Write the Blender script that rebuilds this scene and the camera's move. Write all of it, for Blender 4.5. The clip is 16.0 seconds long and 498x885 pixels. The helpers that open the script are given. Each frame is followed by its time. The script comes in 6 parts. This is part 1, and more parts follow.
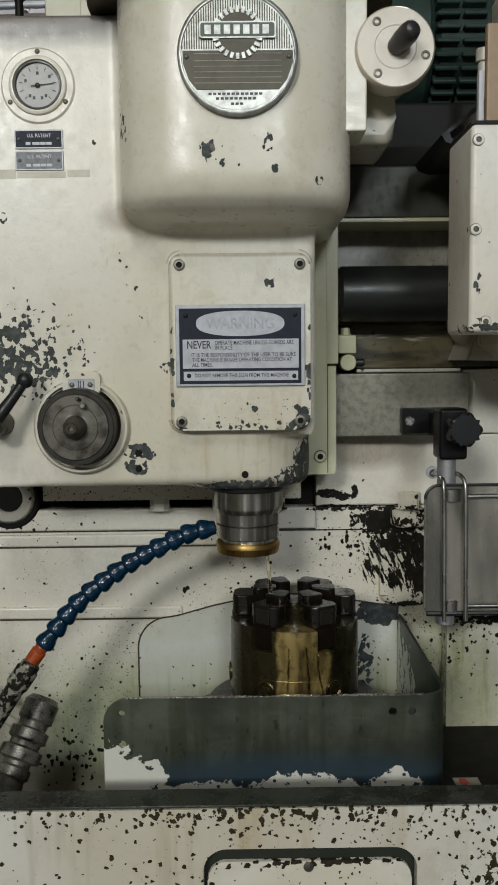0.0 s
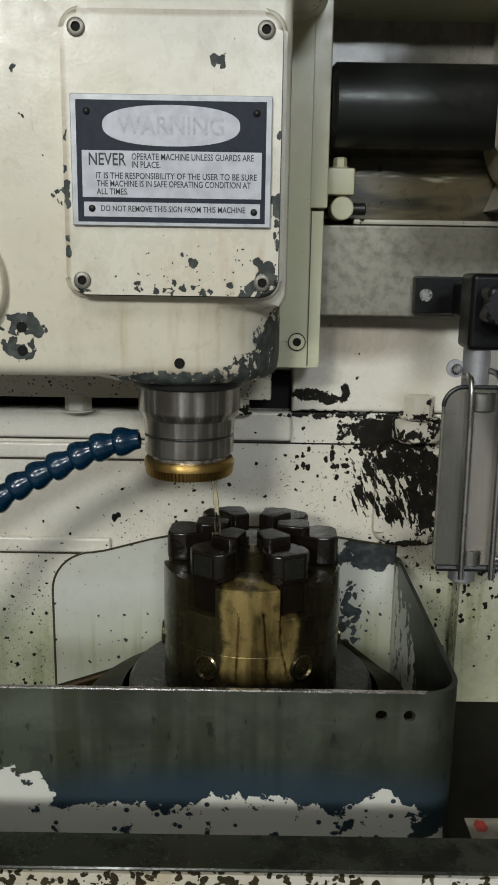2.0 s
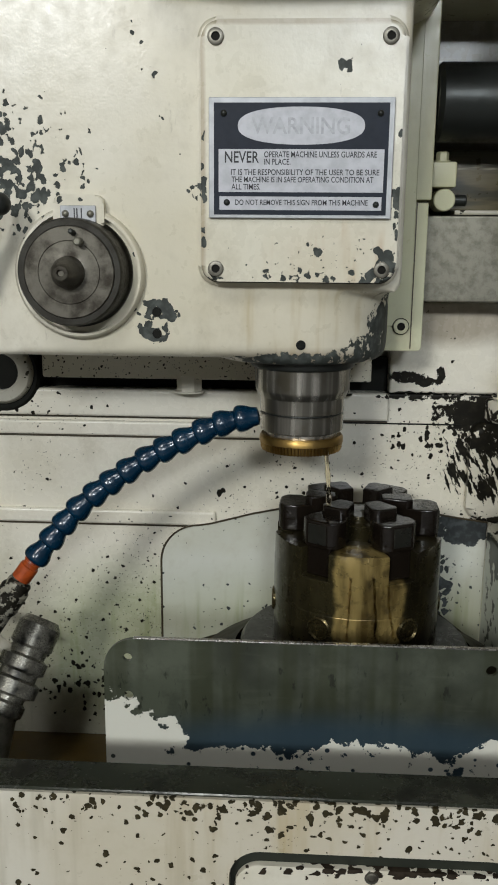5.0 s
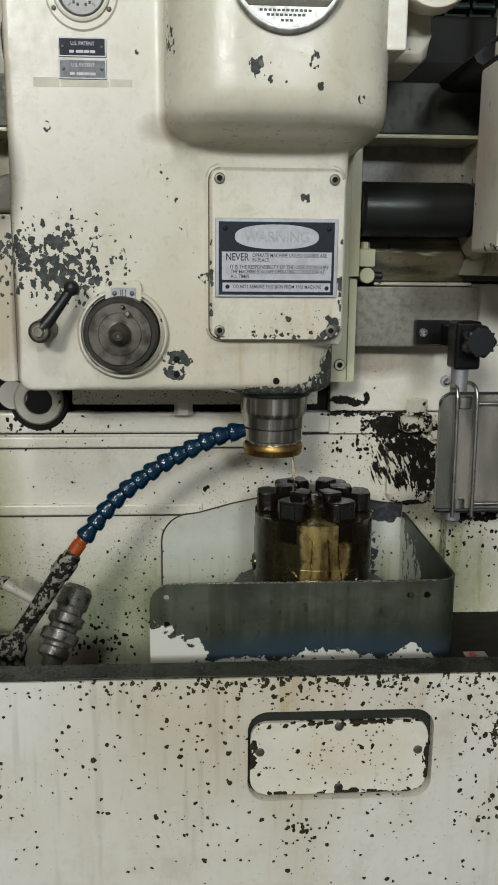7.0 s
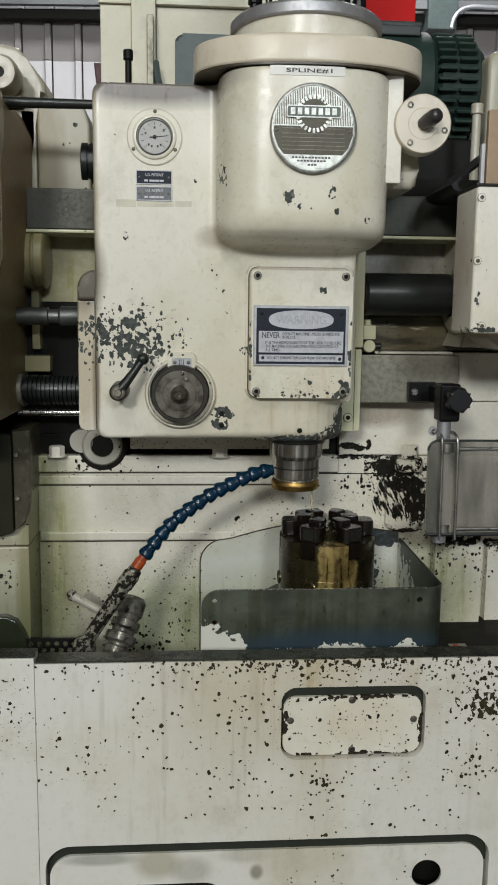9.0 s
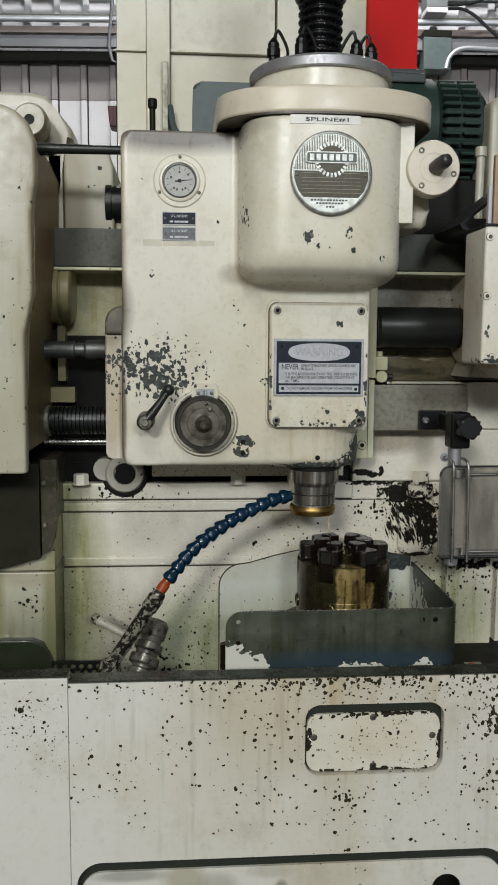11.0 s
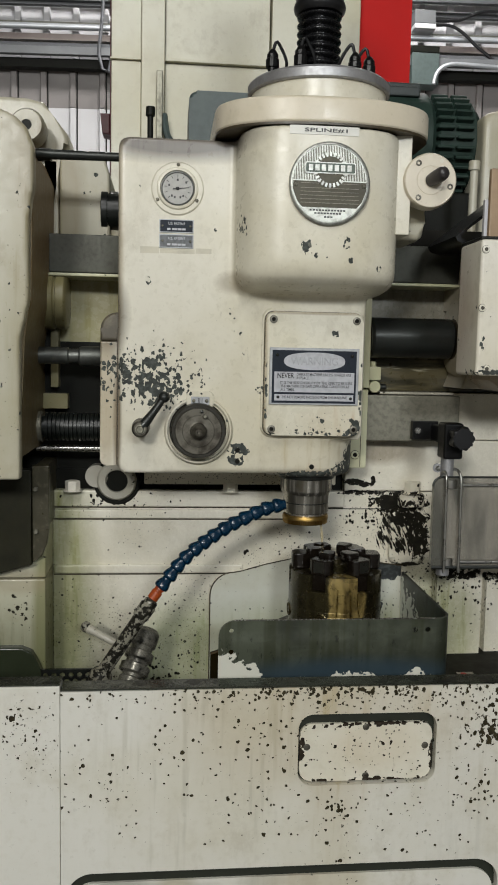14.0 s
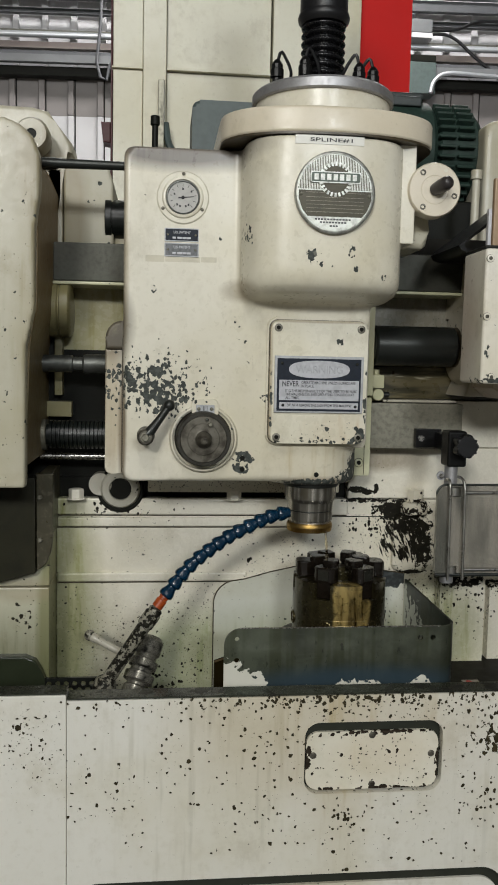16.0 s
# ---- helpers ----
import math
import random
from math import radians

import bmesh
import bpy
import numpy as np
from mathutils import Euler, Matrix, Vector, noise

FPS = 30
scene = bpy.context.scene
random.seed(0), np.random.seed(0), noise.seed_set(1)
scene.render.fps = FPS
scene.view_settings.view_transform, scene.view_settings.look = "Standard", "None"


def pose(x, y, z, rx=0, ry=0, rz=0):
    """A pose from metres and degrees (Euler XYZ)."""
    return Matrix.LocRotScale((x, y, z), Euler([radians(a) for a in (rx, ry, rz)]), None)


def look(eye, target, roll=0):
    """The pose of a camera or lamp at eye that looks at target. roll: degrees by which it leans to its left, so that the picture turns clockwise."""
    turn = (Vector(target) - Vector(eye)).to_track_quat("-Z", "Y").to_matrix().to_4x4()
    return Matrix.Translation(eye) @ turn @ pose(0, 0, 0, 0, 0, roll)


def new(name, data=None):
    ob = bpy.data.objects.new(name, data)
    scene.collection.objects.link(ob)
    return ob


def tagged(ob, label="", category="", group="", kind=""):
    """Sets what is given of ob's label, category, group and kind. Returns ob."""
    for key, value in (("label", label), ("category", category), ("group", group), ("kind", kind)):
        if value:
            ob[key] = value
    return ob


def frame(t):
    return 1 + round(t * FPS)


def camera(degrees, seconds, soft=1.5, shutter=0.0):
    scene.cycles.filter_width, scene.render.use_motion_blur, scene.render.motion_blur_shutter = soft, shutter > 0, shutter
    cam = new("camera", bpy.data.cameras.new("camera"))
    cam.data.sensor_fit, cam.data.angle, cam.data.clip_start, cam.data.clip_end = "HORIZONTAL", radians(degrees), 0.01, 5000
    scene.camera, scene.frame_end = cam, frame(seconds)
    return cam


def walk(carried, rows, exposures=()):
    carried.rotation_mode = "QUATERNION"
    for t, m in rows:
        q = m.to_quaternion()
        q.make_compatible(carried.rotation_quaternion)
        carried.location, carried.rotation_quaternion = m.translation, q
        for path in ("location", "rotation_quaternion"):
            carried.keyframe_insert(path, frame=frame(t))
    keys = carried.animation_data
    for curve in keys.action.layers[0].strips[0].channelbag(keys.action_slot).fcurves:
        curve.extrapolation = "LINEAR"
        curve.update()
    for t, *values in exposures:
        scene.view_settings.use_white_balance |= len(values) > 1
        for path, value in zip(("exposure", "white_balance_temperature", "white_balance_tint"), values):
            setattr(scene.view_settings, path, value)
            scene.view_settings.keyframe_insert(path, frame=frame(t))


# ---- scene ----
cam = camera(33.4, 16.0, soft=1.8)
PATH = [
    (0, (0.002, 0.003, 1.463), (0.017, 1.994, 1.275), -0.6),
    (0.5, (-0.022, 0.124, 1.432), (-0.003, 2.116, 1.249), -0.8),
    (1, (-0.017, 0.283, 1.434), (0.022, 2.274, 1.248), -0.4),
    (1.5, (0.055, 0.391, 1.41), (0.085, 2.353, 1.021), 0.8),
    (2, (0.079, 0.418, 1.398), (0.082, 2.371, 0.97), 0.9),
    (2.5, (0.089, 0.433, 1.392), (0.074, 2.383, 0.946), 0.8),
    (3, (0.093, 0.436, 1.392), (0.062, 2.386, 0.946), 0.9),
    (3.5, (0.09, 0.431, 1.386), (0.039, 2.38, 0.942), 0.9),
    (4, (0.088, 0.438, 1.385), (0.023, 2.383, 0.928), 0.9),
    (4.5, (0.081, 0.42, 1.373), (-0.001, 2.366, 0.919), 0.8),
    (5, (-0.004, 0.34, 1.393), (-0.105, 2.287, 0.948), 0.5),
    (5.2, (-0.041, 0.299, 1.401), (-0.137, 2.248, 0.96), 0.4),
    (7.3, (-0.124, -0.163, 1.488), (0.005, 1.793, 1.092), 0.5),
    (7.5, (-0.12, -0.218, 1.498), (-0.016, 1.742, 1.112), 0.4),
    (8, (-0.13, -0.313, 1.513), (-0.031, 1.653, 1.161), 0.5),
    (8.5, (-0.17, -0.369, 1.523), (-0.05, 1.6, 1.195), 0.6),
    (9, (-0.226, -0.446, 1.529), (-0.087, 1.526, 1.23), 0.7),
    (9.5, (-0.246, -0.491, 1.526), (-0.11, 1.484, 1.245), 0.4),
    (10, (-0.262, -0.505, 1.532), (-0.121, 1.473, 1.275), 0.2),
    (12.5, (-0.307, -0.525, 1.536), (-0.133, 1.455, 1.318), 1.0),
    (13, (-0.311, -0.521, 1.535), (-0.132, 1.459, 1.322), 1.0),
    (13.5, (-0.313, -0.518, 1.533), (-0.126, 1.462, 1.323), 1.1),
    (14, (-0.317, -0.515, 1.531), (-0.12, 1.465, 1.326), 1.2),
    (14.5, (-0.318, -0.514, 1.533), (-0.118, 1.466, 1.332), 1.2),
    (15, (-0.325, -0.513, 1.533), (-0.121, 1.467, 1.339), 1.3),
    (15.5, (-0.333, -0.516, 1.535), (-0.124, 1.464, 1.345), 1.2),
    (16, (-0.34, -0.515, 1.534), (-0.13, 1.465, 1.345), 1.2),
]
LIGHTNESS = [(0, -0.29, 6350, 10), (0.5, -0.35, 6300, 10), (1.0, -0.36, 6300, 10), (1.6, -0.07, 6300, 10), (3.5, 0.0, 6350, 10), (4.5, 0.03, 6320, 10), (5.2, -0.01, 6320, 10),
             (7.3, -0.04, 6320, 10), (8.5, -0.06, 6350, 10), (10.2, -0.07, 6300, 10), (12.3, -0.08, 6500, 10), (16, -0.10, 6550, 10)]
walk(cam, [(t, look(eye, target, roll)) for t, eye, target, roll in PATH], LIGHTNESS)

# ---- exposure, world and lamps ----
scene.view_settings.exposure = 0.0
world = bpy.data.worlds.new("shop_air")
scene.world = world
world.use_nodes = True
world.node_tree.nodes["Background"].inputs[0].default_value = (0.85, 0.9, 0.82, 1)
world.node_tree.nodes["Background"].inputs[1].default_value = 0.014


def lamp(name, at, to, sx, sy, watts, colour):
    data = bpy.data.lights.new(name, "AREA")
    data.shape, data.size, data.size_y, data.energy, data.color = "RECTANGLE", sx, sy, watts, colour
    ob = new(name, data)
    ob.matrix_world = look(at, to)
    return ob


lamp("hall_light", (-3.0, -8.0, 4.7), (-0.1, 1.4, 1.2), 1.6, 1.0, 400, (0.985, 0.985, 0.945))
lamp("hall_light", (1.4, -8.5, 4.6), (0.1, 1.4, 1.2), 1.6, 0.8, 270, (0.92, 0.97, 1.0))
lamp("hall_light", (-0.6, -2.0, 4.95), (-0.2, 1.2, 1.2), 0.5, 1.6, 62, (0.985, 0.985, 0.95))
lamp("hall_light", (0.3, 3.9, 4.9), (0.3, 4.6, 1.5), 2.4, 0.4, 155, (1.0, 0.99, 0.97))


# ---- node helpers ----
def nd(nt, kind, ins=None, **props):
    n = nt.nodes.new(kind)
    if "operation" in props:
        n.operation = props["operation"]
    if "use_clamp" in props:
        n.use_clamp = props["use_clamp"]
    if "data_type" in props:
        n.data_type, n.blend_type = props["data_type"], props["blend_type"]
    if "interpolation_type" in props:
        n.interpolation_type = props["interpolation_type"]
    for k, v in (ins or {}).items():
        s = n.inputs[k]
        if isinstance(v, bpy.types.NodeSocket):
            nt.links.new(v, s)
        else:
            s.default_value = v
    return n


def mth(nt, op, a, b=0.0, c=0.0, clamp=False):
    n = nd(nt, "ShaderNodeMath", {0: a, 1: b, 2: c}, operation=op, use_clamp=clamp)
    return n.outputs[0]


def mixc(nt, f, a, b, blend="MIX"):
    n = nd(nt, "ShaderNodeMix", {0: f}, data_type="RGBA", blend_type=blend)
    for i, v in ((6, a), (7, b)):
        if isinstance(v, bpy.types.NodeSocket):
            nt.links.new(v, n.inputs[i])
        else:
            n.inputs[i].default_value = (*v, 1)
    return n.outputs[2]


def ramp(nt, v, lo, hi):
    return nd(nt, "ShaderNodeMapRange", {0: v, 1: lo, 2: hi, 3: 0.0, 4: 1.0}, interpolation_type="SMOOTHSTEP").outputs[0]


def noise_at(nt, pos, scale, detail=3.0, rough=0.55, stretch=None):
    if stretch:
        pos = nd(nt, "ShaderNodeVectorMath", {0: pos, 1: stretch}, operation="MULTIPLY").outputs[0]
    return nd(nt, "ShaderNodeTexNoise", {"Vector": pos, "Scale": scale, "Detail": detail, "Roughness": rough}).outputs[0]


def start(name):
    m = bpy.data.materials.new(name)
    m.use_nodes = True
    nt = m.node_tree
    bsdf = nt.nodes["Principled BSDF"]
    pos = nd(nt, "ShaderNodeNewGeometry").outputs["Position"]
    return m, nt, bsdf, pos


def bump(nt, bsdf, h, dist, strength=1.0):
    b = nd(nt, "ShaderNodeBump", {"Height": h, "Distance": dist, "Strength": strength})
    old = bsdf.inputs["Normal"].links
    if old:
        nt.links.new(old[0].from_socket, b.inputs["Normal"])
    nt.links.new(b.outputs[0], bsdf.inputs["Normal"])


def blob(nt, pos, c, r):
    """1 at c, falling to 0 at the ellipsoid with the radii r round it."""
    d = nd(nt, "ShaderNodeVectorMath", {0: pos, 1: c}, operation="SUBTRACT").outputs[0]
    d = nd(nt, "ShaderNodeVectorMath", {0: d, 1: tuple(1 / v for v in r)}, operation="MULTIPLY").outputs[0]
    d = nd(nt, "ShaderNodeVectorMath", {0: d}, operation="LENGTH").outputs["Value"]
    return mth(nt, "SUBTRACT", 1.0, d, clamp=True)


def paint(name, base=(0.66, 0.63, 0.52), chip=(0.045, 0.05, 0.045), specks=0.3, patches=(), stains=(), under=(), grime=0.55, size=1.0, gloss=0.3, flake=1.0, frags=(), full=0.72, smears=()):
    """Old enamel: fine relief, yellowed stains, and chips down to the primer. stains: dirt, in some paints also shade
    put into the colour. patches and specks: (centre, radii, amount); smears: the same with an angle.
    """
    m, nt, bsdf, pos = start(name)
    warp = nd(nt, "ShaderNodeTexNoise", {"Vector": pos, "Scale": 95 * size, "Detail": 4.0}).outputs[1]
    warp = nd(nt, "ShaderNodeVectorMath", {0: warp, 1: (0.5, 0.5, 0.5)}, operation="SUBTRACT").outputs[0]
    warp = nd(nt, "ShaderNodeVectorMath", {0: warp, 1: (0.013 / size,) * 3}, operation="MULTIPLY").outputs[0]
    wp = nd(nt, "ShaderNodeVectorMath", {0: pos, 1: warp}, operation="ADD").outputs[0]
    # how chipped each region is
    amount = mth(nt, "MULTIPLY", ramp(nt, noise_at(nt, pos, 6.5, 3.0), 0.42, 0.72), specks)
    for c, r, a in under:
        amount = mth(nt, "MULTIPLY_ADD", blob(nt, pos, c, r), a, amount)
    masks = []
    for scale, rad, share in ((40 * size, 0.27, 0.9), (78 * size, 0.33, 1.0), (150 * size, 0.33, 0.45)):
        v = nd(nt, "ShaderNodeTexVoronoi", {"Vector": wp, "Scale": scale, "Randomness": 1.0})
        pick = nd(nt, "ShaderNodeSeparateColor", {0: v.outputs["Color"]}).outputs[0]
        big = nd(nt, "ShaderNodeSeparateColor", {0: v.outputs["Color"]}).outputs[1]
        on = ramp(nt, mth(nt, "SUBTRACT", mth(nt, "MULTIPLY", amount, share), pick), 0.0, 0.12)
        r = mth(nt, "MULTIPLY", mth(nt, "MULTIPLY_ADD", mth(nt, "POWER", big, 2.0), rad * 0.75, rad * 0.25), on)
        masks.append(ramp(nt, mth(nt, "SUBTRACT", r, v.outputs["Distance"]), 0.0, 0.03))
    mask = mth(nt, "MAXIMUM", mth(nt, "MAXIMUM", masks[0], masks[1]), masks[2])
    if patches:
        big = noise_at(nt, wp, 42 * size * flake, 5.0, 0.62)
        big = mth(nt, "MULTIPLY_ADD", big, 1.7, -0.35)
        tot = None
        for c, r, a in patches:
            t = mth(nt, "MULTIPLY", mth(nt, "MINIMUM", mth(nt, "MULTIPLY", blob(nt, pos, c, r), 1.6), 1.0), a)
            tot = t if tot is None else mth(nt, "MAXIMUM", tot, t)
        p = ramp(nt, mth(nt, "ADD", big, mth(nt, "MULTIPLY_ADD", tot, 0.75, -1.1)), -0.02, 0.02)
        mask = mth(nt, "MAXIMUM", mask, mth(nt, "MULTIPLY", p, ramp(nt, tot, 0.01, 0.05)))
    if frags:
        # angular flakes, single at the rim of a worn place and run together in its middle
        ws = nd(nt, "ShaderNodeVectorMath", {0: wp, 1: (1.0, 1.0, 0.8)}, operation="MULTIPLY").outputs[0]
        v = nd(nt, "ShaderNodeTexVoronoi", {"Vector": ws, "Scale": 105.0 * flake, "Randomness": 1.0})
        pick = nd(nt, "ShaderNodeSeparateColor", {0: v.outputs["Color"]}).outputs[0]
        ragged = mth(nt, "MULTIPLY_ADD", noise_at(nt, pos, 38, 3.0), 0.9, -0.45)
        tot = None
        for c, r, a in frags:
            t = mth(nt, "MULTIPLY", blob(nt, pos, c, r), a)
            tot = t if tot is None else mth(nt, "MAXIMUM", tot, t)
        t = mth(nt, "MINIMUM", mth(nt, "ADD", tot, mth(nt, "MULTIPLY", ragged, ramp(nt, tot, 0.0, 0.2))), full)
        core = ramp(nt, mth(nt, "SUBTRACT", mth(nt, "MULTIPLY_ADD", t, 0.75, 0.28), v.outputs["Distance"]), 0.0, 0.05)
        f = mth(nt, "MULTIPLY", ramp(nt, mth(nt, "SUBTRACT", t, pick), 0.0, 0.02), core)
        mask = mth(nt, "MAXIMUM", mask, f)
    for c, r, a, turn in smears:
        # paint torn off in long shreds that lean by the angle
        xyz = nd(nt, "ShaderNodeSeparateXYZ", {0: wp}).outputs
        ca, sa = math.cos(radians(turn)), math.sin(radians(turn))
        u = mth(nt, "MULTIPLY_ADD", xyz[0], ca * 150.0, mth(nt, "MULTIPLY", xyz[2], sa * 150.0))
        w = mth(nt, "MULTIPLY_ADD", xyz[0], -sa * 28.0, mth(nt, "MULTIPLY", xyz[2], ca * 28.0))
        shred = nd(nt, "ShaderNodeCombineXYZ", {0: u, 1: 0.0, 2: w}).outputs[0]
        n = mth(nt, "MULTIPLY_ADD", nd(nt, "ShaderNodeTexNoise", {"Vector": shred, "Scale": 1.0, "Detail": 3.0, "Roughness": 0.5}).outputs[0], 2.2, -0.6)
        t = mth(nt, "MULTIPLY", mth(nt, "MINIMUM", mth(nt, "MULTIPLY", blob(nt, pos, c, r), 2.2), 1.0), a)
        p = ramp(nt, mth(nt, "ADD", n, mth(nt, "MULTIPLY_ADD", t, 0.75, -1.1)), -0.03, 0.03)
        mask = mth(nt, "MAXIMUM", mask, mth(nt, "MULTIPLY", p, ramp(nt, t, 0.01, 0.05)))
    tone = noise_at(nt, pos, 3.2, 4.0)
    col = mixc(nt, mth(nt, "MULTIPLY", ramp(nt, tone, 0.42, 0.72), grime), base, tuple(v * k for v, k in zip(base, (0.82, 0.78, 0.64))))
    mid = ramp(nt, noise_at(nt, pos, 13, 5.0, 0.65), 0.5, 0.78)
    col = mixc(nt, mth(nt, "MULTIPLY", mid, grime * 0.45), col, (0.36, 0.31, 0.20))
    smudge = ramp(nt, noise_at(nt, pos, 7.5, 6.0, 0.72, (1, 1, 0.7)), 0.54, 0.70)
    col = mixc(nt, mth(nt, "MULTIPLY", smudge, grime * 0.5), col, (0.30, 0.255, 0.165))
    fine = noise_at(nt, pos, 60, 3.0)
    col = mixc(nt, mth(nt, "MULTIPLY", ramp(nt, fine, 0.5, 0.8), 0.18), col, (0.42, 0.38, 0.27))
    scuff = ramp(nt, noise_at(nt, pos, 24, 5.0, 0.75, (2.2, 1, 0.55)), 0.66, 0.74)
    col = mixc(nt, mth(nt, "MULTIPLY", scuff, grime * 0.55), col, (0.24, 0.205, 0.14))
    streak = ramp(nt, noise_at(nt, pos, 46, 3.0, 0.6, (1, 1, 0.09)), 0.5, 0.75)
    for c, r, a, tint, *runs in stains:
        run = runs[0] if runs else 0.4
        f = mth(nt, "MULTIPLY", mth(nt, "MINIMUM", mth(nt, "MULTIPLY", blob(nt, pos, c, r), 2.0), 1.0), a)
        f = mth(nt, "MULTIPLY", f, mth(nt, "MULTIPLY_ADD", streak, run, 1.0 - run), clamp=True)
        col = mixc(nt, f, col, tint)
    chipc = mixc(nt, ramp(nt, noise_at(nt, pos, 90, 2.0), 0.4, 0.7), chip, tuple(v * 1.9 for v in chip))
    col = mixc(nt, mask, col, chipc)
    nt.links.new(col, bsdf.inputs["Base Color"])
    rg = mth(nt, "MULTIPLY_ADD", fine, 0.3, gloss - 0.12)
    rg = mth(nt, "MULTIPLY_ADD", mask, 0.22, rg, clamp=True)
    nt.links.new(rg, bsdf.inputs["Roughness"])
    nt.links.new(mth(nt, "MULTIPLY_ADD", mask, -0.36, 0.5), bsdf.inputs["Specular IOR Level"])
    bump(nt, bsdf, noise_at(nt, pos, 240, 2.0), 0.0004, 0.35)
    bump(nt, bsdf, noise_at(nt, pos, 22, 2.0), 0.0016, 0.3)
    bump(nt, bsdf, mth(nt, "SUBTRACT", 1.0, mask), 0.0007, 0.8)
    return m


def metal(name, col=(0.35, 0.35, 0.34), rough=0.35, metallic=0.9, grime=(0.05, 0.045, 0.035), dirt=0.4, scale=14, brush=None, spec=0.5):
    m, nt, bsdf, pos = start(name)
    f = mth(nt, "MULTIPLY", ramp(nt, noise_at(nt, pos, scale, 5.0, 0.6), 0.4, 0.7), dirt)
    f2 = ramp(nt, noise_at(nt, pos, scale * 9, 3.0), 0.35, 0.8)
    c = mixc(nt, f, col, grime)
    c = mixc(nt, mth(nt, "MULTIPLY", f2, 0.12), c, tuple(v * 0.6 for v in col))
    nt.links.new(c, bsdf.inputs["Base Color"])
    bsdf.inputs["Metallic"].default_value = metallic
    bsdf.inputs["Specular IOR Level"].default_value = spec
    nt.links.new(mth(nt, "MULTIPLY_ADD", f2, 0.18, mth(nt, "MULTIPLY_ADD", f, 0.2, rough - 0.05), clamp=True), bsdf.inputs["Roughness"])
    if brush:
        bump(nt, bsdf, noise_at(nt, pos, 420, 2.0, 0.5, brush), 0.0004, 0.35)
    bump(nt, bsdf, noise_at(nt, pos, 160, 3.0), 0.0005, 0.4)
    return m


def plain(name, col, rough=0.5, metallic=0.0, coat=0.0, vary=0.2, scale=40, spec=0.5):
    m, nt, bsdf, pos = start(name)
    c = mixc(nt, mth(nt, "MULTIPLY", ramp(nt, noise_at(nt, pos, scale, 4.0), 0.35, 0.75), vary), col, tuple(v * 0.45 for v in col))
    nt.links.new(c, bsdf.inputs["Base Color"])
    bsdf.inputs["Metallic"].default_value = metallic
    nt.links.new(mth(nt, "MULTIPLY_ADD", noise_at(nt, pos, scale * 3, 2.0), 0.25, rough - 0.12, clamp=True), bsdf.inputs["Roughness"])
    bsdf.inputs["Coat Weight"].default_value = coat
    bsdf.inputs["Specular IOR Level"].default_value = spec
    bump(nt, bsdf, noise_at(nt, pos, 300, 2.0), 0.0003, 0.3)
    return m


def worn(name, bare, rest, edges, tinge=None):
    """Bare oiled steel with the rest of an old coat of paint on it. edges: (centre, radii, amount) where the coat has held."""
    m, nt, bsdf, pos = start(name)
    tot = None
    for c, r, a in edges:
        t = mth(nt, "MULTIPLY", mth(nt, "MINIMUM", mth(nt, "MULTIPLY", blob(nt, pos, c, r), 2.2), 1.0), a)
        tot = t if tot is None else mth(nt, "MAXIMUM", tot, t)
    n = mth(nt, "MULTIPLY_ADD", noise_at(nt, pos, 46, 5.0, 0.62), 1.7, -0.35)
    keep = ramp(nt, mth(nt, "MULTIPLY_ADD", tot, 0.6, mth(nt, "SUBTRACT", n, 1.0)), -0.03, -0.005)
    v = nd(nt, "ShaderNodeTexVoronoi", {"Vector": pos, "Scale": 70.0})
    hole = ramp(nt, v.outputs["Distance"], 0.16, 0.22)
    pick = nd(nt, "ShaderNodeSeparateColor", {0: v.outputs["Color"]}).outputs[0]
    hole = mth(nt, "MAXIMUM", hole, ramp(nt, pick, 0.46, 0.48))
    keep = mth(nt, "MULTIPLY", keep, hole)
    soft = noise_at(nt, pos, 7, 4.0, 0.6)
    c = mixc(nt, ramp(nt, soft, 0.35, 0.65), bare, tuple(v * 0.38 for v in bare))
    c = mixc(nt, mth(nt, "MULTIPLY", ramp(nt, noise_at(nt, pos, 33, 5.0, 0.7), 0.45, 0.7), 0.5), c, tuple(v * 0.45 for v in bare))
    c = mixc(nt, mth(nt, "MULTIPLY", ramp(nt, noise_at(nt, pos, 26, 3.0, 0.6, (1, 1, 0.07)), 0.46, 0.62), 0.6), c, (0.036, 0.040, 0.017))
    c = mixc(nt, mth(nt, "MULTIPLY", ramp(nt, noise_at(nt, pos, 60, 4.0, 0.7, (1, 1, 0.4)), 0.60, 0.68), 0.7), c, tuple(v * 0.16 for v in bare))
    c = mixc(nt, mth(nt, "MULTIPLY", ramp(nt, noise_at(nt, pos, 90, 2.0, 0.5, (0.14, 1, 1)), 0.6, 0.75), 0.12), c, tuple(v * 1.8 for v in bare))
    if tinge:
        c = mixc(nt, mth(nt, "MULTIPLY", ramp(nt, blob(nt, pos, tinge[0], tinge[1]), 0.0, 0.6), 0.8), c, tinge[2])
    c = mixc(nt, keep, c, rest)
    nt.links.new(c, bsdf.inputs["Base Color"])
    nt.links.new(mth(nt, "MULTIPLY", mth(nt, "SUBTRACT", 1.0, keep), 0.35), bsdf.inputs["Metallic"])
    nt.links.new(mth(nt, "MULTIPLY_ADD", soft, 0.25, 0.26), bsdf.inputs["Roughness"])
    bump(nt, bsdf, keep, 0.0006, 0.8)
    bump(nt, bsdf, noise_at(nt, pos, 120, 3.0), 0.0004, 0.4)
    return m


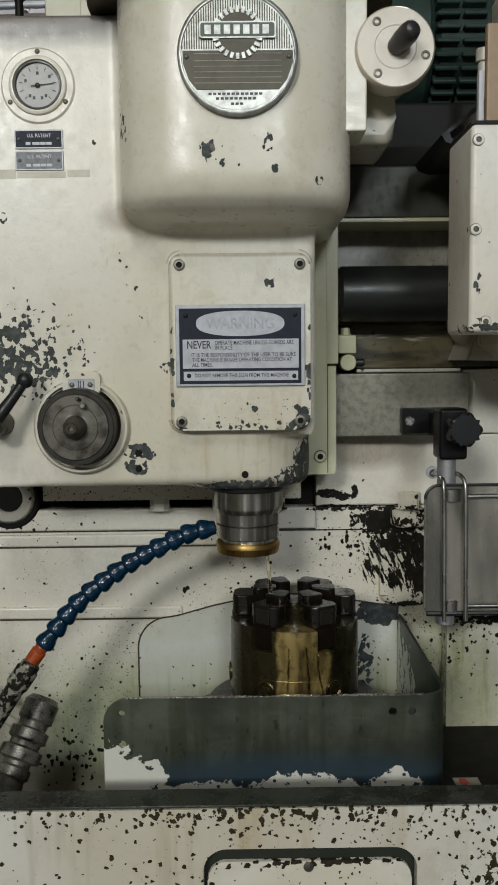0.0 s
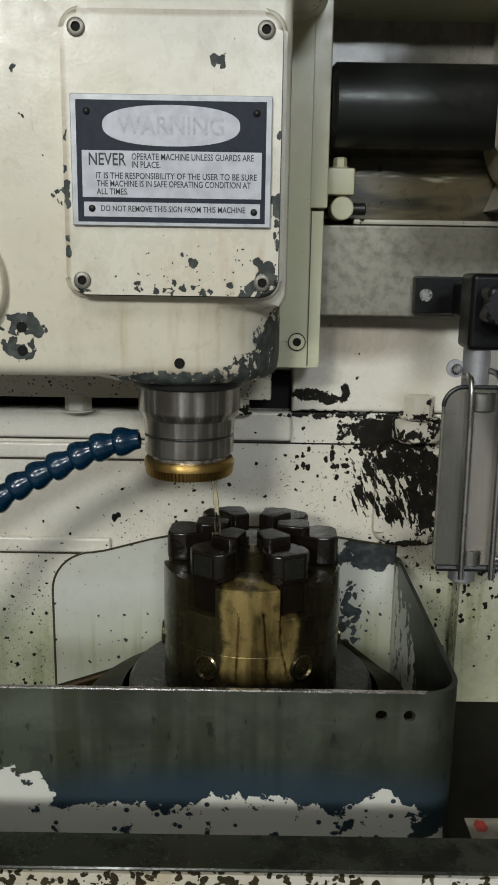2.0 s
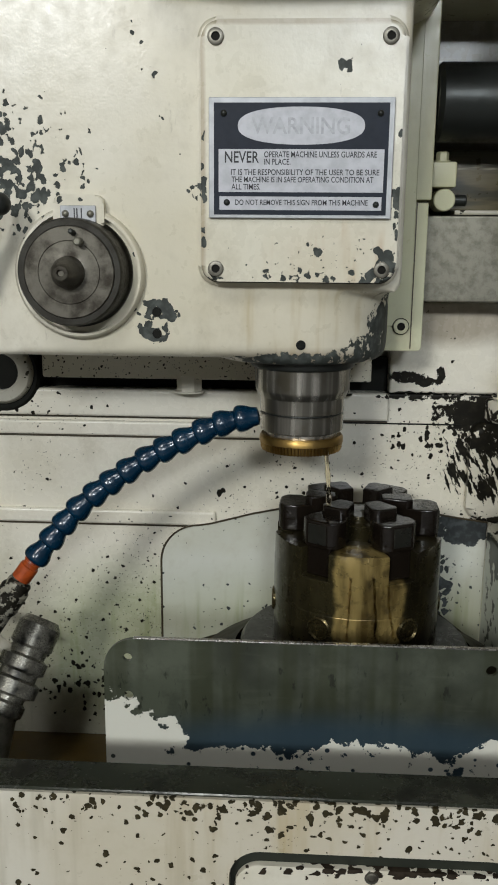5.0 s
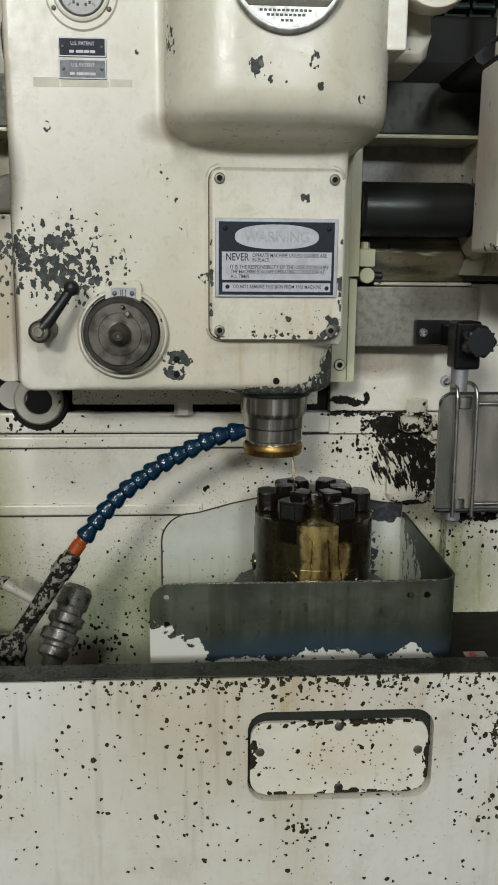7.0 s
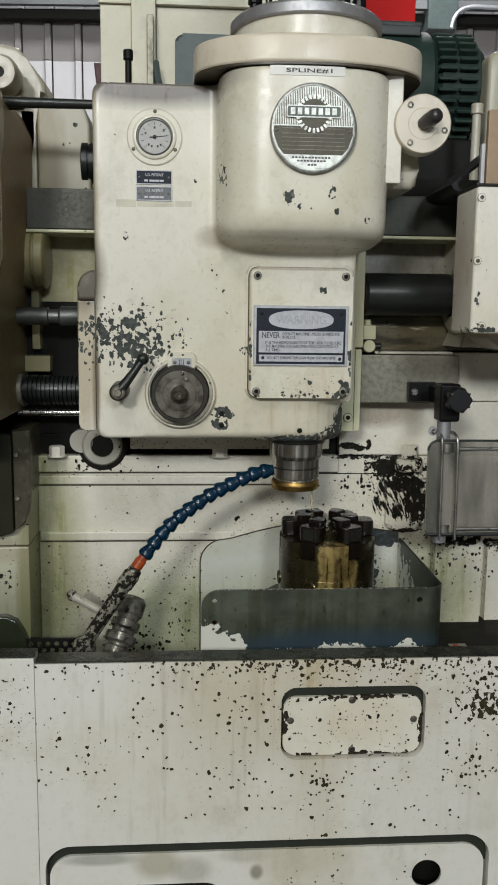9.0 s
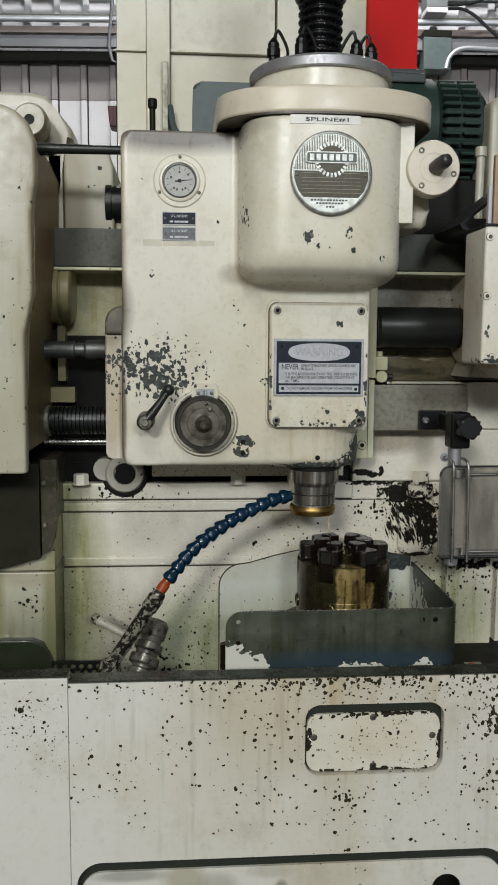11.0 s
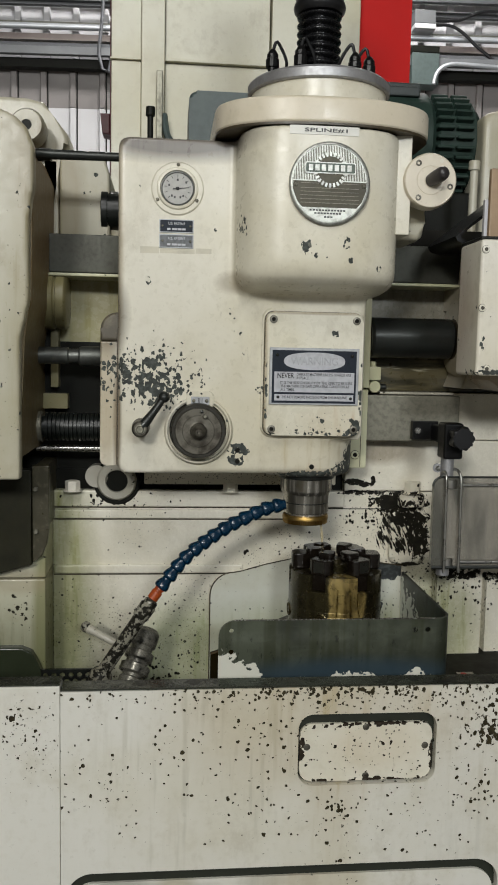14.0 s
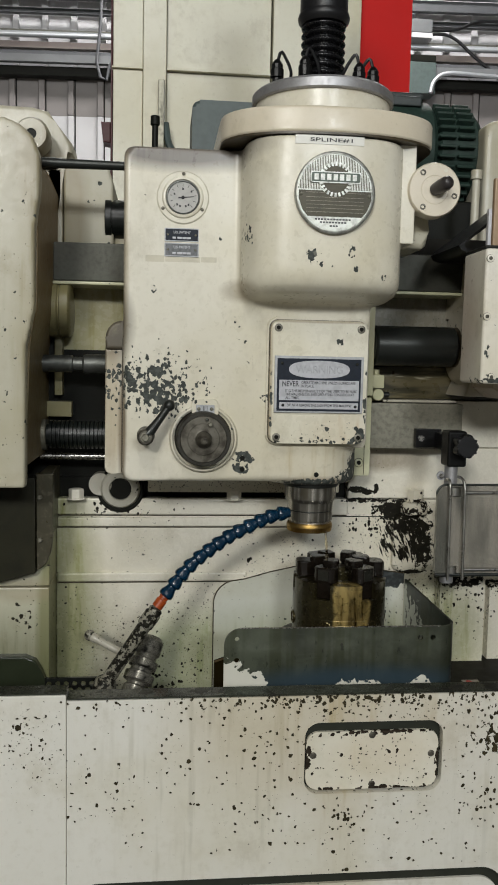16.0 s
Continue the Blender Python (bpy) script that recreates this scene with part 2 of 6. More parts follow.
# ---- mesh helpers ----
def weigh_normals(me, limit):
    """Lets large faces keep their own direction, so that rounded edges stay narrow."""
    near = math.cos(radians(limit))
    normals = [p.normal.copy() for p in me.polygons]
    areas = [p.area for p in me.polygons]
    round_vert = [[] for _ in me.vertices]
    for p in me.polygons:
        for v in p.vertices:
            round_vert[v].append(p.index)
    out = []
    for p in me.polygons:
        for v in p.vertices:
            acc = Vector((0, 0, 0))
            for q in round_vert[v]:
                if normals[q].dot(normals[p.index]) > near:
                    acc += normals[q] * areas[q]
            out.append(acc.normalized() if acc.length > 1e-12 else normals[p.index])
    me.normals_split_custom_set(out)


def mesh_of(name, bm, mat, smooth=40):
    bmesh.ops.recalc_face_normals(bm, faces=bm.faces)
    me = bpy.data.meshes.new(name)
    bm.to_mesh(me)
    bm.free()
    me.materials.append(mat)
    if smooth:
        me.shade_smooth()
        me.set_sharp_from_angle(angle=radians(smooth))
        if len(me.loops) < 20000:
            weigh_normals(me, smooth + 4)
    return me


def thing(name, at, label, category, group="", kind=""):
    ob = new(name)
    ob.location = at
    ob.empty_display_size = 0.05
    return tagged(ob, label, category, group, kind)


def adopt(ob, parent):
    ob.parent = parent
    base = parent.matrix_basis if parent.parent is None else parent.parent.matrix_basis @ parent.matrix_parent_inverse @ parent.matrix_basis
    ob.matrix_parent_inverse = base.inverted()
    return ob


def part(name, bm, mat, parent, label="", smooth=40):
    ob = adopt(new(name, mesh_of(name, bm, mat, smooth)), parent)
    return tagged(ob, label)


def repeat(name, me, m, parent, label=""):
    ob = new(name, me)
    ob.matrix_basis = m
    adopt(ob, parent)
    return tagged(ob, label)


def solo(name, bm, mat, label, category, group="", kind="", smooth=40):
    return tagged(new(name, mesh_of(name, bm, mat, smooth)), label, category, group, kind)


def B():
    return bmesh.new()


def box(bm, x0, x1, y0, y1, z0, z1, bev=0.002, seg=2):
    r = bmesh.ops.create_cube(bm, size=1, matrix=Matrix.Translation(((x0 + x1) / 2, (y0 + y1) / 2, (z0 + z1) / 2)) @ Matrix.Diagonal((x1 - x0, y1 - y0, z1 - z0, 1)))
    if bev:
        es = list({e for v in r["verts"] for e in v.link_edges})
        bmesh.ops.bevel(bm, geom=es, offset=bev, segments=seg, affect="EDGES", profile=0.5)
    return bm


def frame_to(p0, p1):
    a, b = Vector(p0), Vector(p1)
    q = (b - a).to_track_quat("Z", "Y").to_matrix().to_4x4()
    return Matrix.Translation(a) @ q, (b - a).length


def lathe(bm, prof, m=None, n=40, closed=True):
    """prof: (radius, height) pairs, turned round z and placed by m."""
    m = m or Matrix()
    rings = []
    for r, h in prof:
        if r < 1e-6:
            rings.append([bm.verts.new(m @ Vector((0, 0, h)))])
        else:
            rings.append([bm.verts.new(m @ Vector((r * math.cos(2 * math.pi * i / n), r * math.sin(2 * math.pi * i / n), h))) for i in range(n)])
    for a, b in zip(rings, rings[1:]):
        for i in range(n):
            j = (i + 1) % n
            if len(a) == 1 and len(b) == 1:
                continue
            if len(a) == 1:
                bm.faces.new((a[0], b[j], b[i]))
            elif len(b) == 1:
                bm.faces.new((a[i], a[j], b[0]))
            else:
                bm.faces.new((a[i], a[j], b[j], b[i]))
    return bm


def rod(bm, p0, p1, r, r1=None, n=24, bev=0.0015):
    m, L = frame_to(p0, p1)
    r1 = r if r1 is None else r1
    bev = min(bev, r * 0.4, L * 0.3)
    return lathe(bm, [(0, 0), (r - bev, 0), (r, bev), (r1, L - bev), (r1 - bev, L), (0, L)], m, n)


FRONT = Matrix.Rotation(radians(90), 4, "X")   # turns a lathe's axis from +z to -y


def disc(bm, x, y, z, prof, n=48):
    """A lathe that faces -y, from its back at y."""
    return lathe(bm, prof, Matrix.Translation((x, y, z)) @ FRONT, n)


def rounded(x0, x1, z0, z1, r, n=8, corners=(1, 1, 1, 1)):
    """The outline of a rounded rectangle, from the lower left corner on, counter-clockwise seen from -y."""
    pts = []
    for k, (cx, cz, a0) in enumerate(((x0, z0, 180), (x1, z0, 270), (x1, z1, 0), (x0, z1, 90))):
        rr = r * corners[k]
        if rr < 1e-5:
            pts.append((cx, cz))
            continue
        ox, oz = cx + (rr if cx == x0 else -rr), cz + (rr if cz == z0 else -rr)
        for i in range(n + 1):
            a = radians(a0 + 90 * i / n)
            pts.append((ox + rr * math.cos(a), oz + rr * math.sin(a)))
    return pts


def slab(bm, pts, y0, y1, bev=0.0015, seg=2, top=None):
    """The outline pts (x, z) drawn out from its front y0 to its back y1, with rounded front edges."""
    f = [bm.verts.new((x, y0, z)) for x, z in pts]
    b = [bm.verts.new((x, y1, z)) for x, z in pts]
    n = len(pts)
    front = bm.faces.new(f)
    bm.faces.new(b[::-1])
    for i in range(n):
        bm.faces.new((f[i], b[i], b[(i + 1) % n], f[(i + 1) % n]))
    if bev:
        bmesh.ops.bevel(bm, geom=list(front.edges), offset=bev, segments=seg, affect="EDGES", profile=0.5)
    return bm


def plate(bm, outer, holes, y0, y1):
    """A plate with the outline outer and holes through it, from its front y0 to its back y1."""
    loops = []
    for pts in (outer, *holes):
        f = [bm.verts.new((x, y0, z)) for x, z in pts]
        b = [bm.verts.new((x, y1, z)) for x, z in pts]
        loops.append(f)
        for i in range(len(pts)):
            j = (i + 1) % len(pts)
            bm.faces.new((f[i], b[i], b[j], f[j]))
    edges = [bm.edges.get((f[i], f[(i + 1) % len(f)])) for f in loops for i in range(len(f))]
    bmesh.ops.triangle_fill(bm, use_beauty=True, use_dissolve=False, edges=edges)
    return bm


def prism(bm, pts, z0, z1, bev=0.002):
    """The plan pts (x, y) drawn up from z0 to z1, with rounded edges."""
    lo = [bm.verts.new((x, y, z0)) for x, y in pts]
    hi = [bm.verts.new((x, y, z1)) for x, y in pts]
    n = len(pts)
    bm.faces.new(lo[::-1])
    top = bm.faces.new(hi)
    sides = [bm.faces.new((lo[i], lo[(i + 1) % n], hi[(i + 1) % n], hi[i])) for i in range(n)]
    edges = {e for f in [top] + sides for e in f.edges}
    bmesh.ops.bevel(bm, geom=list(edges), offset=bev, segments=2, affect="EDGES", profile=0.5)
    return bm


def circle(x, z, r, n=32):
    return [(x + r * math.cos(2 * math.pi * i / n), z + r * math.sin(2 * math.pi * i / n)) for i in range(n)]


def hexbolt(bm, at, r=0.011, h=0.012, axis="y"):
    m = Matrix.Translation(at) @ (FRONT if axis == "y" else Matrix())
    lathe(bm, [(r * 1.25, 0), (r * 1.25, 0.002), (0, 0.002)], m, 24)
    lathe(bm, [(r, 0.002), (r, h - 0.002), (r * 0.86, h), (0, h)], m, 6)
    return bm


def curve_pts(ctrl, n):
    """n points, evenly spaced along a smooth line through ctrl."""
    P = [Vector(p) for p in ctrl]
    P = [2 * P[0] - P[1]] + P + [2 * P[-1] - P[-2]]
    out = []
    for i in range(1, len(P) - 2):
        for k in range(24):
            t = k / 24
            a, b, c, d = P[i - 1:i + 3]
            out.append(0.5 * (2 * b + (c - a) * t + (2 * a - 5 * b + 4 * c - d) * t * t + (3 * b - a - 3 * c + d) * t ** 3))
    out.append(P[-2])
    L = [0.0]
    for a, b in zip(out, out[1:]):
        L.append(L[-1] + (b - a).length)
    res, j = [], 0
    for i in range(n):
        s = L[-1] * i / (n - 1)
        while j < len(L) - 2 and L[j + 1] < s:
            j += 1
        t = (s - L[j]) / max(L[j + 1] - L[j], 1e-9)
        res.append(out[j].lerp(out[j + 1], t))
    return res


def sweep(bm, pts, r, n=10, caps=True):
    """A round wire along pts; r is one radius or one a point."""
    rs = r if isinstance(r, (list, tuple)) else [r] * len(pts)
    rings, side = [], None
    for i, p in enumerate(pts):
        d = (pts[min(i + 1, len(pts) - 1)] - pts[max(i - 1, 0)]).normalized()
        if side is None:
            side = d.orthogonal().normalized()
        side = (side - d * side.dot(d)).normalized()
        up = d.cross(side)
        rings.append([bm.verts.new(p + rs[i] * (side * math.cos(2 * math.pi * k / n) + up * math.sin(2 * math.pi * k / n))) for k in range(n)])
    for a, b in zip(rings, rings[1:]):
        for k in range(n):
            bm.faces.new((a[k], a[(k + 1) % n], b[(k + 1) % n], b[k]))
    if caps:
        bm.faces.new(rings[0][::-1])
        bm.faces.new(rings[-1])
    return bm


def loft(bm, rings, caps=True):
    vs = [[bm.verts.new(p) for p in ring] for ring in rings]
    n = len(vs[0])
    for a, b in zip(vs, vs[1:]):
        for k in range(n):
            bm.faces.new((a[k], a[(k + 1) % n], b[(k + 1) % n], b[k]))
    if caps:
        bm.faces.new(vs[0][::-1])
        bm.faces.new(vs[-1])
    return bm


def remesh(ob, size, passes):
    r = ob.modifiers.new("cast", "REMESH")
    r.mode, r.voxel_size, r.use_smooth_shade = "VOXEL", size, True
    s = ob.modifiers.new("soften", "SMOOTH")
    s.factor, s.iterations = 0.5, passes
    return ob


def writing(name, text, size, at, mat, parent, width=None, align="LEFT", bold=0.0, tilt=0.0, label=""):
    """Flat letters that face -y, their lower left corner at `at`."""
    cu = bpy.data.curves.new(name, "FONT")
    cu.body, cu.size, cu.align_x, cu.offset, cu.extrude, cu.resolution_u = text, size, align, bold, 0.00015, 3
    ob = new(name + "_draft", cu)
    me = bpy.data.meshes.new_from_object(ob.evaluated_get(bpy.context.evaluated_depsgraph_get()))
    bpy.data.objects.remove(ob)
    me.materials.clear()
    me.materials.append(mat)
    xs = [v.co.x for v in me.vertices]
    sx = width / max(max(xs) - min(xs), 1e-6) if width else 1.0
    me.transform(Matrix.Translation(at) @ Matrix.Rotation(radians(90), 4, "X") @ Matrix.Rotation(radians(tilt), 4, "Z") @ Matrix.Diagonal((sx, 1, 1, 1)))
    out = adopt(new(name, me), parent)
    return tagged(out, label)

# ---- materials ----
CREAM = (0.695, 0.662, 0.556)
WALLC = (0.77, 0.735, 0.63)
head_paint = paint("head_enamel", CREAM, specks=0.15, gloss=0.28, flake=1.25, size=1.25, full=0.74,
                   under=[((-0.36, 1.30, 1.49), (0.17, 0.2, 0.13), 0.3), ],
                   frags=[((-0.37, 1.30, 1.487), (0.155, 0.2, 0.085), 1.0), ((-0.345, 1.30, 1.465), (0.10, 0.2, 0.065), 1.4), ((-0.158, 1.30, 1.328), (0.036, 0.1, 0.016), 1.9), ((-0.165, 1.30, 1.303), (0.024, 0.1, 0.016), 1.9), ((-0.039, 1.17, 1.755), (0.016, 0.1, 0.020), 1.5), ((-0.018, 1.17, 1.737), (0.012, 0.1, 0.008), 1.6), ((0.041, 1.17, 1.765), (0.010, 0.1, 0.016), 1.5), ((0.050, 1.17, 1.729), (0.007, 0.1, 0.008), 1.6), ((0.112, 1.2, 1.716), (0.007, 0.1, 0.009), 1.6), ((-0.163, 1.25, 1.80), (0.012, 0.1, 0.034), 1.1), ((-0.112, 1.30, 1.46), (0.016, 0.1, 0.012), 1.5), ((-0.36, 1.30, 1.69), (0.008, 0.1, 0.014), 1.6), ((-0.216, 1.30, 1.80), (0.008, 0.1, 0.007), 1.6)],
                   patches=[((0.112, 1.36, 1.295), (0.05, 0.2, 0.085), 1.15), ((0.0, 1.30, 1.268), (0.13, 0.2, 0.024), 1.0), ((0.07, 1.30, 1.272), (0.07, 0.2, 0.04), 0.95), ((0.02, 1.35, 1.262), (0.16, 0.3, 0.010), 1.3), ((-0.2, 1.3, 1.258), (0.2, 0.2, 0.02), 0.8)],
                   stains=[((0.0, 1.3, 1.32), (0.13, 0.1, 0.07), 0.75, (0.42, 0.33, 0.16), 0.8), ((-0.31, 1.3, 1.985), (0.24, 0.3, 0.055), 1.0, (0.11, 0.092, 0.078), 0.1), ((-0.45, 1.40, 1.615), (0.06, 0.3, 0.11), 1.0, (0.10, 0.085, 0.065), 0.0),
                           # brown spot at (-0.175, 1.28, 1.69): the housing's underside shadow, put into the colour
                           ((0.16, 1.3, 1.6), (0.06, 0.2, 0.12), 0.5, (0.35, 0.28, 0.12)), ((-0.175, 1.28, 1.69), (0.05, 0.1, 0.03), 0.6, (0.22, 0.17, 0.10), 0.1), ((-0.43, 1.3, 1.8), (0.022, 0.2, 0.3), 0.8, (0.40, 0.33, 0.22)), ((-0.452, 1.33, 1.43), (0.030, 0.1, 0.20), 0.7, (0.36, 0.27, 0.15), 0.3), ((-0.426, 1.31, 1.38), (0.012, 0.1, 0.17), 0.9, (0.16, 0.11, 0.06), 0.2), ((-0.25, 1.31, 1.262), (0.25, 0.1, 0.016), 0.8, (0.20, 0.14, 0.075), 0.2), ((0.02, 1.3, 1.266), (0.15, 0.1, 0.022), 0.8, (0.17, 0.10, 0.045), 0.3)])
cover_paint = paint("cover_enamel", (0.72, 0.69, 0.58), specks=0.1, gloss=0.26, size=1.3, under=[((0.02, 1.275, 1.385), (0.13, 0.1, 0.05), 1.15), ((0.05, 1.275, 1.59), (0.035, 0.1, 0.03), 0.6), ((0.11, 1.275, 1.42), (0.02, 0.1, 0.08), 0.9)],
                    frags=[((0.098, 1.275, 1.375), (0.035, 0.1, 0.035), 1.2), ((0.048, 1.275, 1.592), (0.016, 0.1, 0.02), 1.2), ((0.02, 1.275, 1.366), (0.1, 0.1, 0.016), 0.85), ((0.04, 1.275, 1.395), (0.07, 0.1, 0.02), 0.42), ((0.105, 1.275, 1.45), (0.008, 0.1, 0.09), 0.8), ((-0.105, 1.275, 1.47), (0.006, 0.1, 0.12), 0.62), ((-0.09, 1.275, 1.365), (0.05, 0.1, 0.006), 0.6)],
                    # first two: shadow lines of the left and top edges, put into the colour
                    stains=[((-0.1065, 1.28, 1.49), (0.006, 0.1, 0.22), 0.8, (0.36, 0.28, 0.17), 0.2), ((0.0, 1.28, 1.629), (0.2, 0.1, 0.006), 0.8, (0.36, 0.29, 0.18), 0.2), ((0.05, 1.275, 1.39), (0.1, 0.1, 0.05), 0.55, (0.42, 0.26, 0.10), 0.8)])
base_paint = paint("base_enamel", (0.67, 0.655, 0.59), specks=0.5, chip=(0.026, 0.021, 0.010), size=1.42, grime=0.5, flake=1.4,
                   under=[((0.3, 1.02, 0.84), (0.35, 0.2, 0.2), 0.75), ((0.0, 1.02, 0.80), (0.3, 0.2, 0.14), 0.55), ((-0.1, 1.02, 0.88), (0.6, 0.2, 0.04), 0.7), ((0.08, 1.02, 0.62), (0.35, 0.2, 0.25), 0.3), ((-0.6, 1.02, 0.80), (0.12, 0.2, 0.14), 0.6), ((-0.3, 1.02, 0.80), (0.3, 0.2, 0.14), 0.35)],
                   frags=[((0.35, 1.02, 0.80), (0.10, 0.1, 0.05), 1.1), ((0.34, 1.02, 0.87), (0.2, 0.1, 0.05), 0.5), ((0.05, 1.02, 0.885), (0.7, 0.1, 0.022), 0.62), ((0.0, 1.02, 0.87), (0.07, 0.1, 0.03), 0.5), ((0.33, 1.02, 0.68), (0.09, 0.1, 0.06), 0.4), ((0.03, 1.02, 0.64), (0.05, 0.1, 0.04), 0.42), ((-0.03, 1.02, 0.76), (0.05, 0.1, 0.05), 0.4), ((-0.60, 1.02, 0.845), (0.014, 0.1, 0.012), 1.3), ((-0.58, 1.02, 0.862), (0.045, 0.1, 0.0035), 1.3), ((-0.57, 1.02, 0.80), (0.09, 0.1, 0.09), 0.22)],
                   stains=[((-0.03, 1.02, 0.84), (0.35, 0.1, 0.2), 0.75, (0.42, 0.34, 0.20), 0.5), ((0.02, 1.02, 0.75), (0.08, 0.1, 0.25), 0.75, (0.42, 0.34, 0.19), 0.7), ((-0.25, 1.02, 0.70), (0.25, 0.1, 0.32), 0.65, (0.45, 0.43, 0.35), 1.0), ((0.28, 1.02, 0.62), (0.2, 0.1, 0.2), 0.4, (0.45, 0.44, 0.38), 0.8), ((0.3, 1.02, 0.8), (0.2, 0.1, 0.2), 0.35, (0.46, 0.40, 0.28), 0.6)])
lower_paint = paint("lower_hatch_enamel", (0.67, 0.655, 0.59), specks=0.35, chip=(0.02, 0.016, 0.010), size=1.4, grime=0.6,
                    stains=[((-0.29, 1.032, 0.478), (0.055, 0.1, 0.040), 0.75, (0.34, 0.31, 0.20), 0.1), ((-0.225, 1.032, 0.462), (0.05, 0.1, 0.035), 0.7, (0.28, 0.27, 0.21), 0.3), ((-0.097, 1.032, 0.453), (0.016, 0.1, 0.020), 0.9, (0.22, 0.21, 0.16), 0.0), ((-0.12, 1.032, 0.49), (0.06, 0.1, 0.02), 0.6, (0.34, 0.32, 0.24), 0.3), ((-0.02, 1.032, 0.48), (0.12, 0.1, 0.05), 0.5, (0.45, 0.38, 0.26), 0.4), ((-0.40, 1.032, 0.49), (0.09, 0.1, 0.016), 0.8, (0.30, 0.30, 0.25), 0.1)])
nut_paint = paint("chipped_nut_enamel", WALLC, specks=0.5, chip=(0.012, 0.010, 0.007), size=1.3, patches=[((0.318, 1.57, 1.17), (0.12, 0.3, 0.06), 0.8), ((0.06, 1.55, 1.2), (0.06, 0.2, 0.06), 0.7)])
hatch_paint = paint("hatch_enamel", (0.68, 0.65, 0.55), specks=0.5, chip=(0.02, 0.015, 0.01), size=1.3, under=[((0.1, 1.03, 0.76), (0.16, 0.2, 0.1), 0.9)], flake=0.8,
                    frags=[((0.085, 1.03, 0.815), (0.2, 0.1, 0.012), 0.95), ((0.085, 1.03, 0.697), (0.2, 0.1, 0.010), 0.9), ((-0.048, 1.03, 0.755), (0.014, 0.1, 0.06), 1.0), ((0.217, 1.03, 0.755), (0.012, 0.1, 0.06), 0.9), ((0.12, 1.03, 0.775), (0.025, 0.1, 0.015), 0.8)],
                    stains=[((0.1, 1.03, 0.77), (0.12, 0.2, 0.07), 0.4, (0.5, 0.38, 0.2))])
wall_paint = paint("column_enamel", WALLC, specks=0.5, chip=(0.009, 0.008, 0.005), size=1.95, gloss=0.24, flake=1.15, grime=0.4,
                   under=[((0.0, 1.575, 0.95), (0.4, 0.3, 0.22), 0.42), ((0.24, 1.57, 1.1), (0.25, 0.3, 0.2), 0.5), ((-0.35, 1.575, 0.82), (0.3, 0.3, 0.2), 0.62), ((-0.45, 1.56, 1.15), (0.25, 0.3, 0.06), 0.6), ((0.4, 1.575, 0.95), (0.2, 0.3, 0.2), 0.5)],
                   frags=[((0.20, 1.56, 1.12), (0.10, 0.3, 0.06), 0.42), ((0.45, 1.56, 0.93), (0.2, 0.3, 0.12), 0.3), ((-0.115, 1.56, 1.03), (0.03, 0.3, 0.022), 0.5), ((-0.45, 1.56, 1.17), (0.2, 0.3, 0.03), 0.5), ((-0.33, 1.575, 0.70), (0.16, 0.3, 0.09), 0.5), ((-0.25, 1.575, 0.79), (0.06, 0.3, 0.08), 0.3)],
                   patches=[((0.285, 1.55, 1.162), (0.125, 0.3, 0.046), 1.25), ((0.31, 1.55, 1.122), (0.095, 0.3, 0.035), 1.15), ((0.345, 1.55, 1.060), (0.05, 0.3, 0.085), 1.0), ((0.315, 1.55, 1.000), (0.07, 0.3, 0.014), 1.1), ((0.165, 1.56, 1.216), (0.05, 0.3, 0.016), 1.05), ((0.195, 1.56, 1.210), (0.035, 0.3, 0.012), 1.1), ((0.214, 1.56, 1.220), (0.012, 0.3, 0.020), 1.1), ((0.19, 1.56, 1.188), (0.12, 0.3, 0.012), 1.0), ((0.44, 1.54, 0.985), (0.12, 0.3, 0.035), 1.0), ((0.55, 1.54, 0.965), (0.08, 0.3, 0.02), 0.9)],
                   smears=[((0.285, 1.56, 1.085), (0.085, 0.3, 0.085), 0.84, 24.0), ((0.335, 1.56, 1.07), (0.05, 0.3, 0.07), 0.9, 8.0)],
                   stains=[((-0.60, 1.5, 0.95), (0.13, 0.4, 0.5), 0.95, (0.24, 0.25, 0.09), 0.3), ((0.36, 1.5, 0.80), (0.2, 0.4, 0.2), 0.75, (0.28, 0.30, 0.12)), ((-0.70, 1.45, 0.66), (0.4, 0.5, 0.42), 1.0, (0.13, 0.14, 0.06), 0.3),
                           # last two: shade behind the guide tube as colour; darker band under the lower rail
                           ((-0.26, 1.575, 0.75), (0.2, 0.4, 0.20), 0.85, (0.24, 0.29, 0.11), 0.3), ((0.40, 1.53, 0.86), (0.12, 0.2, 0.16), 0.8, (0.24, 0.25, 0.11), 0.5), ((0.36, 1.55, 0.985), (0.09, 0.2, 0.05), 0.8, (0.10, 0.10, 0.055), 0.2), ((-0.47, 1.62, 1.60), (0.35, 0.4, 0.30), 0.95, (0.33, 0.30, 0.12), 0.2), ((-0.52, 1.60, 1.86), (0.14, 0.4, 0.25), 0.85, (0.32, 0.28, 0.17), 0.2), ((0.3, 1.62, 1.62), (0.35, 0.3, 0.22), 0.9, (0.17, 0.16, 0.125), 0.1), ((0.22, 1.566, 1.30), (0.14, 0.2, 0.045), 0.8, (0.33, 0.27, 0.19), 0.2)])
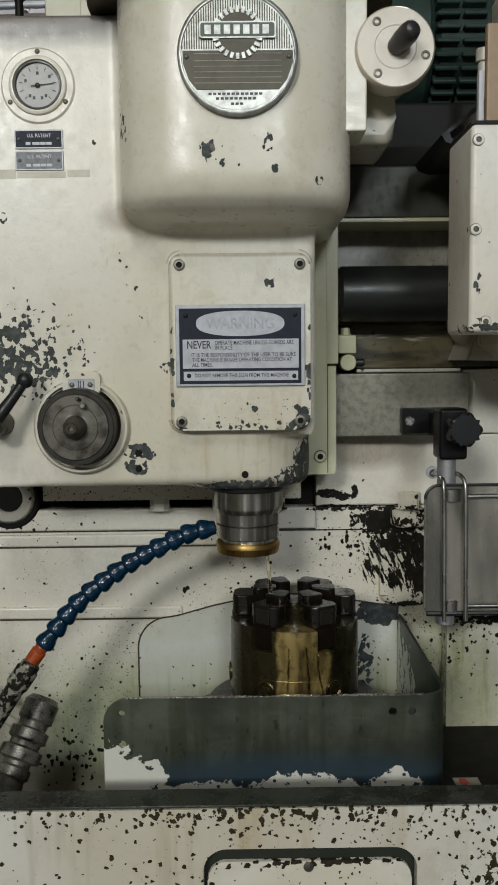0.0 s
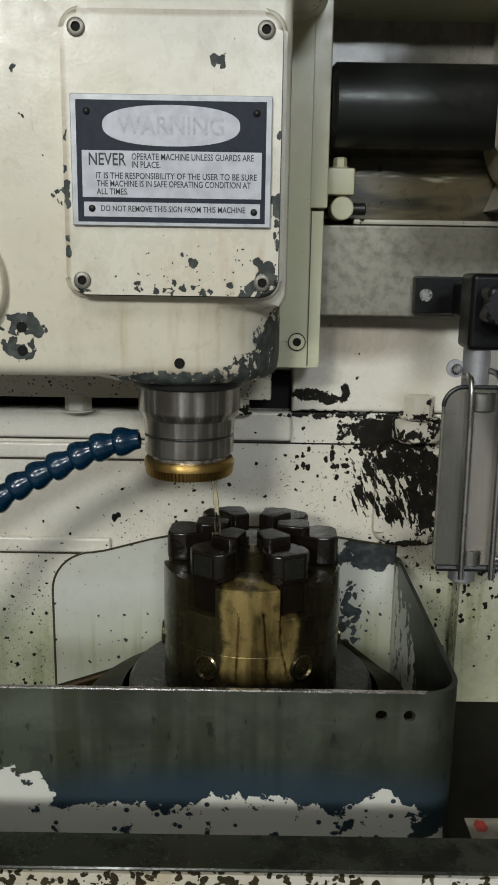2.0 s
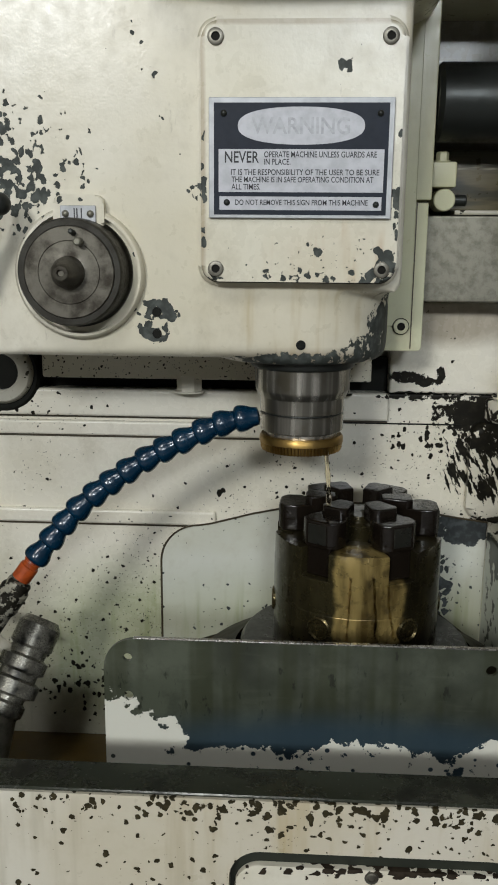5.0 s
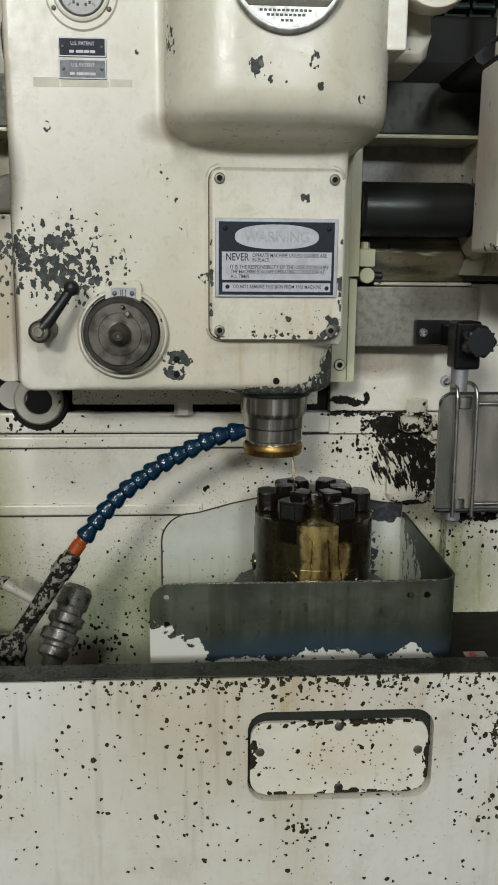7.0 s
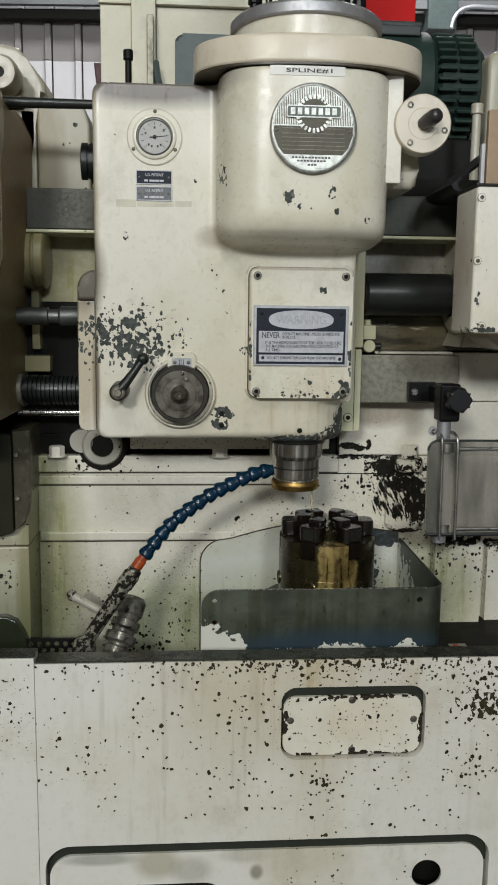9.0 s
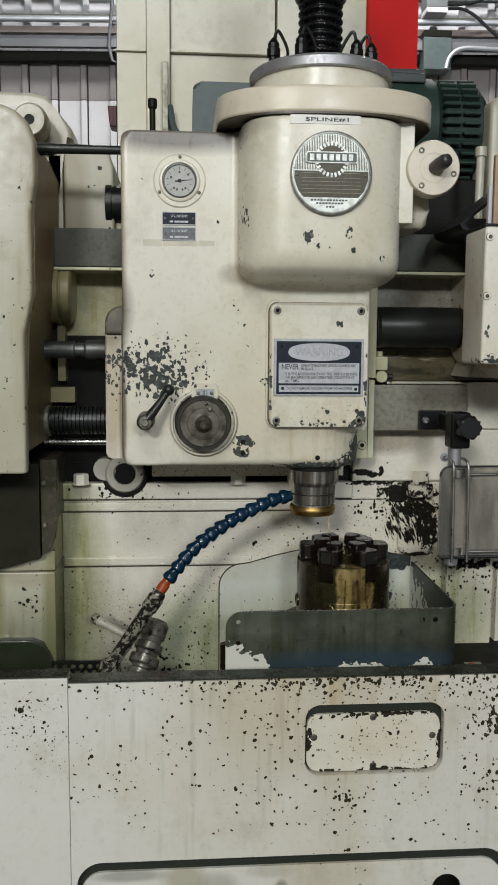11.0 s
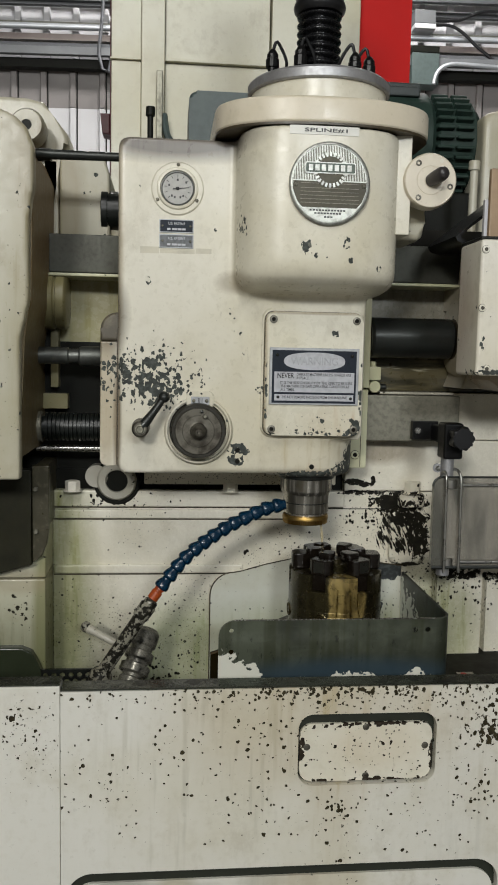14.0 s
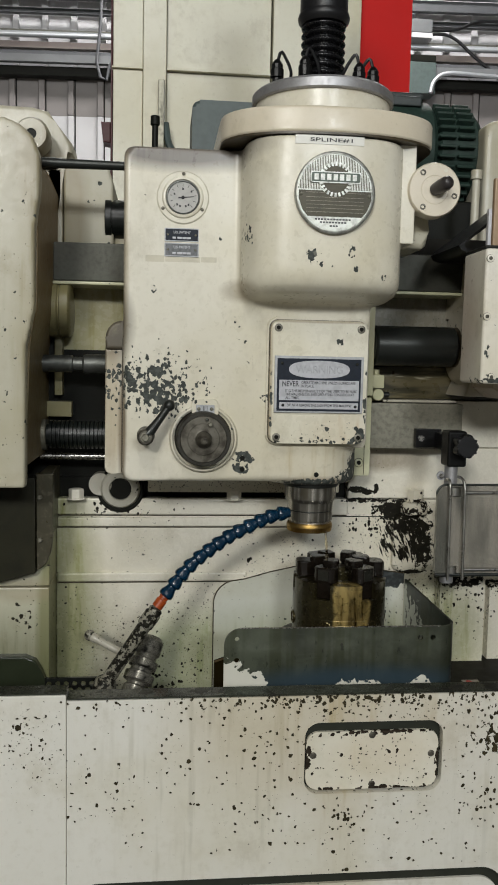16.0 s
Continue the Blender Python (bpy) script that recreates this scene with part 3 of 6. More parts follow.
side_paint = paint("gearbox_enamel", (0.50, 0.48, 0.39), specks=0.35, size=1.2, stains=[((-0.605, 1.25, 1.6), (0.05, 0.1, 0.5), 0.8, (0.30, 0.25, 0.14), 0.6), ((-0.60, 1.45, 1.95), (0.12, 0.4, 0.2), 0.9, (0.20, 0.16, 0.09)), ((-0.72, 1.25, 1.6), (0.2, 0.2, 0.5), 0.4, (0.36, 0.34, 0.22), 0.6), ((-0.58, 1.56, 1.64), (0.1, 0.2, 0.1), 0.8, (0.28, 0.24, 0.11)), ((0.30, 1.3, 1.62), (0.02, 0.12, 0.2), 0.5, (0.38, 0.29, 0.22))], grime=1.0,
                   frags=[((0.33, 1.137, 1.51), (0.06, 0.1, 0.014), 0.9), ((0.322, 1.137, 1.56), (0.012, 0.1, 0.03), 0.7), ((-0.655, 1.24, 1.46), (0.02, 0.1, 0.03), 0.8)], under=[((-0.66, 1.24, 1.6), (0.2, 0.1, 0.55), 0.4), ((0.32, 1.137, 1.55), (0.04, 0.1, 0.06), 0.5)])
pale_paint = paint("pale_green_enamel", (0.57, 0.57, 0.39), specks=0.25, size=1.4, stains=[((0.15, 1.47, 1.60), (0.2, 0.2, 0.12), 0.5, (0.30, 0.25, 0.11))])
way_paint = paint("spattered_enamel", (0.74, 0.70, 0.57), specks=1.3, size=1.8, chip=(0.02, 0.017, 0.012), under=[((-0.13, 1.53, 1.25), (0.5, 0.3, 0.3), 1.2)])
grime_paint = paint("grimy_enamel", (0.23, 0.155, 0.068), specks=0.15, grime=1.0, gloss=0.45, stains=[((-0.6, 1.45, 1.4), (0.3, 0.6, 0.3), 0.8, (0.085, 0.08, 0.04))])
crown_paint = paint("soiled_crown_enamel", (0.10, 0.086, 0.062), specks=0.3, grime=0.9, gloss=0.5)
corner_paint = paint("soiled_corner_enamel", (0.56, 0.55, 0.42), specks=0.5, chip=(0.02, 0.018, 0.011), size=0.95, grime=0.8,
                     under=[((-0.66, 1.45, 0.94), (0.08, 0.2, 0.10), 1.0)], frags=[((-0.665, 1.45, 0.925), (0.05, 0.1, 0.06), 0.42)],
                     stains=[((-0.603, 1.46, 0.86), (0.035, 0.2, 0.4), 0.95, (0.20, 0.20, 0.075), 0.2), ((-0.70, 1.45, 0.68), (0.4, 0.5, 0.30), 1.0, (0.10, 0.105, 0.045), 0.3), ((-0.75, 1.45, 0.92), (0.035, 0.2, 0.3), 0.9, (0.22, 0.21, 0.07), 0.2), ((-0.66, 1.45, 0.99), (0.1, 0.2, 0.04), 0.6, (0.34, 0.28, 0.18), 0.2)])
post_paint = paint("dark_post_enamel", (0.045, 0.040, 0.022), specks=0.3, grime=0.8)
ring_paint = paint("ring_enamel", (0.42, 0.405, 0.345), specks=1.3, chip=(0.02, 0.018, 0.012), size=1.5, grime=0.6)
panel_paint = paint("rear_panel_enamel", (0.62, 0.60, 0.48), specks=0.08, grime=0.65)
guard_steel = worn("oiled_guard_steel", (0.098, 0.110, 0.078), (0.66, 0.65, 0.56), [((-0.205, 1.17, 0.845), (0.12, 0.02, 0.085), 1.4), ((-0.05, 1.17, 0.815), (0.22, 0.02, 0.055), 1.15), ((0.09, 1.17, 0.828), (0.15, 0.02, 0.055), 1.2), ((0.225, 1.17, 0.838), (0.06, 0.02, 0.045), 1.1), ((0.15, 1.17, 0.80), (0.3, 0.02, 0.05), 1.1)], ((0.08, 1.17, 0.85), (0.36, 0.05, 0.065), (0.035, 0.065, 0.09)))
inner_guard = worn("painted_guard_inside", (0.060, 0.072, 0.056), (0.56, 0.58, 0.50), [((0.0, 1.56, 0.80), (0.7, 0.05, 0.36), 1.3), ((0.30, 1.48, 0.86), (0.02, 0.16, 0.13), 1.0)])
steel = metal("ground_steel", (0.52, 0.51, 0.48), 0.24, 1.0, (0.12, 0.1, 0.07), 0.35, 18)
table_steel = metal("oily_table_steel", (0.06, 0.06, 0.05), 0.3, 0.8, (0.03, 0.027, 0.02), 0.6, 14)
grey_steel = metal("dull_steel", (0.25, 0.24, 0.19), 0.45, 0.6, (0.10, 0.092, 0.07), 0.6, 70, brush=(1, 1, 0.15))
dark_steel = metal("black_oiled_steel", (0.028, 0.031, 0.028), 0.34, 0.5, (0.02, 0.018, 0.014), 0.5, 20)
chuck_steel, nt, bsdf, pos = start("oily_chuck_steel")
run = ramp(nt, noise_at(nt, pos, 30, 4.0, 0.6, (1, 1, 0.2)), 0.36, 0.62)
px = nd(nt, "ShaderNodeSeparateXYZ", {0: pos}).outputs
# golden reflection on the chuck's front, put into the colour as a fixed band
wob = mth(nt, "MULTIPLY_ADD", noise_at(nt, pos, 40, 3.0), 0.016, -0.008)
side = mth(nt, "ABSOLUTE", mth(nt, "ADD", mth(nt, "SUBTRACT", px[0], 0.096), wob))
gold_glint = mth(nt, "MULTIPLY", ramp(nt, side, 0.046, 0.039), ramp(nt, px[1], 1.34, 1.32))
gold_glint = mth(nt, "MULTIPLY", gold_glint, ramp(nt, px[2], 0.918, 0.930))
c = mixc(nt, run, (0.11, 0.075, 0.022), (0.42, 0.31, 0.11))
c = mixc(nt, gold_glint, mixc(nt, run, (0.016, 0.013, 0.006), (0.048, 0.040, 0.017)), c)
c = mixc(nt, mth(nt, "MULTIPLY", ramp(nt, noise_at(nt, pos, 50, 4.0), 0.52, 0.7), 0.55), c, (0.02, 0.015, 0.009))
nt.links.new(c, bsdf.inputs["Base Color"])
bsdf.inputs["Metallic"].default_value = 0.5
bsdf.inputs["Coat Weight"].default_value = 0.3
nt.links.new(mth(nt, "MULTIPLY_ADD", noise_at(nt, pos, 60, 3.0), 0.3, 0.14), bsdf.inputs["Roughness"])
bump(nt, bsdf, noise_at(nt, pos, 45, 3.0, 0.5, (1, 1, 0.3)), 0.002, 0.35)
jaw_steel = plain("wet_black_steel", (0.009, 0.0065, 0.0045), 0.18, 0.0, vary=0.7, scale=30, spec=0.35)
nt = jaw_steel.node_tree
bump(nt, nt.nodes["Principled BSDF"], noise_at(nt, nd(nt, "ShaderNodeNewGeometry").outputs["Position"], 60, 2.0), 0.003, 0.35)
polished, nt, bsdf, pos = start("polished_spindle_steel")
# bright and dark streaks down the steel: mirrored light, put into the colour
line = noise_at(nt, pos, 70, 2.0, 0.5, (1, 1, 0.02))
c = mixc(nt, ramp(nt, line, 0.36, 0.62), (0.62, 0.59, 0.53), (0.16, 0.15, 0.125))
c = mixc(nt, mth(nt, "MULTIPLY", ramp(nt, noise_at(nt, pos, 25, 3.0), 0.5, 0.7), 0.5), c, (0.10, 0.085, 0.05))
nt.links.new(c, bsdf.inputs["Base Color"])
bsdf.inputs["Metallic"].default_value = 0.85
nt.links.new(mth(nt, "MULTIPLY_ADD", line, 0.3, 0.12), bsdf.inputs["Roughness"])
bump(nt, bsdf, noise_at(nt, pos, 110, 2.0, 0.5, (1, 1, 0.03)), 0.0006, 0.5)
brass_steel = metal("oil_gilded_steel", (0.36, 0.235, 0.075), 0.36, 1.0, (0.12, 0.07, 0.02), 0.4, 24)
stainless = metal("stainless_sheet", (0.42, 0.41, 0.38), 0.3, 1.0, (0.15, 0.14, 0.11), 0.4, 8, brush=(0.04, 0.04, 1))
alu = metal("satin_aluminium", (0.40, 0.40, 0.41), 0.5, 0.7, (0.2, 0.19, 0.18), 0.5, 16)
badge_alu = plain("tarnished_plate_aluminium", (0.40, 0.405, 0.365), 0.36, 0.7, vary=0.8, scale=90)
plate_alu = plain("etched_plate_aluminium", (0.42, 0.43, 0.44), 0.45, 0.3, vary=0.4, scale=60)
plate_dark = plain("etched_plate_ground", (0.045, 0.040, 0.024), 0.4, 0.5, vary=0.5, scale=60)
sign_black = plain("sign_black_print", (0.014, 0.019, 0.030), 0.5, spec=0.2, vary=0.4, scale=70)
sign_white = plain("sign_bare_field", (0.47, 0.475, 0.50), 0.45, 0.1, vary=0.35, scale=90)
dial_face = plain("gauge_dial_face", (0.40, 0.39, 0.36), 0.4, vary=0.25, scale=80)
sheet_paint = paint("guard_enamel", (0.64, 0.65, 0.57), specks=0.6, chip=(0.04, 0.045, 0.045), size=1.4, under=[((0.22, 1.56, 0.9), (0.16, 0.1, 0.14), 0.8), ((-0.05, 1.56, 0.86), (0.2, 0.1, 0.1), 0.5)],
                    patches=[((0.26, 1.56, 0.985), (0.10, 0.05, 0.04), 1.15)], frags=[((0.235, 1.56, 0.90), (0.05, 0.1, 0.08), 0.85), ((0.0, 1.56, 0.88), (0.12, 0.1, 0.05), 0.3)], stains=[((0.1, 1.56, 0.80), (0.5, 0.1, 0.14), 0.8, (0.26, 0.28, 0.13))])
oil_brown = plain("brown_oil_pool", (0.10, 0.065, 0.02), 0.12, vary=0.6, scale=10)
black_rubber = plain("black_rubber", (0.010, 0.010, 0.011), 0.38, spec=0.4)
gaiter_rubber = plain("glossy_gaiter_rubber", (0.008, 0.008, 0.009), 0.26, spec=0.5)
# for black parts, and for sheets that stand in for shade in recesses
black_paint = plain("black_paint_and_shade", (0.009, 0.0095, 0.007), 0.45, spec=0.12)
wet_steel = metal("wet_rim_steel", (0.034, 0.038, 0.026), 0.17, 0.15, (0.006, 0.006, 0.004), 1.0, 24, spec=0.45)
grip_steel = metal("soiled_dial_rim_steel", (0.035, 0.033, 0.026), 0.42, 0.6, (0.02, 0.017, 0.012), 0.8, 30)
dial_steel = metal("grimy_dial_steel", (0.135, 0.125, 0.10), 0.42, 0.6, (0.03, 0.024, 0.016), 1.0, 40)
screw_steel = metal("grimy_screw_steel", (0.20, 0.188, 0.152), 0.4, 0.5, (0.03, 0.025, 0.02), 0.6, 60)
rail_steel = metal("dark_way_steel", (0.060, 0.061, 0.049), 0.5, 0.6, (0.06, 0.055, 0.045), 0.4, 12)
galvanised = plain("galvanised_steel", (0.55, 0.57, 0.60), 0.35, 0.6, vary=0.2, scale=5)
block_paint = paint("block_enamel", (0.45, 0.43, 0.34), specks=0.3, gloss=0.42, grime=0.7, stains=[((-0.57, 1.6, 1.9), (0.06, 0.3, 0.2), 0.8, (0.24, 0.19, 0.10), 0.3)])
motor_green = plain("motor_green_enamel", (0.021, 0.042, 0.033), 0.55, vary=0.6, spec=0.3)
motor_dark = plain("dark_motor_plate", (0.018, 0.026, 0.024), 0.45, vary=0.5)
motor_grey = plain("motor_grey_green", (0.065, 0.09, 0.086), 0.5, vary=0.4)
hose_blue = plain("blue_hose_plastic", (0.001, 0.022, 0.050), 0.24, coat=0.3, vary=0.5)
plate_worn = plain("worn_plate_ground", (0.10, 0.105, 0.108), 0.42, 0.3, vary=0.95, scale=150)
dark_red = plain("dark_red_paint", (0.07, 0.006, 0.010), 0.5)
clamp_black = plain("black_moulded_clamp", (0.006, 0.006, 0.006), 0.34, spec=0.2)
rust_oil = plain("rusty_oil_crust", (0.07, 0.045, 0.016), 0.5, spec=0.2, vary=0.8, scale=40)
oil_soot = plain("brown_black_oil", (0.015, 0.011, 0.003), 0.4, spec=0.06, vary=0.6, scale=14)
wet_black = plain("wet_black_sheet", (0.012, 0.013, 0.011), 0.2, vary=0.6, scale=60)
wet_green = plain("wet_green_black", (0.026, 0.032, 0.018), 0.2, vary=0.6, scale=9)
# for the gaps round the hatches: dark oil and shade in one colour
seat_green = plain("green_black_oil_shade", (0.024, 0.027, 0.019), 0.5, spec=0.3, vary=0.3)
dull_black = plain("matt_black_fill", (0.012, 0.011, 0.008), 0.6, spec=0.12, vary=0.6, scale=12)
shaft_steel = metal("dark_shaft_steel", (0.12, 0.125, 0.115), 0.38, 0.7, (0.03, 0.03, 0.025), 0.6, 14)
panel_dark = metal("olive_shaded_sheet", (0.024, 0.023, 0.013), 0.4, 0.0, (0.010, 0.010, 0.006), 0.9, 7, spec=0.15)
rim_paint = paint("rim_enamel", (0.66, 0.595, 0.475), specks=0.12, gloss=0.3, grime=0.5)
orange = plain("orange_plastic", (0.40, 0.07, 0.012), 0.35, vary=0.9, scale=70)
pipe_dirty = paint("flaked_wet_pipe_paint", (0.30, 0.29, 0.24), chip=(0.012, 0.011, 0.008), specks=0.6, size=2.0, gloss=0.2, grime=0.9,
                   patches=[((-0.40, 1.35, 0.85), (0.35, 0.4, 0.5), 0.86)], stains=[((-0.42, 1.35, 0.80), (0.2, 0.3, 0.16), 0.6, (0.10, 0.09, 0.06), 0.5)])
valve_steel = metal("wet_soiled_valve_steel", (0.24, 0.23, 0.19), 0.25, 0.5, (0.010, 0.0095, 0.008), 1.0, 45)
lever_paint = paint("soiled_lever_paint", (0.42, 0.40, 0.33), chip=(0.02, 0.02, 0.016), specks=1.0, size=2.2)
white_tape = plain("white_label_tape", (0.75, 0.74, 0.68), 0.45, vary=0.08)
red_sheet = plain("red_sheet_paint", (0.55, 0.018, 0.016), 0.6, vary=0.12, scale=4, spec=0.12)
sump_black = plain("oily_sump", (0.03, 0.03, 0.022), 0.14, vary=0.5, scale=12)
dirt_shade_brown = plain("brown_oil_and_shade", (0.055, 0.042, 0.022), 0.4, vary=0.5, scale=14)
shed_white = plain("white_shed_sheet", (0.52, 0.515, 0.53), 0.45, vary=0.12, scale=4)
shed_grey = plain("grey_shed_sheet", (0.20, 0.183, 0.178), 0.5, vary=0.2, scale=5)
hall_sheet = plain("dull_hall_sheet", (0.26, 0.25, 0.22), 0.6, vary=0.4, scale=3)
beam_grey = plain("grey_steel_beam", (0.07, 0.073, 0.08), 0.5, vary=0.3, scale=8)
concrete = plain("shop_concrete", (0.22, 0.215, 0.2), 0.6, vary=0.5, scale=3)
ink = plain("black_ink", (0.015, 0.015, 0.017), 0.5)

# ---- the shop hall ----
def structure(name, bm, mat, label):
    return solo(name, bm, mat, label, "structure", kind="structure")


structure("floor", box(B(), -7, 7, -14, 6, -0.1, 0.0, 0), concrete, "grey stained concrete workshop floor")
structure("ceiling", box(B(), -7, 7, -14, 6, 5.2, 5.3, 0), shed_grey, "grey sheet ceiling of the workshop hall")
structure("wall_south", box(B(), -7, 7, -14.2, -14.0, 0, 5.2, 0), hall_sheet, "dull grey sheet wall of the workshop hall")
structure("wall_west", box(B(), -7.2, -7, -14, 6, 0, 5.2, 0), hall_sheet, "dull grey sheet wall of the workshop hall")
structure("wall_east", box(B(), 7, 7.2, -14, 6, 0, 5.2, 0), hall_sheet, "dull grey sheet wall of the workshop hall")


# ---- the cutter head ----
head = thing("cutter_saddle", (-0.15, 1.45, 1.27), "cream enamelled cast cutter saddle with chipped paint", "machine saddle")


def house_y(x):
    """How far forward the upper housing stands at x."""
    return 1.31 - 0.142 * (1 - abs((x + 0.004) / 0.171) ** 3.3) ** (1 / 3.3)


def house_ring(z, a, b, cx=-0.004, cy=1.31, back=1.56, e=3.3):
    pts = []
    for i in range(33):
        t = math.pi * i / 32
        c, s = math.cos(t), math.sin(t)
        pts.append((cx - a * math.copysign(abs(c) ** (2 / e), c), cy - b * abs(s) ** (2 / e), z))
    pts += [(cx + a, back, z), (cx - a, back, z)]
    return pts


bm = B()
slab(bm, rounded(-0.425, 0.118, 1.350, 1.988, 0.02, 6, (0, 0.4, 0.4, 0.8)), 1.30, 1.54, 0.016, 4)
slab(bm, rounded(-0.425, 0.020, 1.272, 1.365, 0.02, 6, (0.8, 0, 0, 0)), 1.30, 1.54, 0.016, 4)
# the round nose of the spindle under the cover
lathe(bm, [(0, 0), (0.098, 0), (0.108, 0.003), (0.113, 0.010), (0.114, 0.03), (0.114, 0.14), (0, 0.14)], Matrix.Translation((0.001, 1.4135, 1.2635)), 72)
loft(bm, [house_ring(z, a, b) for z, a, b in ((1.668, 0.144, 0.02), (1.676, 0.156, 0.080), (1.683, 0.164, 0.116), (1.694, 0.169, 0.133), (1.708, 0.171, 0.140), (1.722, 0.171, 0.142), (1.9, 0.171, 0.142), (1.992, 0.171, 0.142))])
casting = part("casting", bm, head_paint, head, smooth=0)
remesh(casting, 0.005, 14)
# lower left wing of the casting
bm = slab(B(), rounded(-0.464, -0.40, 1.285, 1.5585, 0.022, 8, (0.6, 0, 0, 0)), 1.330, 1.52, 0.004, 2)
part("side_flange", bm, head_paint, head)
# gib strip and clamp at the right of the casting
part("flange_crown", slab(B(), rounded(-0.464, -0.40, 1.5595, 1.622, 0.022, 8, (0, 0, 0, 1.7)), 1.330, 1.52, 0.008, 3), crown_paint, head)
part("flange_seam", box(B(), -0.4275, -0.4235, 1.322, 1.34, 1.29, 1.585, 0.0005, 1), dirt_shade_brown, head)
part("gib_strip", box(B(), 0.112, 0.172, 1.470, 1.54, 1.462, 1.70, 0.002), pale_paint, head)
gib = part("gib_plate", slab(B(), rounded(0.112, 0.167, 1.267, 1.458, 0.006, 4, (0, 1, 0, 0)), 1.458, 1.54, 0.002), pale_paint, head)
part("gib_step", box(B(), 0.112, 0.1505, 1.455, 1.459, 1.30, 1.70, 0.001, 1), pale_paint, head)
part("gib_groove", box(B(), 0.151, 0.1525, 1.4572, 1.4590, 1.27, 1.458, 0), dirt_shade_brown, head)
bm = disc(B(), 0, 0, 0, [(0.0096, 0), (0.0096, 0.0004), (0.0086, 0.0004), (0.0086, 0.0022), (0.0076, 0.0031), (0.0046, 0.0031), (0.0040, 0.0006), (0, 0.0006)], 24)
screw_mesh = mesh_of("cap_screw", bm, screw_steel)


def dark_ring(me, mat, inner, outer):
    """Gives the faces between two radii and the socket a second material."""
    me.materials.append(mat)
    for f in me.polygons:
        r = math.hypot(f.center.x, f.center.z)
        if inner < r < outer or r < 0.0044:
            f.material_index = 1
    return me


dark_ring(screw_mesh, dull_black, 0.0086, 0.0097)
pale_screw = screw_mesh.copy()
pale_screw.materials[0] = pale_paint
repeat("screw", pale_screw, pose(0.138, 1.4545, 1.30) @ Matrix.Scale(1.15, 4), gib, "pale painted socket head screw")
clamp = part("clamp_block", box(B(), 0.172, 0.208, 1.50, 1.54, 1.480, 1.513, 0.003), pale_paint, head)
part("clamp_foot", rod(B(), (0.193, 1.498, 1.464), (0.193, 1.54, 1.464), 0.0145, n=24), pale_paint, head)
part("clamp_pin", rod(B(), (0.205, 1.512, 1.464), (0.224, 1.512, 1.464), 0.0075), dark_steel, head)
part("stud", hexbolt(B(), (0.190, 1.515, 1.5132), 0.0085, 0.013, "z"), pale_paint, head, smooth=20)
# back way of the casting, over the ledge of the column
part("back_way", box(B(), -0.372, 0.11, 1.536, 1.559, 1.212, 1.30, 0.003), way_paint, head)
# spindle sleeve under the casting
part("sleeve", lathe(B(), [(0.0, 0), (0.0640, 0), (0.0660, 0.003), (0.070, 0.03), (0, 0.03)], Matrix.Translation((0.009, 1.39, 1.2545)), 48), dark_steel, head)
part("bore", disc(B(), 0.005, 1.300, 1.290, [(0.0056, 0.0), (0.0056, 0.0015), (0.0043, 0.0015), (0.004, 0.0006), (0, 0.0006)], 20), black_paint, head)
for z in (1.326, 1.301):
    part("bore", disc(B(), -0.1615, 1.300, z, [(0.0055, 0.0), (0.0055, 0.0012), (0.0045, 0.0012), (0.0043, 0.0005), (0, 0.0005)], 16), black_paint, head)
# bolted cover and its screws
cover = part("cover_plate", slab(B(), rounded(-0.107, 0.107, 1.362, 1.630, 0.018), 1.275, 1.303, 0.0055, 4), cover_paint, head)
part("raised_pad", slab(B(), rounded(-0.113, 0.112, 1.357, 1.638, 0.022), 1.2935, 1.303, 0.005, 3), head_paint, head)
for x, z in ((-0.091, 1.613), (0.091, 1.613), (-0.091, 1.376), (0.091, 1.376)):
    repeat("screw", screw_mesh, pose(x, 1.2755, z), cover, "socket head screw")

# brown slab peeping out round the cover draws its gap and outline shadow
part("cover_gap", slab(B(), rounded(-0.1088, 0.1085, 1.3603, 1.6318, 0.0195), 1.2930, 1.303, 0), dirt_shade_brown, head)

# warning sign on the cover
sign = part("warning_sign", slab(B(), rounded(-0.098, 0.098, 1.430, 1.553, 0.001, 2), 1.270, 1.2755, 0.0006, 1), plate_alu, head, "aluminium warning plate printed in black")
part("print_ground", slab(B(), rounded(-0.0925, 0.0925, 1.4335, 1.5475, 0.0005, 2), 1.26985, 1.2705, 0), sign_black, sign)
bm = B()
slab(bm, [(0.067 * math.copysign(abs(math.cos(a)) ** 0.9, math.cos(a)), 1.5245 + 0.019 * math.copysign(abs(math.sin(a)) ** 0.8, math.sin(a))) for a in (2 * math.pi * i / 64 for i in range(64))], 1.2697, 1.2702, 0)
part("print_oval", bm, sign_white, sign)
part("print_field", slab(B(), rounded(-0.0875, 0.0885, 1.457, 1.501, 0.0003, 2), 1.2697, 1.2702, 0), sign_white, sign)
part("print_field", slab(B(), rounded(-0.0865, 0.0875, 1.4385, 1.4525, 0.0003, 2), 1.2697, 1.2702, 0), sign_white, sign)
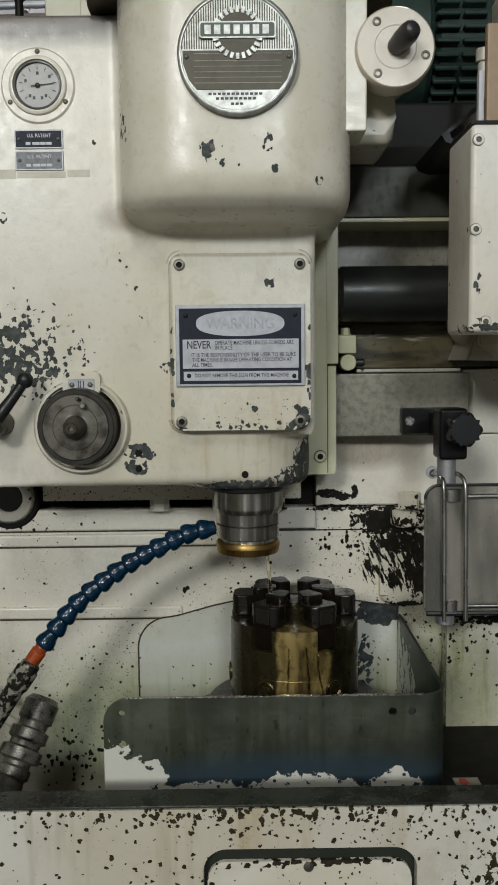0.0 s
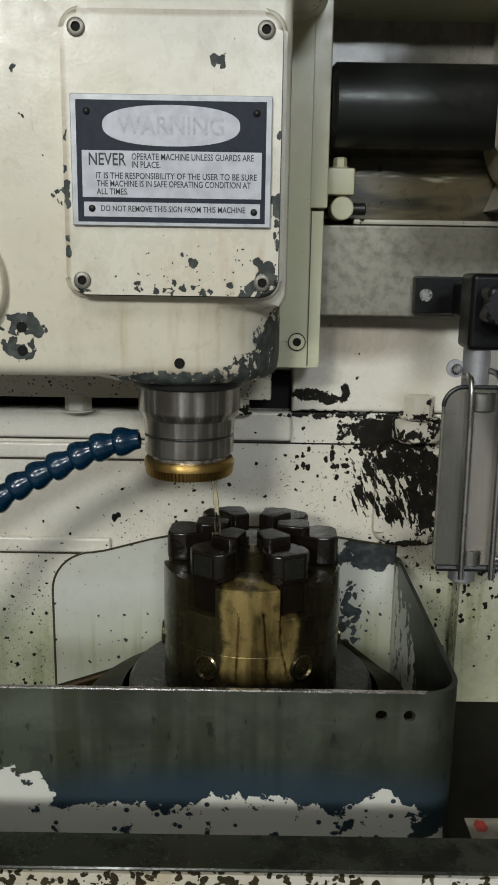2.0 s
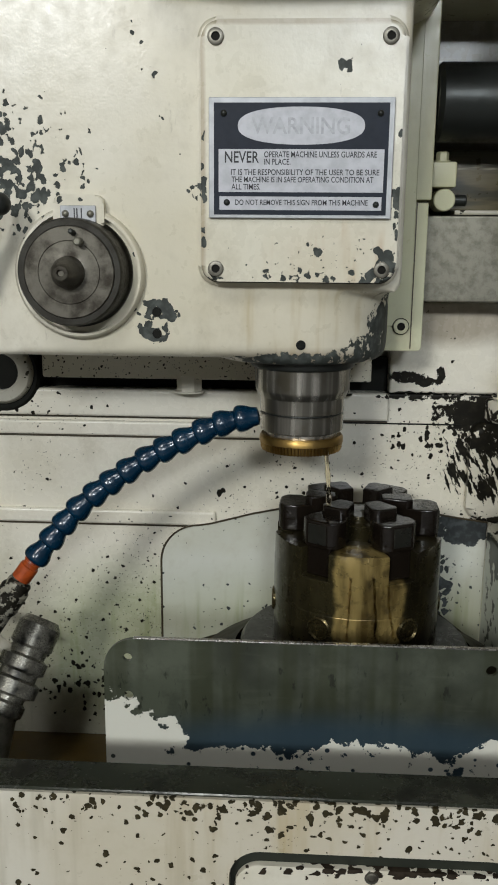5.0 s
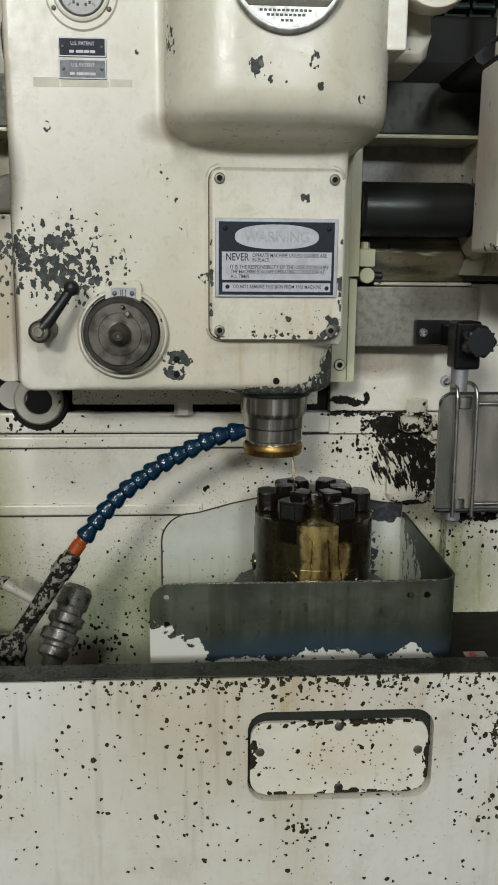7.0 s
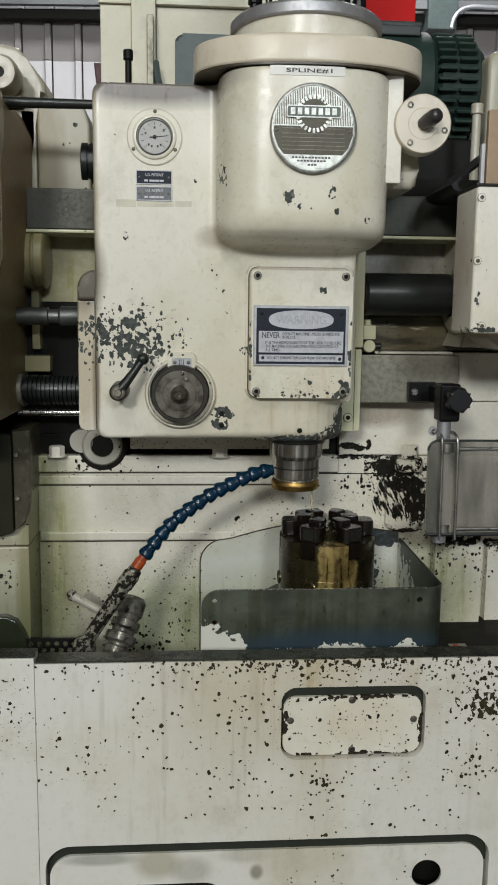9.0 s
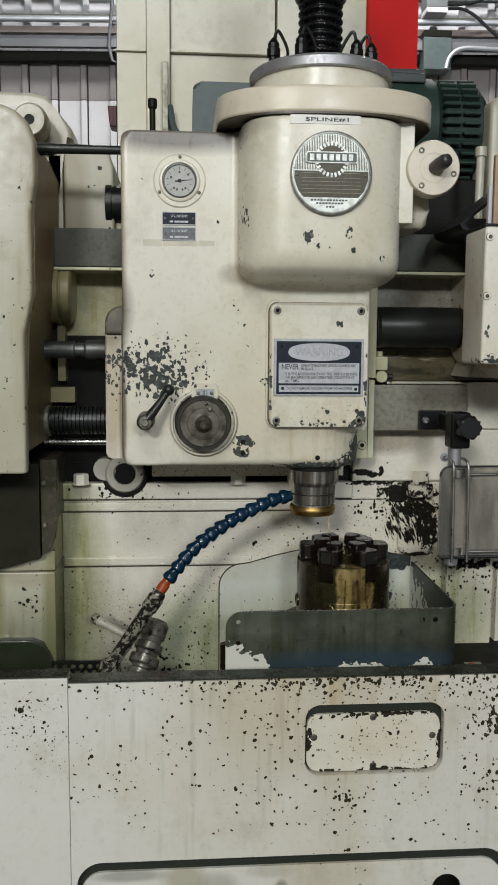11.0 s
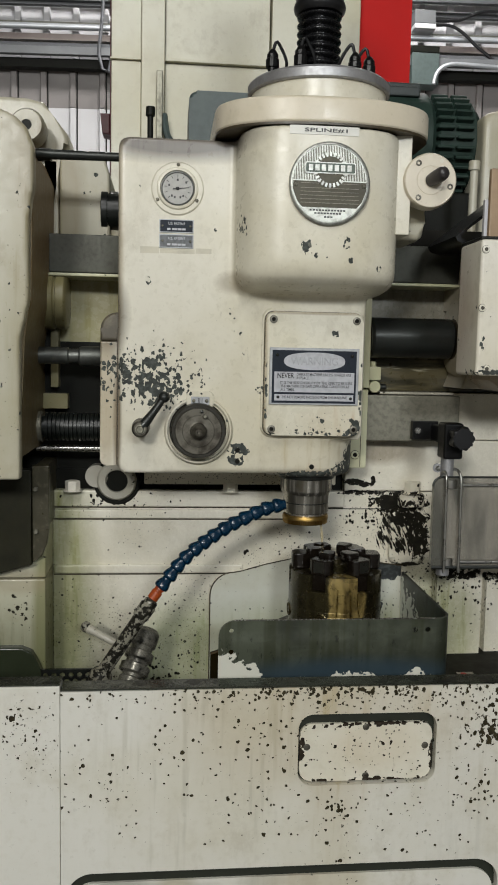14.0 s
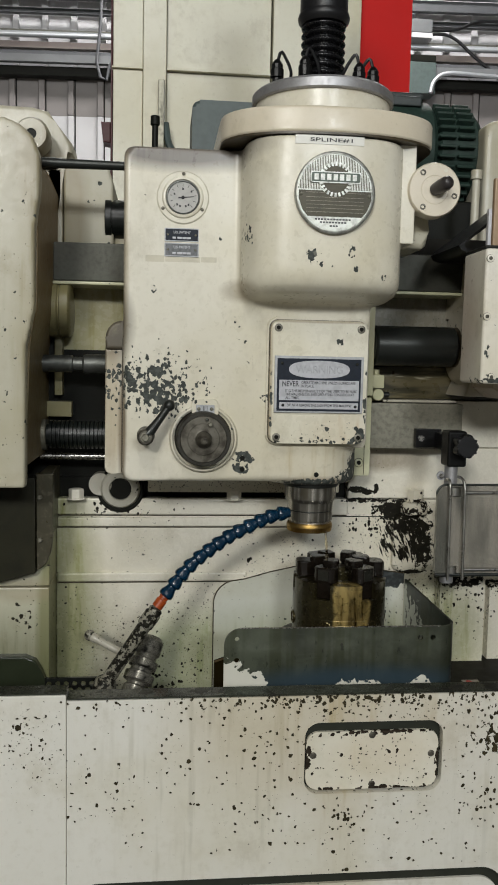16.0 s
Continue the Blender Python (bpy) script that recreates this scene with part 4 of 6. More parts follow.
for text, x, z, cap, w in (("NEVER", -0.0815, 1.4873, 0.0115, 0.0365), ("OPERATE MACHINE UNLESS GUARDS ARE", -0.039, 1.4927, 0.0060, 0.1195),
                                 ("IN PLACE.", -0.039, 1.4852, 0.0060, 0.028), ("IT IS THE RESPONSIBILITY OF THE USER TO BE SURE", -0.0745, 1.4747, 0.0058, 0.158),
                                 ("THE MACHINE IS IN SAFE OPERATING CONDITION AT", -0.0735, 1.4672, 0.0058, 0.1515), ("ALL TIMES.", -0.0735, 1.4597, 0.0058, 0.031),
                                 ("DO NOT REMOVE THIS SIGN FROM THIS MACHINE", -0.070, 1.4437, 0.0056, 0.1425)):
    writing("lettering", text, cap / 0.70, (x, 1.2695, z), ink, sign, w, bold=0.016 * cap)
writing("worn_lettering", "WARNING", 0.020 / 0.70 * 0.82, (-0.052, 1.2695, 1.5165), plain("worn_emboss", (0.40, 0.405, 0.425), 0.4, 0.1, vary=0.5, scale=160), sign, 0.104, bold=0.0004)
rivet_mesh = mesh_of("rivet", disc(B(), 0, 0, 0, [(0.003, 0), (0.003, 0.0008), (0.0022, 0.0019), (0.001, 0.0024), (0, 0.0025)], 16), grey_steel)
dark_rivet = mesh_of("rivet", disc(B(), 0, 0, 0, [(0.0034, 0), (0.0034, 0.0008), (0.0024, 0.0019), (0.001, 0.0024), (0, 0.0025)], 16), dark_steel)
for x, z in ((-0.082, 1.537), (0.083, 1.537), (-0.0785, 1.4462), (0.0815, 1.4445)):
    repeat("rivet", dark_rivet, pose(x, 1.2697, z), sign)

# pressure gauge
gauge = part("pressure_gauge", disc(B(), -0.300, 1.303, 1.883, [(0.056, 0), (0.056, 0.003), (0.053, 0.006), (0.044, 0.006), (0.0425, 0.010), (0.040, 0.011), (0.037, 0.011), (0.0345, 0.004), (0.0345, 0.0)], 64), head_paint, head, "round gauge set in a cream flange")
part("bezel", disc(B(), -0.300, 1.303, 1.883, [(0.0352, 0.0), (0.0352, 0.0095), (0.033, 0.010), (0.0315, 0.004), (0.0315, 0.002)], 64), shaft_steel, gauge)
part("dial_face", disc(B(), -0.300, 1.300, 1.883, [(0, 0), (0.0325, 0), (0.0325, 0.003), (0, 0.003)], 48), dial_face, gauge, "white dial face")
for k in range(11):
    a = radians(225 - 27 * k)
    bm = box(B(), -0.0028, 0.0028, -0.0004, 0.0, -0.0005, 0.0005, 0)
    repeat("tick", mesh_of("tick", bm, ink, 0), pose(-0.300 + 0.0255 * math.cos(a), 1.2969, 1.883 + 0.0255 * math.sin(a)) @ Matrix.Rotation(-a, 4, "Y"), gauge)
bm = slab(B(), [(-0.010, -0.0012), (0.024, -0.0004), (0.024, 0.0004), (-0.010, 0.0012)], -0.0006, 0.0, 0)
repeat("needle", mesh_of("needle", bm, ink, 0), pose(-0.300, 1.2962, 1.883) @ Matrix.Rotation(radians(-6), 4, "Y"), gauge)
for x, z in ((-0.312, 1.868), (-0.306, 1.865), (-0.294, 1.865), (-0.288, 1.868), (-0.318, 1.890), (-0.282, 1.896), (-0.300, 1.901)):
    part("figure_bar", box(B(), x - 0.0018, x + 0.0018, 1.2965, 1.2972, z - 0.0022, z + 0.0022, 0), ink, gauge)
part("needle_hub", disc(B(), -0.300, 1.297, 1.883, [(0.0035, 0), (0.0035, 0.0022), (0.0025, 0.003), (0, 0.003)], 16), ink, gauge)
for x, z in ((-0.299, 1.932), (-0.342, 1.859), (-0.259, 1.859)):
    repeat("screw", rivet_mesh, pose(x, 1.2972, z) @ Matrix.Scale(1.25, 4), gauge)

# two small plates under the gauge
for z0, z1, ground in ((1.791, 1.819, sign_black), (1.759, 1.788, plate_worn)):
    tag = part("data_plate", slab(B(), rounded(-0.338, -0.265, z0, z1, 0.001, 2), 1.2975, 1.301, 0.0004, 1), plate_alu, head, "small black data plate")
    part("print_ground", slab(B(), rounded(-0.336, -0.267, z0 + 0.002, z1 - 0.002, 0.0005, 2), 1.2973, 1.2978, 0), ground, tag)
    for x in (-0.331, -0.272):
        repeat("rivet", rivet_mesh, pose(x, 1.2972, (z0 + z1) / 2) @ Matrix.Scale(0.8, 4), tag)
    writing("lettering", "U.S. PATENT", 0.0075, (-0.319, 1.2971, z1 - 0.0115), sign_white, tag, 0.036, bold=0.0001)
    for x0, x1 in ((-0.321, -0.314), (-0.311, -0.300), (-0.299, -0.291), (-0.290, -0.282)):
        part("print_bar", box(B(), x0, x1, 1.2970, 1.2974, z0 + 0.0055, z0 + 0.0095, 0), sign_white, tag, smooth=0)
tape_rest = plain("old_adhesive", (0.58, 0.54, 0.42), 0.45, vary=0.5, scale=25)
for x0, x1, z0, z1 in ((-0.378, -0.338, 1.747, 1.761), (-0.336, -0.262, 1.748, 1.7575), (-0.260, -0.226, 1.749, 1.760)):
    part("adhesive_mark", prism(B(), [(x0, 1.2996), (x1, 1.2996), (x1, 1.301), (x0, 1.301)], z0, z1, 0.0001), tape_rest, head)

# round name plate
badge = part("name_plate", disc(B(), 0.001, 1.1675, 1.878, [(0, -0.012), (0.0815, -0.012), (0.0815, 0), (0.0815, 0.0070), (0.079, 0.009), (0.0765, 0.009), (0.0755, 0.007), (0, 0.007)], 72), badge_alu, head, "round etched aluminium name plate")
PY = 1.1605
badge_dim = plain("dim_plate_print", (0.17, 0.15, 0.12), 0.4, 0.5, vary=0.6, scale=60)
rib_mesh = mesh_of("rib", box(B(), -0.0008, 0.0008, -0.0006, 0, 0, 1, 0), plate_dark, 0)
for k in range(46):
    x = -0.0735 + 0.147 * k / 45
    top = math.sqrt(max(0.0742 ** 2 - x * x, 0))
    if top > 0.008:
        repeat("rib", rib_mesh, Matrix.Translation((x, PY, 1.884)) @ Matrix.Diagonal((1, 1, top - 0.006, 1)), badge)
pts = [(x, z) for x, z in ((-0.0755 * math.cos(radians(a)), -0.0755 * math.sin(radians(a))) for a in range(0, 181, 6)) if z > -0.052 or abs(x) > 0.06]
low = [(0.001 + x, 1.878 + z) for x, z in ((-0.074, 0.004), (-0.074, -0.012), (-0.066, -0.034), (-0.055, -0.047), (0.055, -0.047), (0.066, -0.034), (0.074, -0.012), (0.074, 0.004))]
part("dark_field", slab(B(), low, PY - 0.0009, PY, 0.0004, 1), plate_dark, badge)
part("lower_field", slab(B(), [(0.001 + x, 1.878 + z) for x, z in ((-0.052, -0.049), (-0.040, -0.062), (-0.02, -0.071), (0.0, -0.0735), (0.02, -0.071), (0.040, -0.062), (0.052, -0.049))], PY - 0.0008, PY, 0), badge_alu, badge)
gearpts = []
for k in range(24):
    a = 2 * math.pi * k / 24
    for da, r in ((-0.10, 0.0295), (-0.055, 0.0345), (0.055, 0.0345), (0.10, 0.0295)):
        gearpts.append((0.001 + r * math.cos(a + da), 1.904 + r * math.sin(a + da)))
part("gear_emblem", slab(B(), gearpts, PY - 0.0026, PY, 0.0003, 1), plate_dark, badge)
for k in range(24):
    a = 2 * math.pi * k / 24
    repeat("gear_tooth", mesh_of("gear_tooth", box(B(), -0.0042, 0.0036, -0.0008, 0, -0.0021, 0.0021, 0), badge_alu, 0), pose(0.001 + 0.0305 * math.cos(a), PY - 0.0026, 1.904 + 0.0305 * math.sin(a)) @ Matrix.Rotation(-a, 4, "Y"), badge)
banner_green = plain("dull_green_enamel", (0.045, 0.060, 0.045), 0.4, 0.3, vary=0.5, scale=60)
part("banner_edge", slab(B(), rounded(-0.0505, 0.0525, 1.8965, 1.9185, 0.004, 4), PY - 0.0040, PY, 0.0004, 1), badge_alu, badge)
part("banner", slab(B(), rounded(-0.0485, 0.0505, 1.8985, 1.9165, 0.003, 4), PY - 0.0042, PY, 0.0002, 1), banner_green, badge)
bar_mesh = mesh_of("banner_bar", box(B(), 0.0, 0.0085, PY - 0.0050, PY - 0.0044, 1.9015, 1.9135, 0.0002, 1), badge_alu, 0)
for k in range(7):
    repeat("banner_bar", bar_mesh, Matrix.Translation((-0.043 + 0.0129 * k, 0, 0)), badge)
for k in range(6):
    part("print_bar", box(B(), -0.058, 0.060, PY - 0.0013, PY - 0.0007, 1.8775 - 0.0072 * k - (0.002 if k else 0), 1.8782 - 0.0072 * k - (0.002 if k else 0), 0), badge_dim, badge, smooth=0)
bar_mesh = mesh_of("print_bar", box(B(), 0, 0.0045, PY - 0.0014, PY - 0.0007, -0.0016, 0.0016, 0), ink, 0)
for z, w in ((1.8255, 0.040), (1.8195, 0.030), (1.8125, 0.010)):
    for k in range(int(w * 2 / 0.0062)):
        repeat("print_bar", bar_mesh, Matrix.Translation((0.001 - w + 0.0062 * k, 0, z)), badge)
for x in (-0.068, 0.070):
    repeat("rivet", rivet_mesh, pose(x, PY - 0.0008, 1.874) @ Matrix.Scale(1.1, 4), badge)

# tape label over the plate
TX = [-0.081 + 0.14 * i / 16 for i in range(17)]
tape = part("tape_label", loft(B(), [[(x, house_y(x) - 0.0012, z) for x in TX] + [(x, house_y(x) + 0.004, z) for x in TX[::-1]] for z in (1.9735, 1.9905)]), white_tape, head, "white tape label with black letters")
writing("lettering", "SPLINE#1", 0.0100, (-0.052, 1.1662, 1.9785), ink, tape, 0.086, bold=0.0001)

# round dial with a pointed hub
dial = part("dial", disc(B(), -0.2500, 1.302, 1.3705, [(0.062, 0), (0.062, 0.010), (0.0595, 0.013), (0.0585, 0.044), (0.0565, 0.0475), (0.0505, 0.0475), (0.0505, 0.040), (0, 0.040)], 64), grip_steel, head, "black steel dial with a dull face and pointed hub")
part("dial_face", disc(B(), -0.2500, 1.2625, 1.3705, [(0.0500, 0), (0.0500, 0.0085), (0.049, 0.0095), (0.0345, 0.0095), (0.034, 0.0088), (0.0335, 0.0095), (0.0225, 0.0095), (0.0180, 0.0105), (0.0165, 0.0220), (0.0120, 0.0310), (0.0075, 0.043), (0.004, 0.0445), (0.003, 0.041), (0, 0.041)], 64), dial_steel, dial)
part("pin", rod(B(), (-0.2365, 1.258, 1.4035), (-0.2365, 1.239, 1.4035), 0.0045), grey_steel, dial)
part("pin", rod(B(), (-0.2425, 1.258, 1.4115), (-0.2445, 1.243, 1.4145), 0.003), dark_steel, dial)
part("dial_collar", disc(B(), -0.2485, 1.303, 1.369, [(0.0745, 0), (0.0745, 0.010), (0.071, 0.014), (0.068, 0.014), (0.067, 0.0)], 64), head_paint, head)
part("index_lug", slab(B(), rounded(-0.275, -0.217, 1.415, 1.455, 0.010), 1.288, 1.303, 0.004, 3), head_paint, head)
idx = part("index_plate", slab(B(), rounded(-0.266, -0.226, 1.425, 1.443, 0.001, 2), 1.2855, 1.289, 0.0005, 1), plate_alu, head, "small engraved index plate")
for x in (-0.260, -0.232):
    repeat("rivet", rivet_mesh, pose(x, 1.2855, 1.434) @ Matrix.Scale(1.3, 4), idx)
for x in (-0.250, -0.247, -0.242):
    part("engraved_bar", box(B(), x - 0.0006, x + 0.0006, 1.2850, 1.2856, 1.429, 1.440, 0), ink, idx, smooth=0)

# shift lever
lever = part("shift_lever", rod(B(), (-0.3735, 1.303, 1.375), (-0.3735, 1.236, 1.375), 0.0195, 0.0175, 32, 0.004), dial_steel, head, "dark steel shift lever with a ball end")
part("arm", sweep(B(), curve_pts([(-0.3735, 1.246, 1.375), (-0.360, 1.246, 1.392), (-0.340, 1.251, 1.419), (-0.325, 1.256, 1.441)], 16), [0.0125, 0.012, 0.0115, 0.011, 0.0105, 0.010, 0.0095, 0.009, 0.0088, 0.0085, 0.0083, 0.008, 0.008, 0.008, 0.008, 0.008], 14), dark_steel, lever)
bm = B()
bmesh.ops.create_uvsphere(bm, u_segments=20, v_segments=14, radius=0.0125, matrix=Matrix.Translation((-0.324, 1.256, 1.4425)))
part("ball", bm, dark_steel, lever)
part("nut", hexbolt(B(), (-0.3735, 1.237, 1.375), 0.0085, 0.011), grey_steel, lever)

# side bar, flange and hand knob at the right of the upper housing
part("side_bar", slab(B(), rounded(0.140, 0.184, 1.792, 1.9965, 0.004, 4), 1.220, 1.30, 0.003, 2), head_paint, head)
part("side_seam", box(B(), 0.1378, 0.1402, 1.2225, 1.30, 1.79, 1.9965, 0.0005), dirt_shade_brown, head)
part("side_arm", slab(B(), [(0.168, 1.80), (0.178, 1.792), (0.224, 1.792), (0.234, 1.80), (0.238, 1.83), (0.240, 1.93), (0.20, 1.945), (0.168, 1.945)], 1.288, 1.42, 0.014, 4), side_paint, head)
part("shaft_housing", rod(B(), (0.2225, 1.235, 1.9035), (0.2225, 1.32, 1.9035), 0.044, n=36), head_paint, head)
flange = part("knob_flange", disc(B(), 0.2225, 1.243, 1.9035, [(0, 0), (0.0565, 0), (0.0565, 0.028), (0.0535, 0.032), (0.030, 0.032), (0.0292, 0.0312), (0.0284, 0.032), (0, 0.032)], 64), rim_paint, head, "round cream flange with socket screws")
for a in (128, 235, 345):
    repeat("screw", screw_mesh, pose(0.2225 + 0.0435 * math.cos(radians(a)), 1.2115, 1.9035 + 0.0435 * math.sin(radians(a))) @ Matrix.Scale(0.72, 4), flange)
part("plug", disc(B(), 0.2445, 1.2115, 1.944, [(0.004, 0), (0.004, 0.0012), (0, 0.0012)], 12), head_paint, flange)
m4, L4 = frame_to((0.2225, 1.212, 1.9035), (0.239, 1.162, 1.9125))
part("knob", lathe(B(), [(0, 0), (0.0125, 0), (0.0135, 0.008), (0.0145, 0.022), (0.0145, 0.038), (0.0125, 0.047), (0.008, 0.051), (0, 0.052)], m4, 28), plain("worn_black_grip", (0.035, 0.03, 0.03), 0.35, vary=0.5), flange)

# stud and bolt on top of the casting
part("top_bolt", rod(rod(B(), (-0.362, 1.45, 1.98), (-0.362, 1.45, 2.075), 0.0068), (-0.362, 1.45, 2.070), (-0.362, 1.45, 2.091), 0.0105), black_paint, head)


# rim, neck and steel disc on top
def plan_ring(z, a, b, cx=0.005, cy=1.30, back=1.55):
    pts = []
    for i in range(49):
        t = math.pi * i / 48
        c = math.cos(t)
        pts.append((cx - a * math.copysign(abs(c) ** 0.87, c), cy - b * math.sin(t) ** 0.87 if 0 < i < 48 else cy, z))
    return pts + [(cx + a, back, z), (cx - a, back, z)]


cap = thing("saddle_cap", (0.012, 1.39, 1.995), "cream round cap with a bright steel disc on top", "machine cap")
# seam and shadow_gap: dark parts that put the shade under the rim into colour
part("seam", loft(B(), [plan_ring(z, a, b) for z, a, b in ((1.9925, 0.2262, 0.1368), (1.9968, 0.2262, 0.1368))]), dirt_shade_brown, cap)
part("rim", loft(B(), [plan_ring(z, a, b) for z, a, b in ((1.997, 0.2255, 0.1345), (1.999, 0.2275, 0.1365), (2.002, 0.2285, 0.138), (2.041, 0.2285, 0.138), (2.047, 0.226, 0.135), (2.049, 0.221, 0.130))]), rim_paint, cap)
part("shadow_gap", loft(B(), [plan_ring(z, 0.172, 0.130) for z in (1.98, 1.9975)]), black_paint, cap)
part("neck", lathe(B(), [(0, 0), (0.150, 0), (0.150, 0.058), (0, 0.058)], Matrix.Translation((0.012, 1.39, 2.049)), 64), head_paint, cap)
part("steel_disc", lathe(B(), [(0, 0), (0.155, 0), (0.158, 0.003), (0.158, 0.02), (0.152, 0.026), (0, 0.026)], Matrix.Translation((0.012, 1.39, 2.107)), 72), alu, cap)
for x, y, h in ((-0.098, 1.345, 0.056), (-0.040, 1.325, 0.060), (0.078, 1.320, 0.050), (0.116, 1.350, 0.054)):
    g = part("cable_gland", lathe(B(), [(0, 0), (0.0125, 0), (0.0125, 0.010), (0.0105, 0.012), (0.0105, 0.022), (0.0145, 0.023), (0.0145, h - 0.016), (0.0125, h - 0.014), (0.0125, h - 0.006), (0.009, h), (0.005, h + 0.005), (0, h + 0.005)], Matrix.Translation((x, y, 2.132)), 12), clamp_black, cap, smooth=25)
    s = 1 if x < 0 else -1
    part("wire", sweep(B(), curve_pts([(x, y, 2.130 + h), (x + 0.008 * s, y, 2.142 + h + 0.012), (x + 0.022 * s, y + 0.006, 2.132 + h + 0.006), (x + 0.032 * s, y + 0.012, 2.132 + h - 0.014), (x + 0.038 * s, y + 0.03, 2.132 + 0.02), (0.010 - 0.03 * s, 1.36, 2.136)], 28), 0.0036, 8), black_rubber, g)

gaiter = thing("rubber_gaiter", (0.010, 1.39, 2.132), "black ribbed rubber gaiter on the steel disc", "gaiter")
prof = [(0, 0)]
for k in range(9):
    z = 0.0172 * k
    prof += [(0.0375, z), (0.0375, z + 0.0030), (0.0450, z + 0.0058), (0.0490, z + 0.0085), (0.0495, z + 0.0105), (0.0480, z + 0.0125), (0.0400, z + 0.0150)]
part("ribs", lathe(B(), prof + [(0.0375, 0.156), (0, 0.156)], Matrix.Translation((0.010, 1.39, 2.132)), 48), gaiter_rubber, gaiter, smooth=60)
part("collar", lathe(B(), [(0, 0), (0.050, 0), (0.056, 0.006), (0.058, 0.014), (0.056, 0.022), (0.053, 0.026), (0.053, 0.5), (0, 0.5)], Matrix.Translation((0.010, 1.39, 2.286)), 40), black_rubber, gaiter)

# cutter spindle
spindle = thing("cutter_spindle", (0.006, 1.39, 1.14), "bright steel cutter spindle with a golden gear cutter", "spindle")
SX = 0.009
ram = part("ram", lathe(B(), [(0, 0), (0.0465, 0), (0.0465, 0.0050), (0.0515, 0.0055), (0.0530, 0.0075), (0.0532, 0.0270), (0.0520, 0.0280), (0.0520, 0.0300), (0.0535, 0.0310), (0.0540, 0.0480), (0.0560, 0.0500), (0.0585, 0.0560), (0.0600, 0.0600), (0.0605, 0.1000), (0, 0.1000)], Matrix.Translation((SX, 1.39, 1.168)), 72), polished, spindle)
part("groove", lathe(B(), [(0.0522, 0), (0.0526, 0.0005), (0.0526, 0.0015), (0.0522, 0.002)], Matrix.Translation((SX, 1.39, 1.196)), 72), dark_steel, ram)
cut, plain_ring = [], []
for k in range(72):
    a = 2 * math.pi * k / 72
    for da, r in ((-0.028, 0.0500), (-0.011, 0.0530), (0.011, 0.0530), (0.028, 0.0500)):
        cut.append((a + da, r))
        plain_ring.append((a + da, 0.0540))
rings = [[(SX + r * k * math.cos(a), 1.39 + r * k * math.sin(a), z) for a, r in cut] for z, k in ((1.1475, 0.96), (1.150, 0.985), (1.1575, 1.0))]
rings += [[(SX + r * k * math.cos(a), 1.39 + r * k * math.sin(a), z) for a, r in plain_ring] for z, k in ((1.1585, 1.0), (1.1645, 0.995), (1.168, 0.95))]
bm = loft(B(), rings)
part("gear_cutter", bm, brass_steel, spindle, "golden toothed gear cutter")
stream_glass = bpy.data.materials.new("coolant_film")
stream_glass.use_nodes = True
sb = stream_glass.node_tree.nodes["Principled BSDF"]
sb.inputs["Base Color"].default_value, sb.inputs["Roughness"].default_value = (0.95, 0.86, 0.66, 1), 0.04
sb.inputs["Transmission Weight"].default_value, sb.inputs["IOR"].default_value = 1.0, 1.38
stream = thing("coolant_stream", (0.044, 1.350, 1.03), "thin clear yellow stream of coolant on the chuck", "coolant")
part("jet", sweep(B(), curve_pts([(0.040, 1.350, 1.152), (0.044, 1.350, 1.110), (0.046, 1.349, 1.075), (0.050, 1.346, 1.045)], 24), [0.0036 - 0.0012 * math.sin(i * 0.5) ** 2 for i in range(24)], 8), stream_glass, stream)
random.seed(5)
for a0, zt, zb in ((-98, 1.010, 0.905), (-84, 1.012, 0.900), (-74, 1.000, 0.93)):
    pts = []
    for i in range(7):
        a = radians(a0 + random.uniform(-0.8, 0.8) + 0.8 * i * (1 if a0 > -90 else -0.5))
        pts.append((0.087 + 0.1105 * math.cos(a), 1.40 + 0.1105 * math.sin(a), zt + (zb - zt) * i / 6))
    part("rivulet", sweep(B(), curve_pts(pts, 28), [0.0019 - 0.0010 * math.sin(i * 0.6) ** 2 for i in range(28)], 8), stream_glass, stream)

# chuck
socket_steel = metal("oily_socket_steel", (0.10, 0.08, 0.035), 0.2, 0.8, (0.015, 0.012, 0.006), 0.6, 40)
chuck = thing("jaw_chuck", (0.087, 1.40, 0.84), "black oily steel jaw chuck under a coolant stream", "chuck")
CX, CY, CZ = 0.087, 1.40, 0.880
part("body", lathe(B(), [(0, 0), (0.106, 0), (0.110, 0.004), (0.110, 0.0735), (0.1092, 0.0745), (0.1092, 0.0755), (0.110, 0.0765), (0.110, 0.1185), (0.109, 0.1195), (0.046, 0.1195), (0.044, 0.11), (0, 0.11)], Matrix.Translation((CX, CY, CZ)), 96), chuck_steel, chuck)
TURNED = -3.0


# crown between the jaw slots
arc = [radians(10.0 + 40.0 * i / 10) for i in range(11)]
plan = [(0.110 * math.cos(a), 0.110 * math.sin(a)) for a in arc] + [(0.052 * math.cos(a), 0.052 * math.sin(a)) for a in arc[::-1]]
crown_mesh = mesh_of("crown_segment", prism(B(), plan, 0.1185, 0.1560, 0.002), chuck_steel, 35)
jaw = B()
box(jaw, 0.050, 0.1000, -0.0165, 0.0165, 0.121, 0.160, 0.002)
prism(jaw, [(0.050, -0.014), (0.080, -0.0270), (0.0960, -0.0255), (0.1040, -0.0160), (0.1040, 0.0160), (0.0960, 0.0255), (0.080, 0.0270), (0.050, 0.014)], 0.158, 0.193, 0.003)
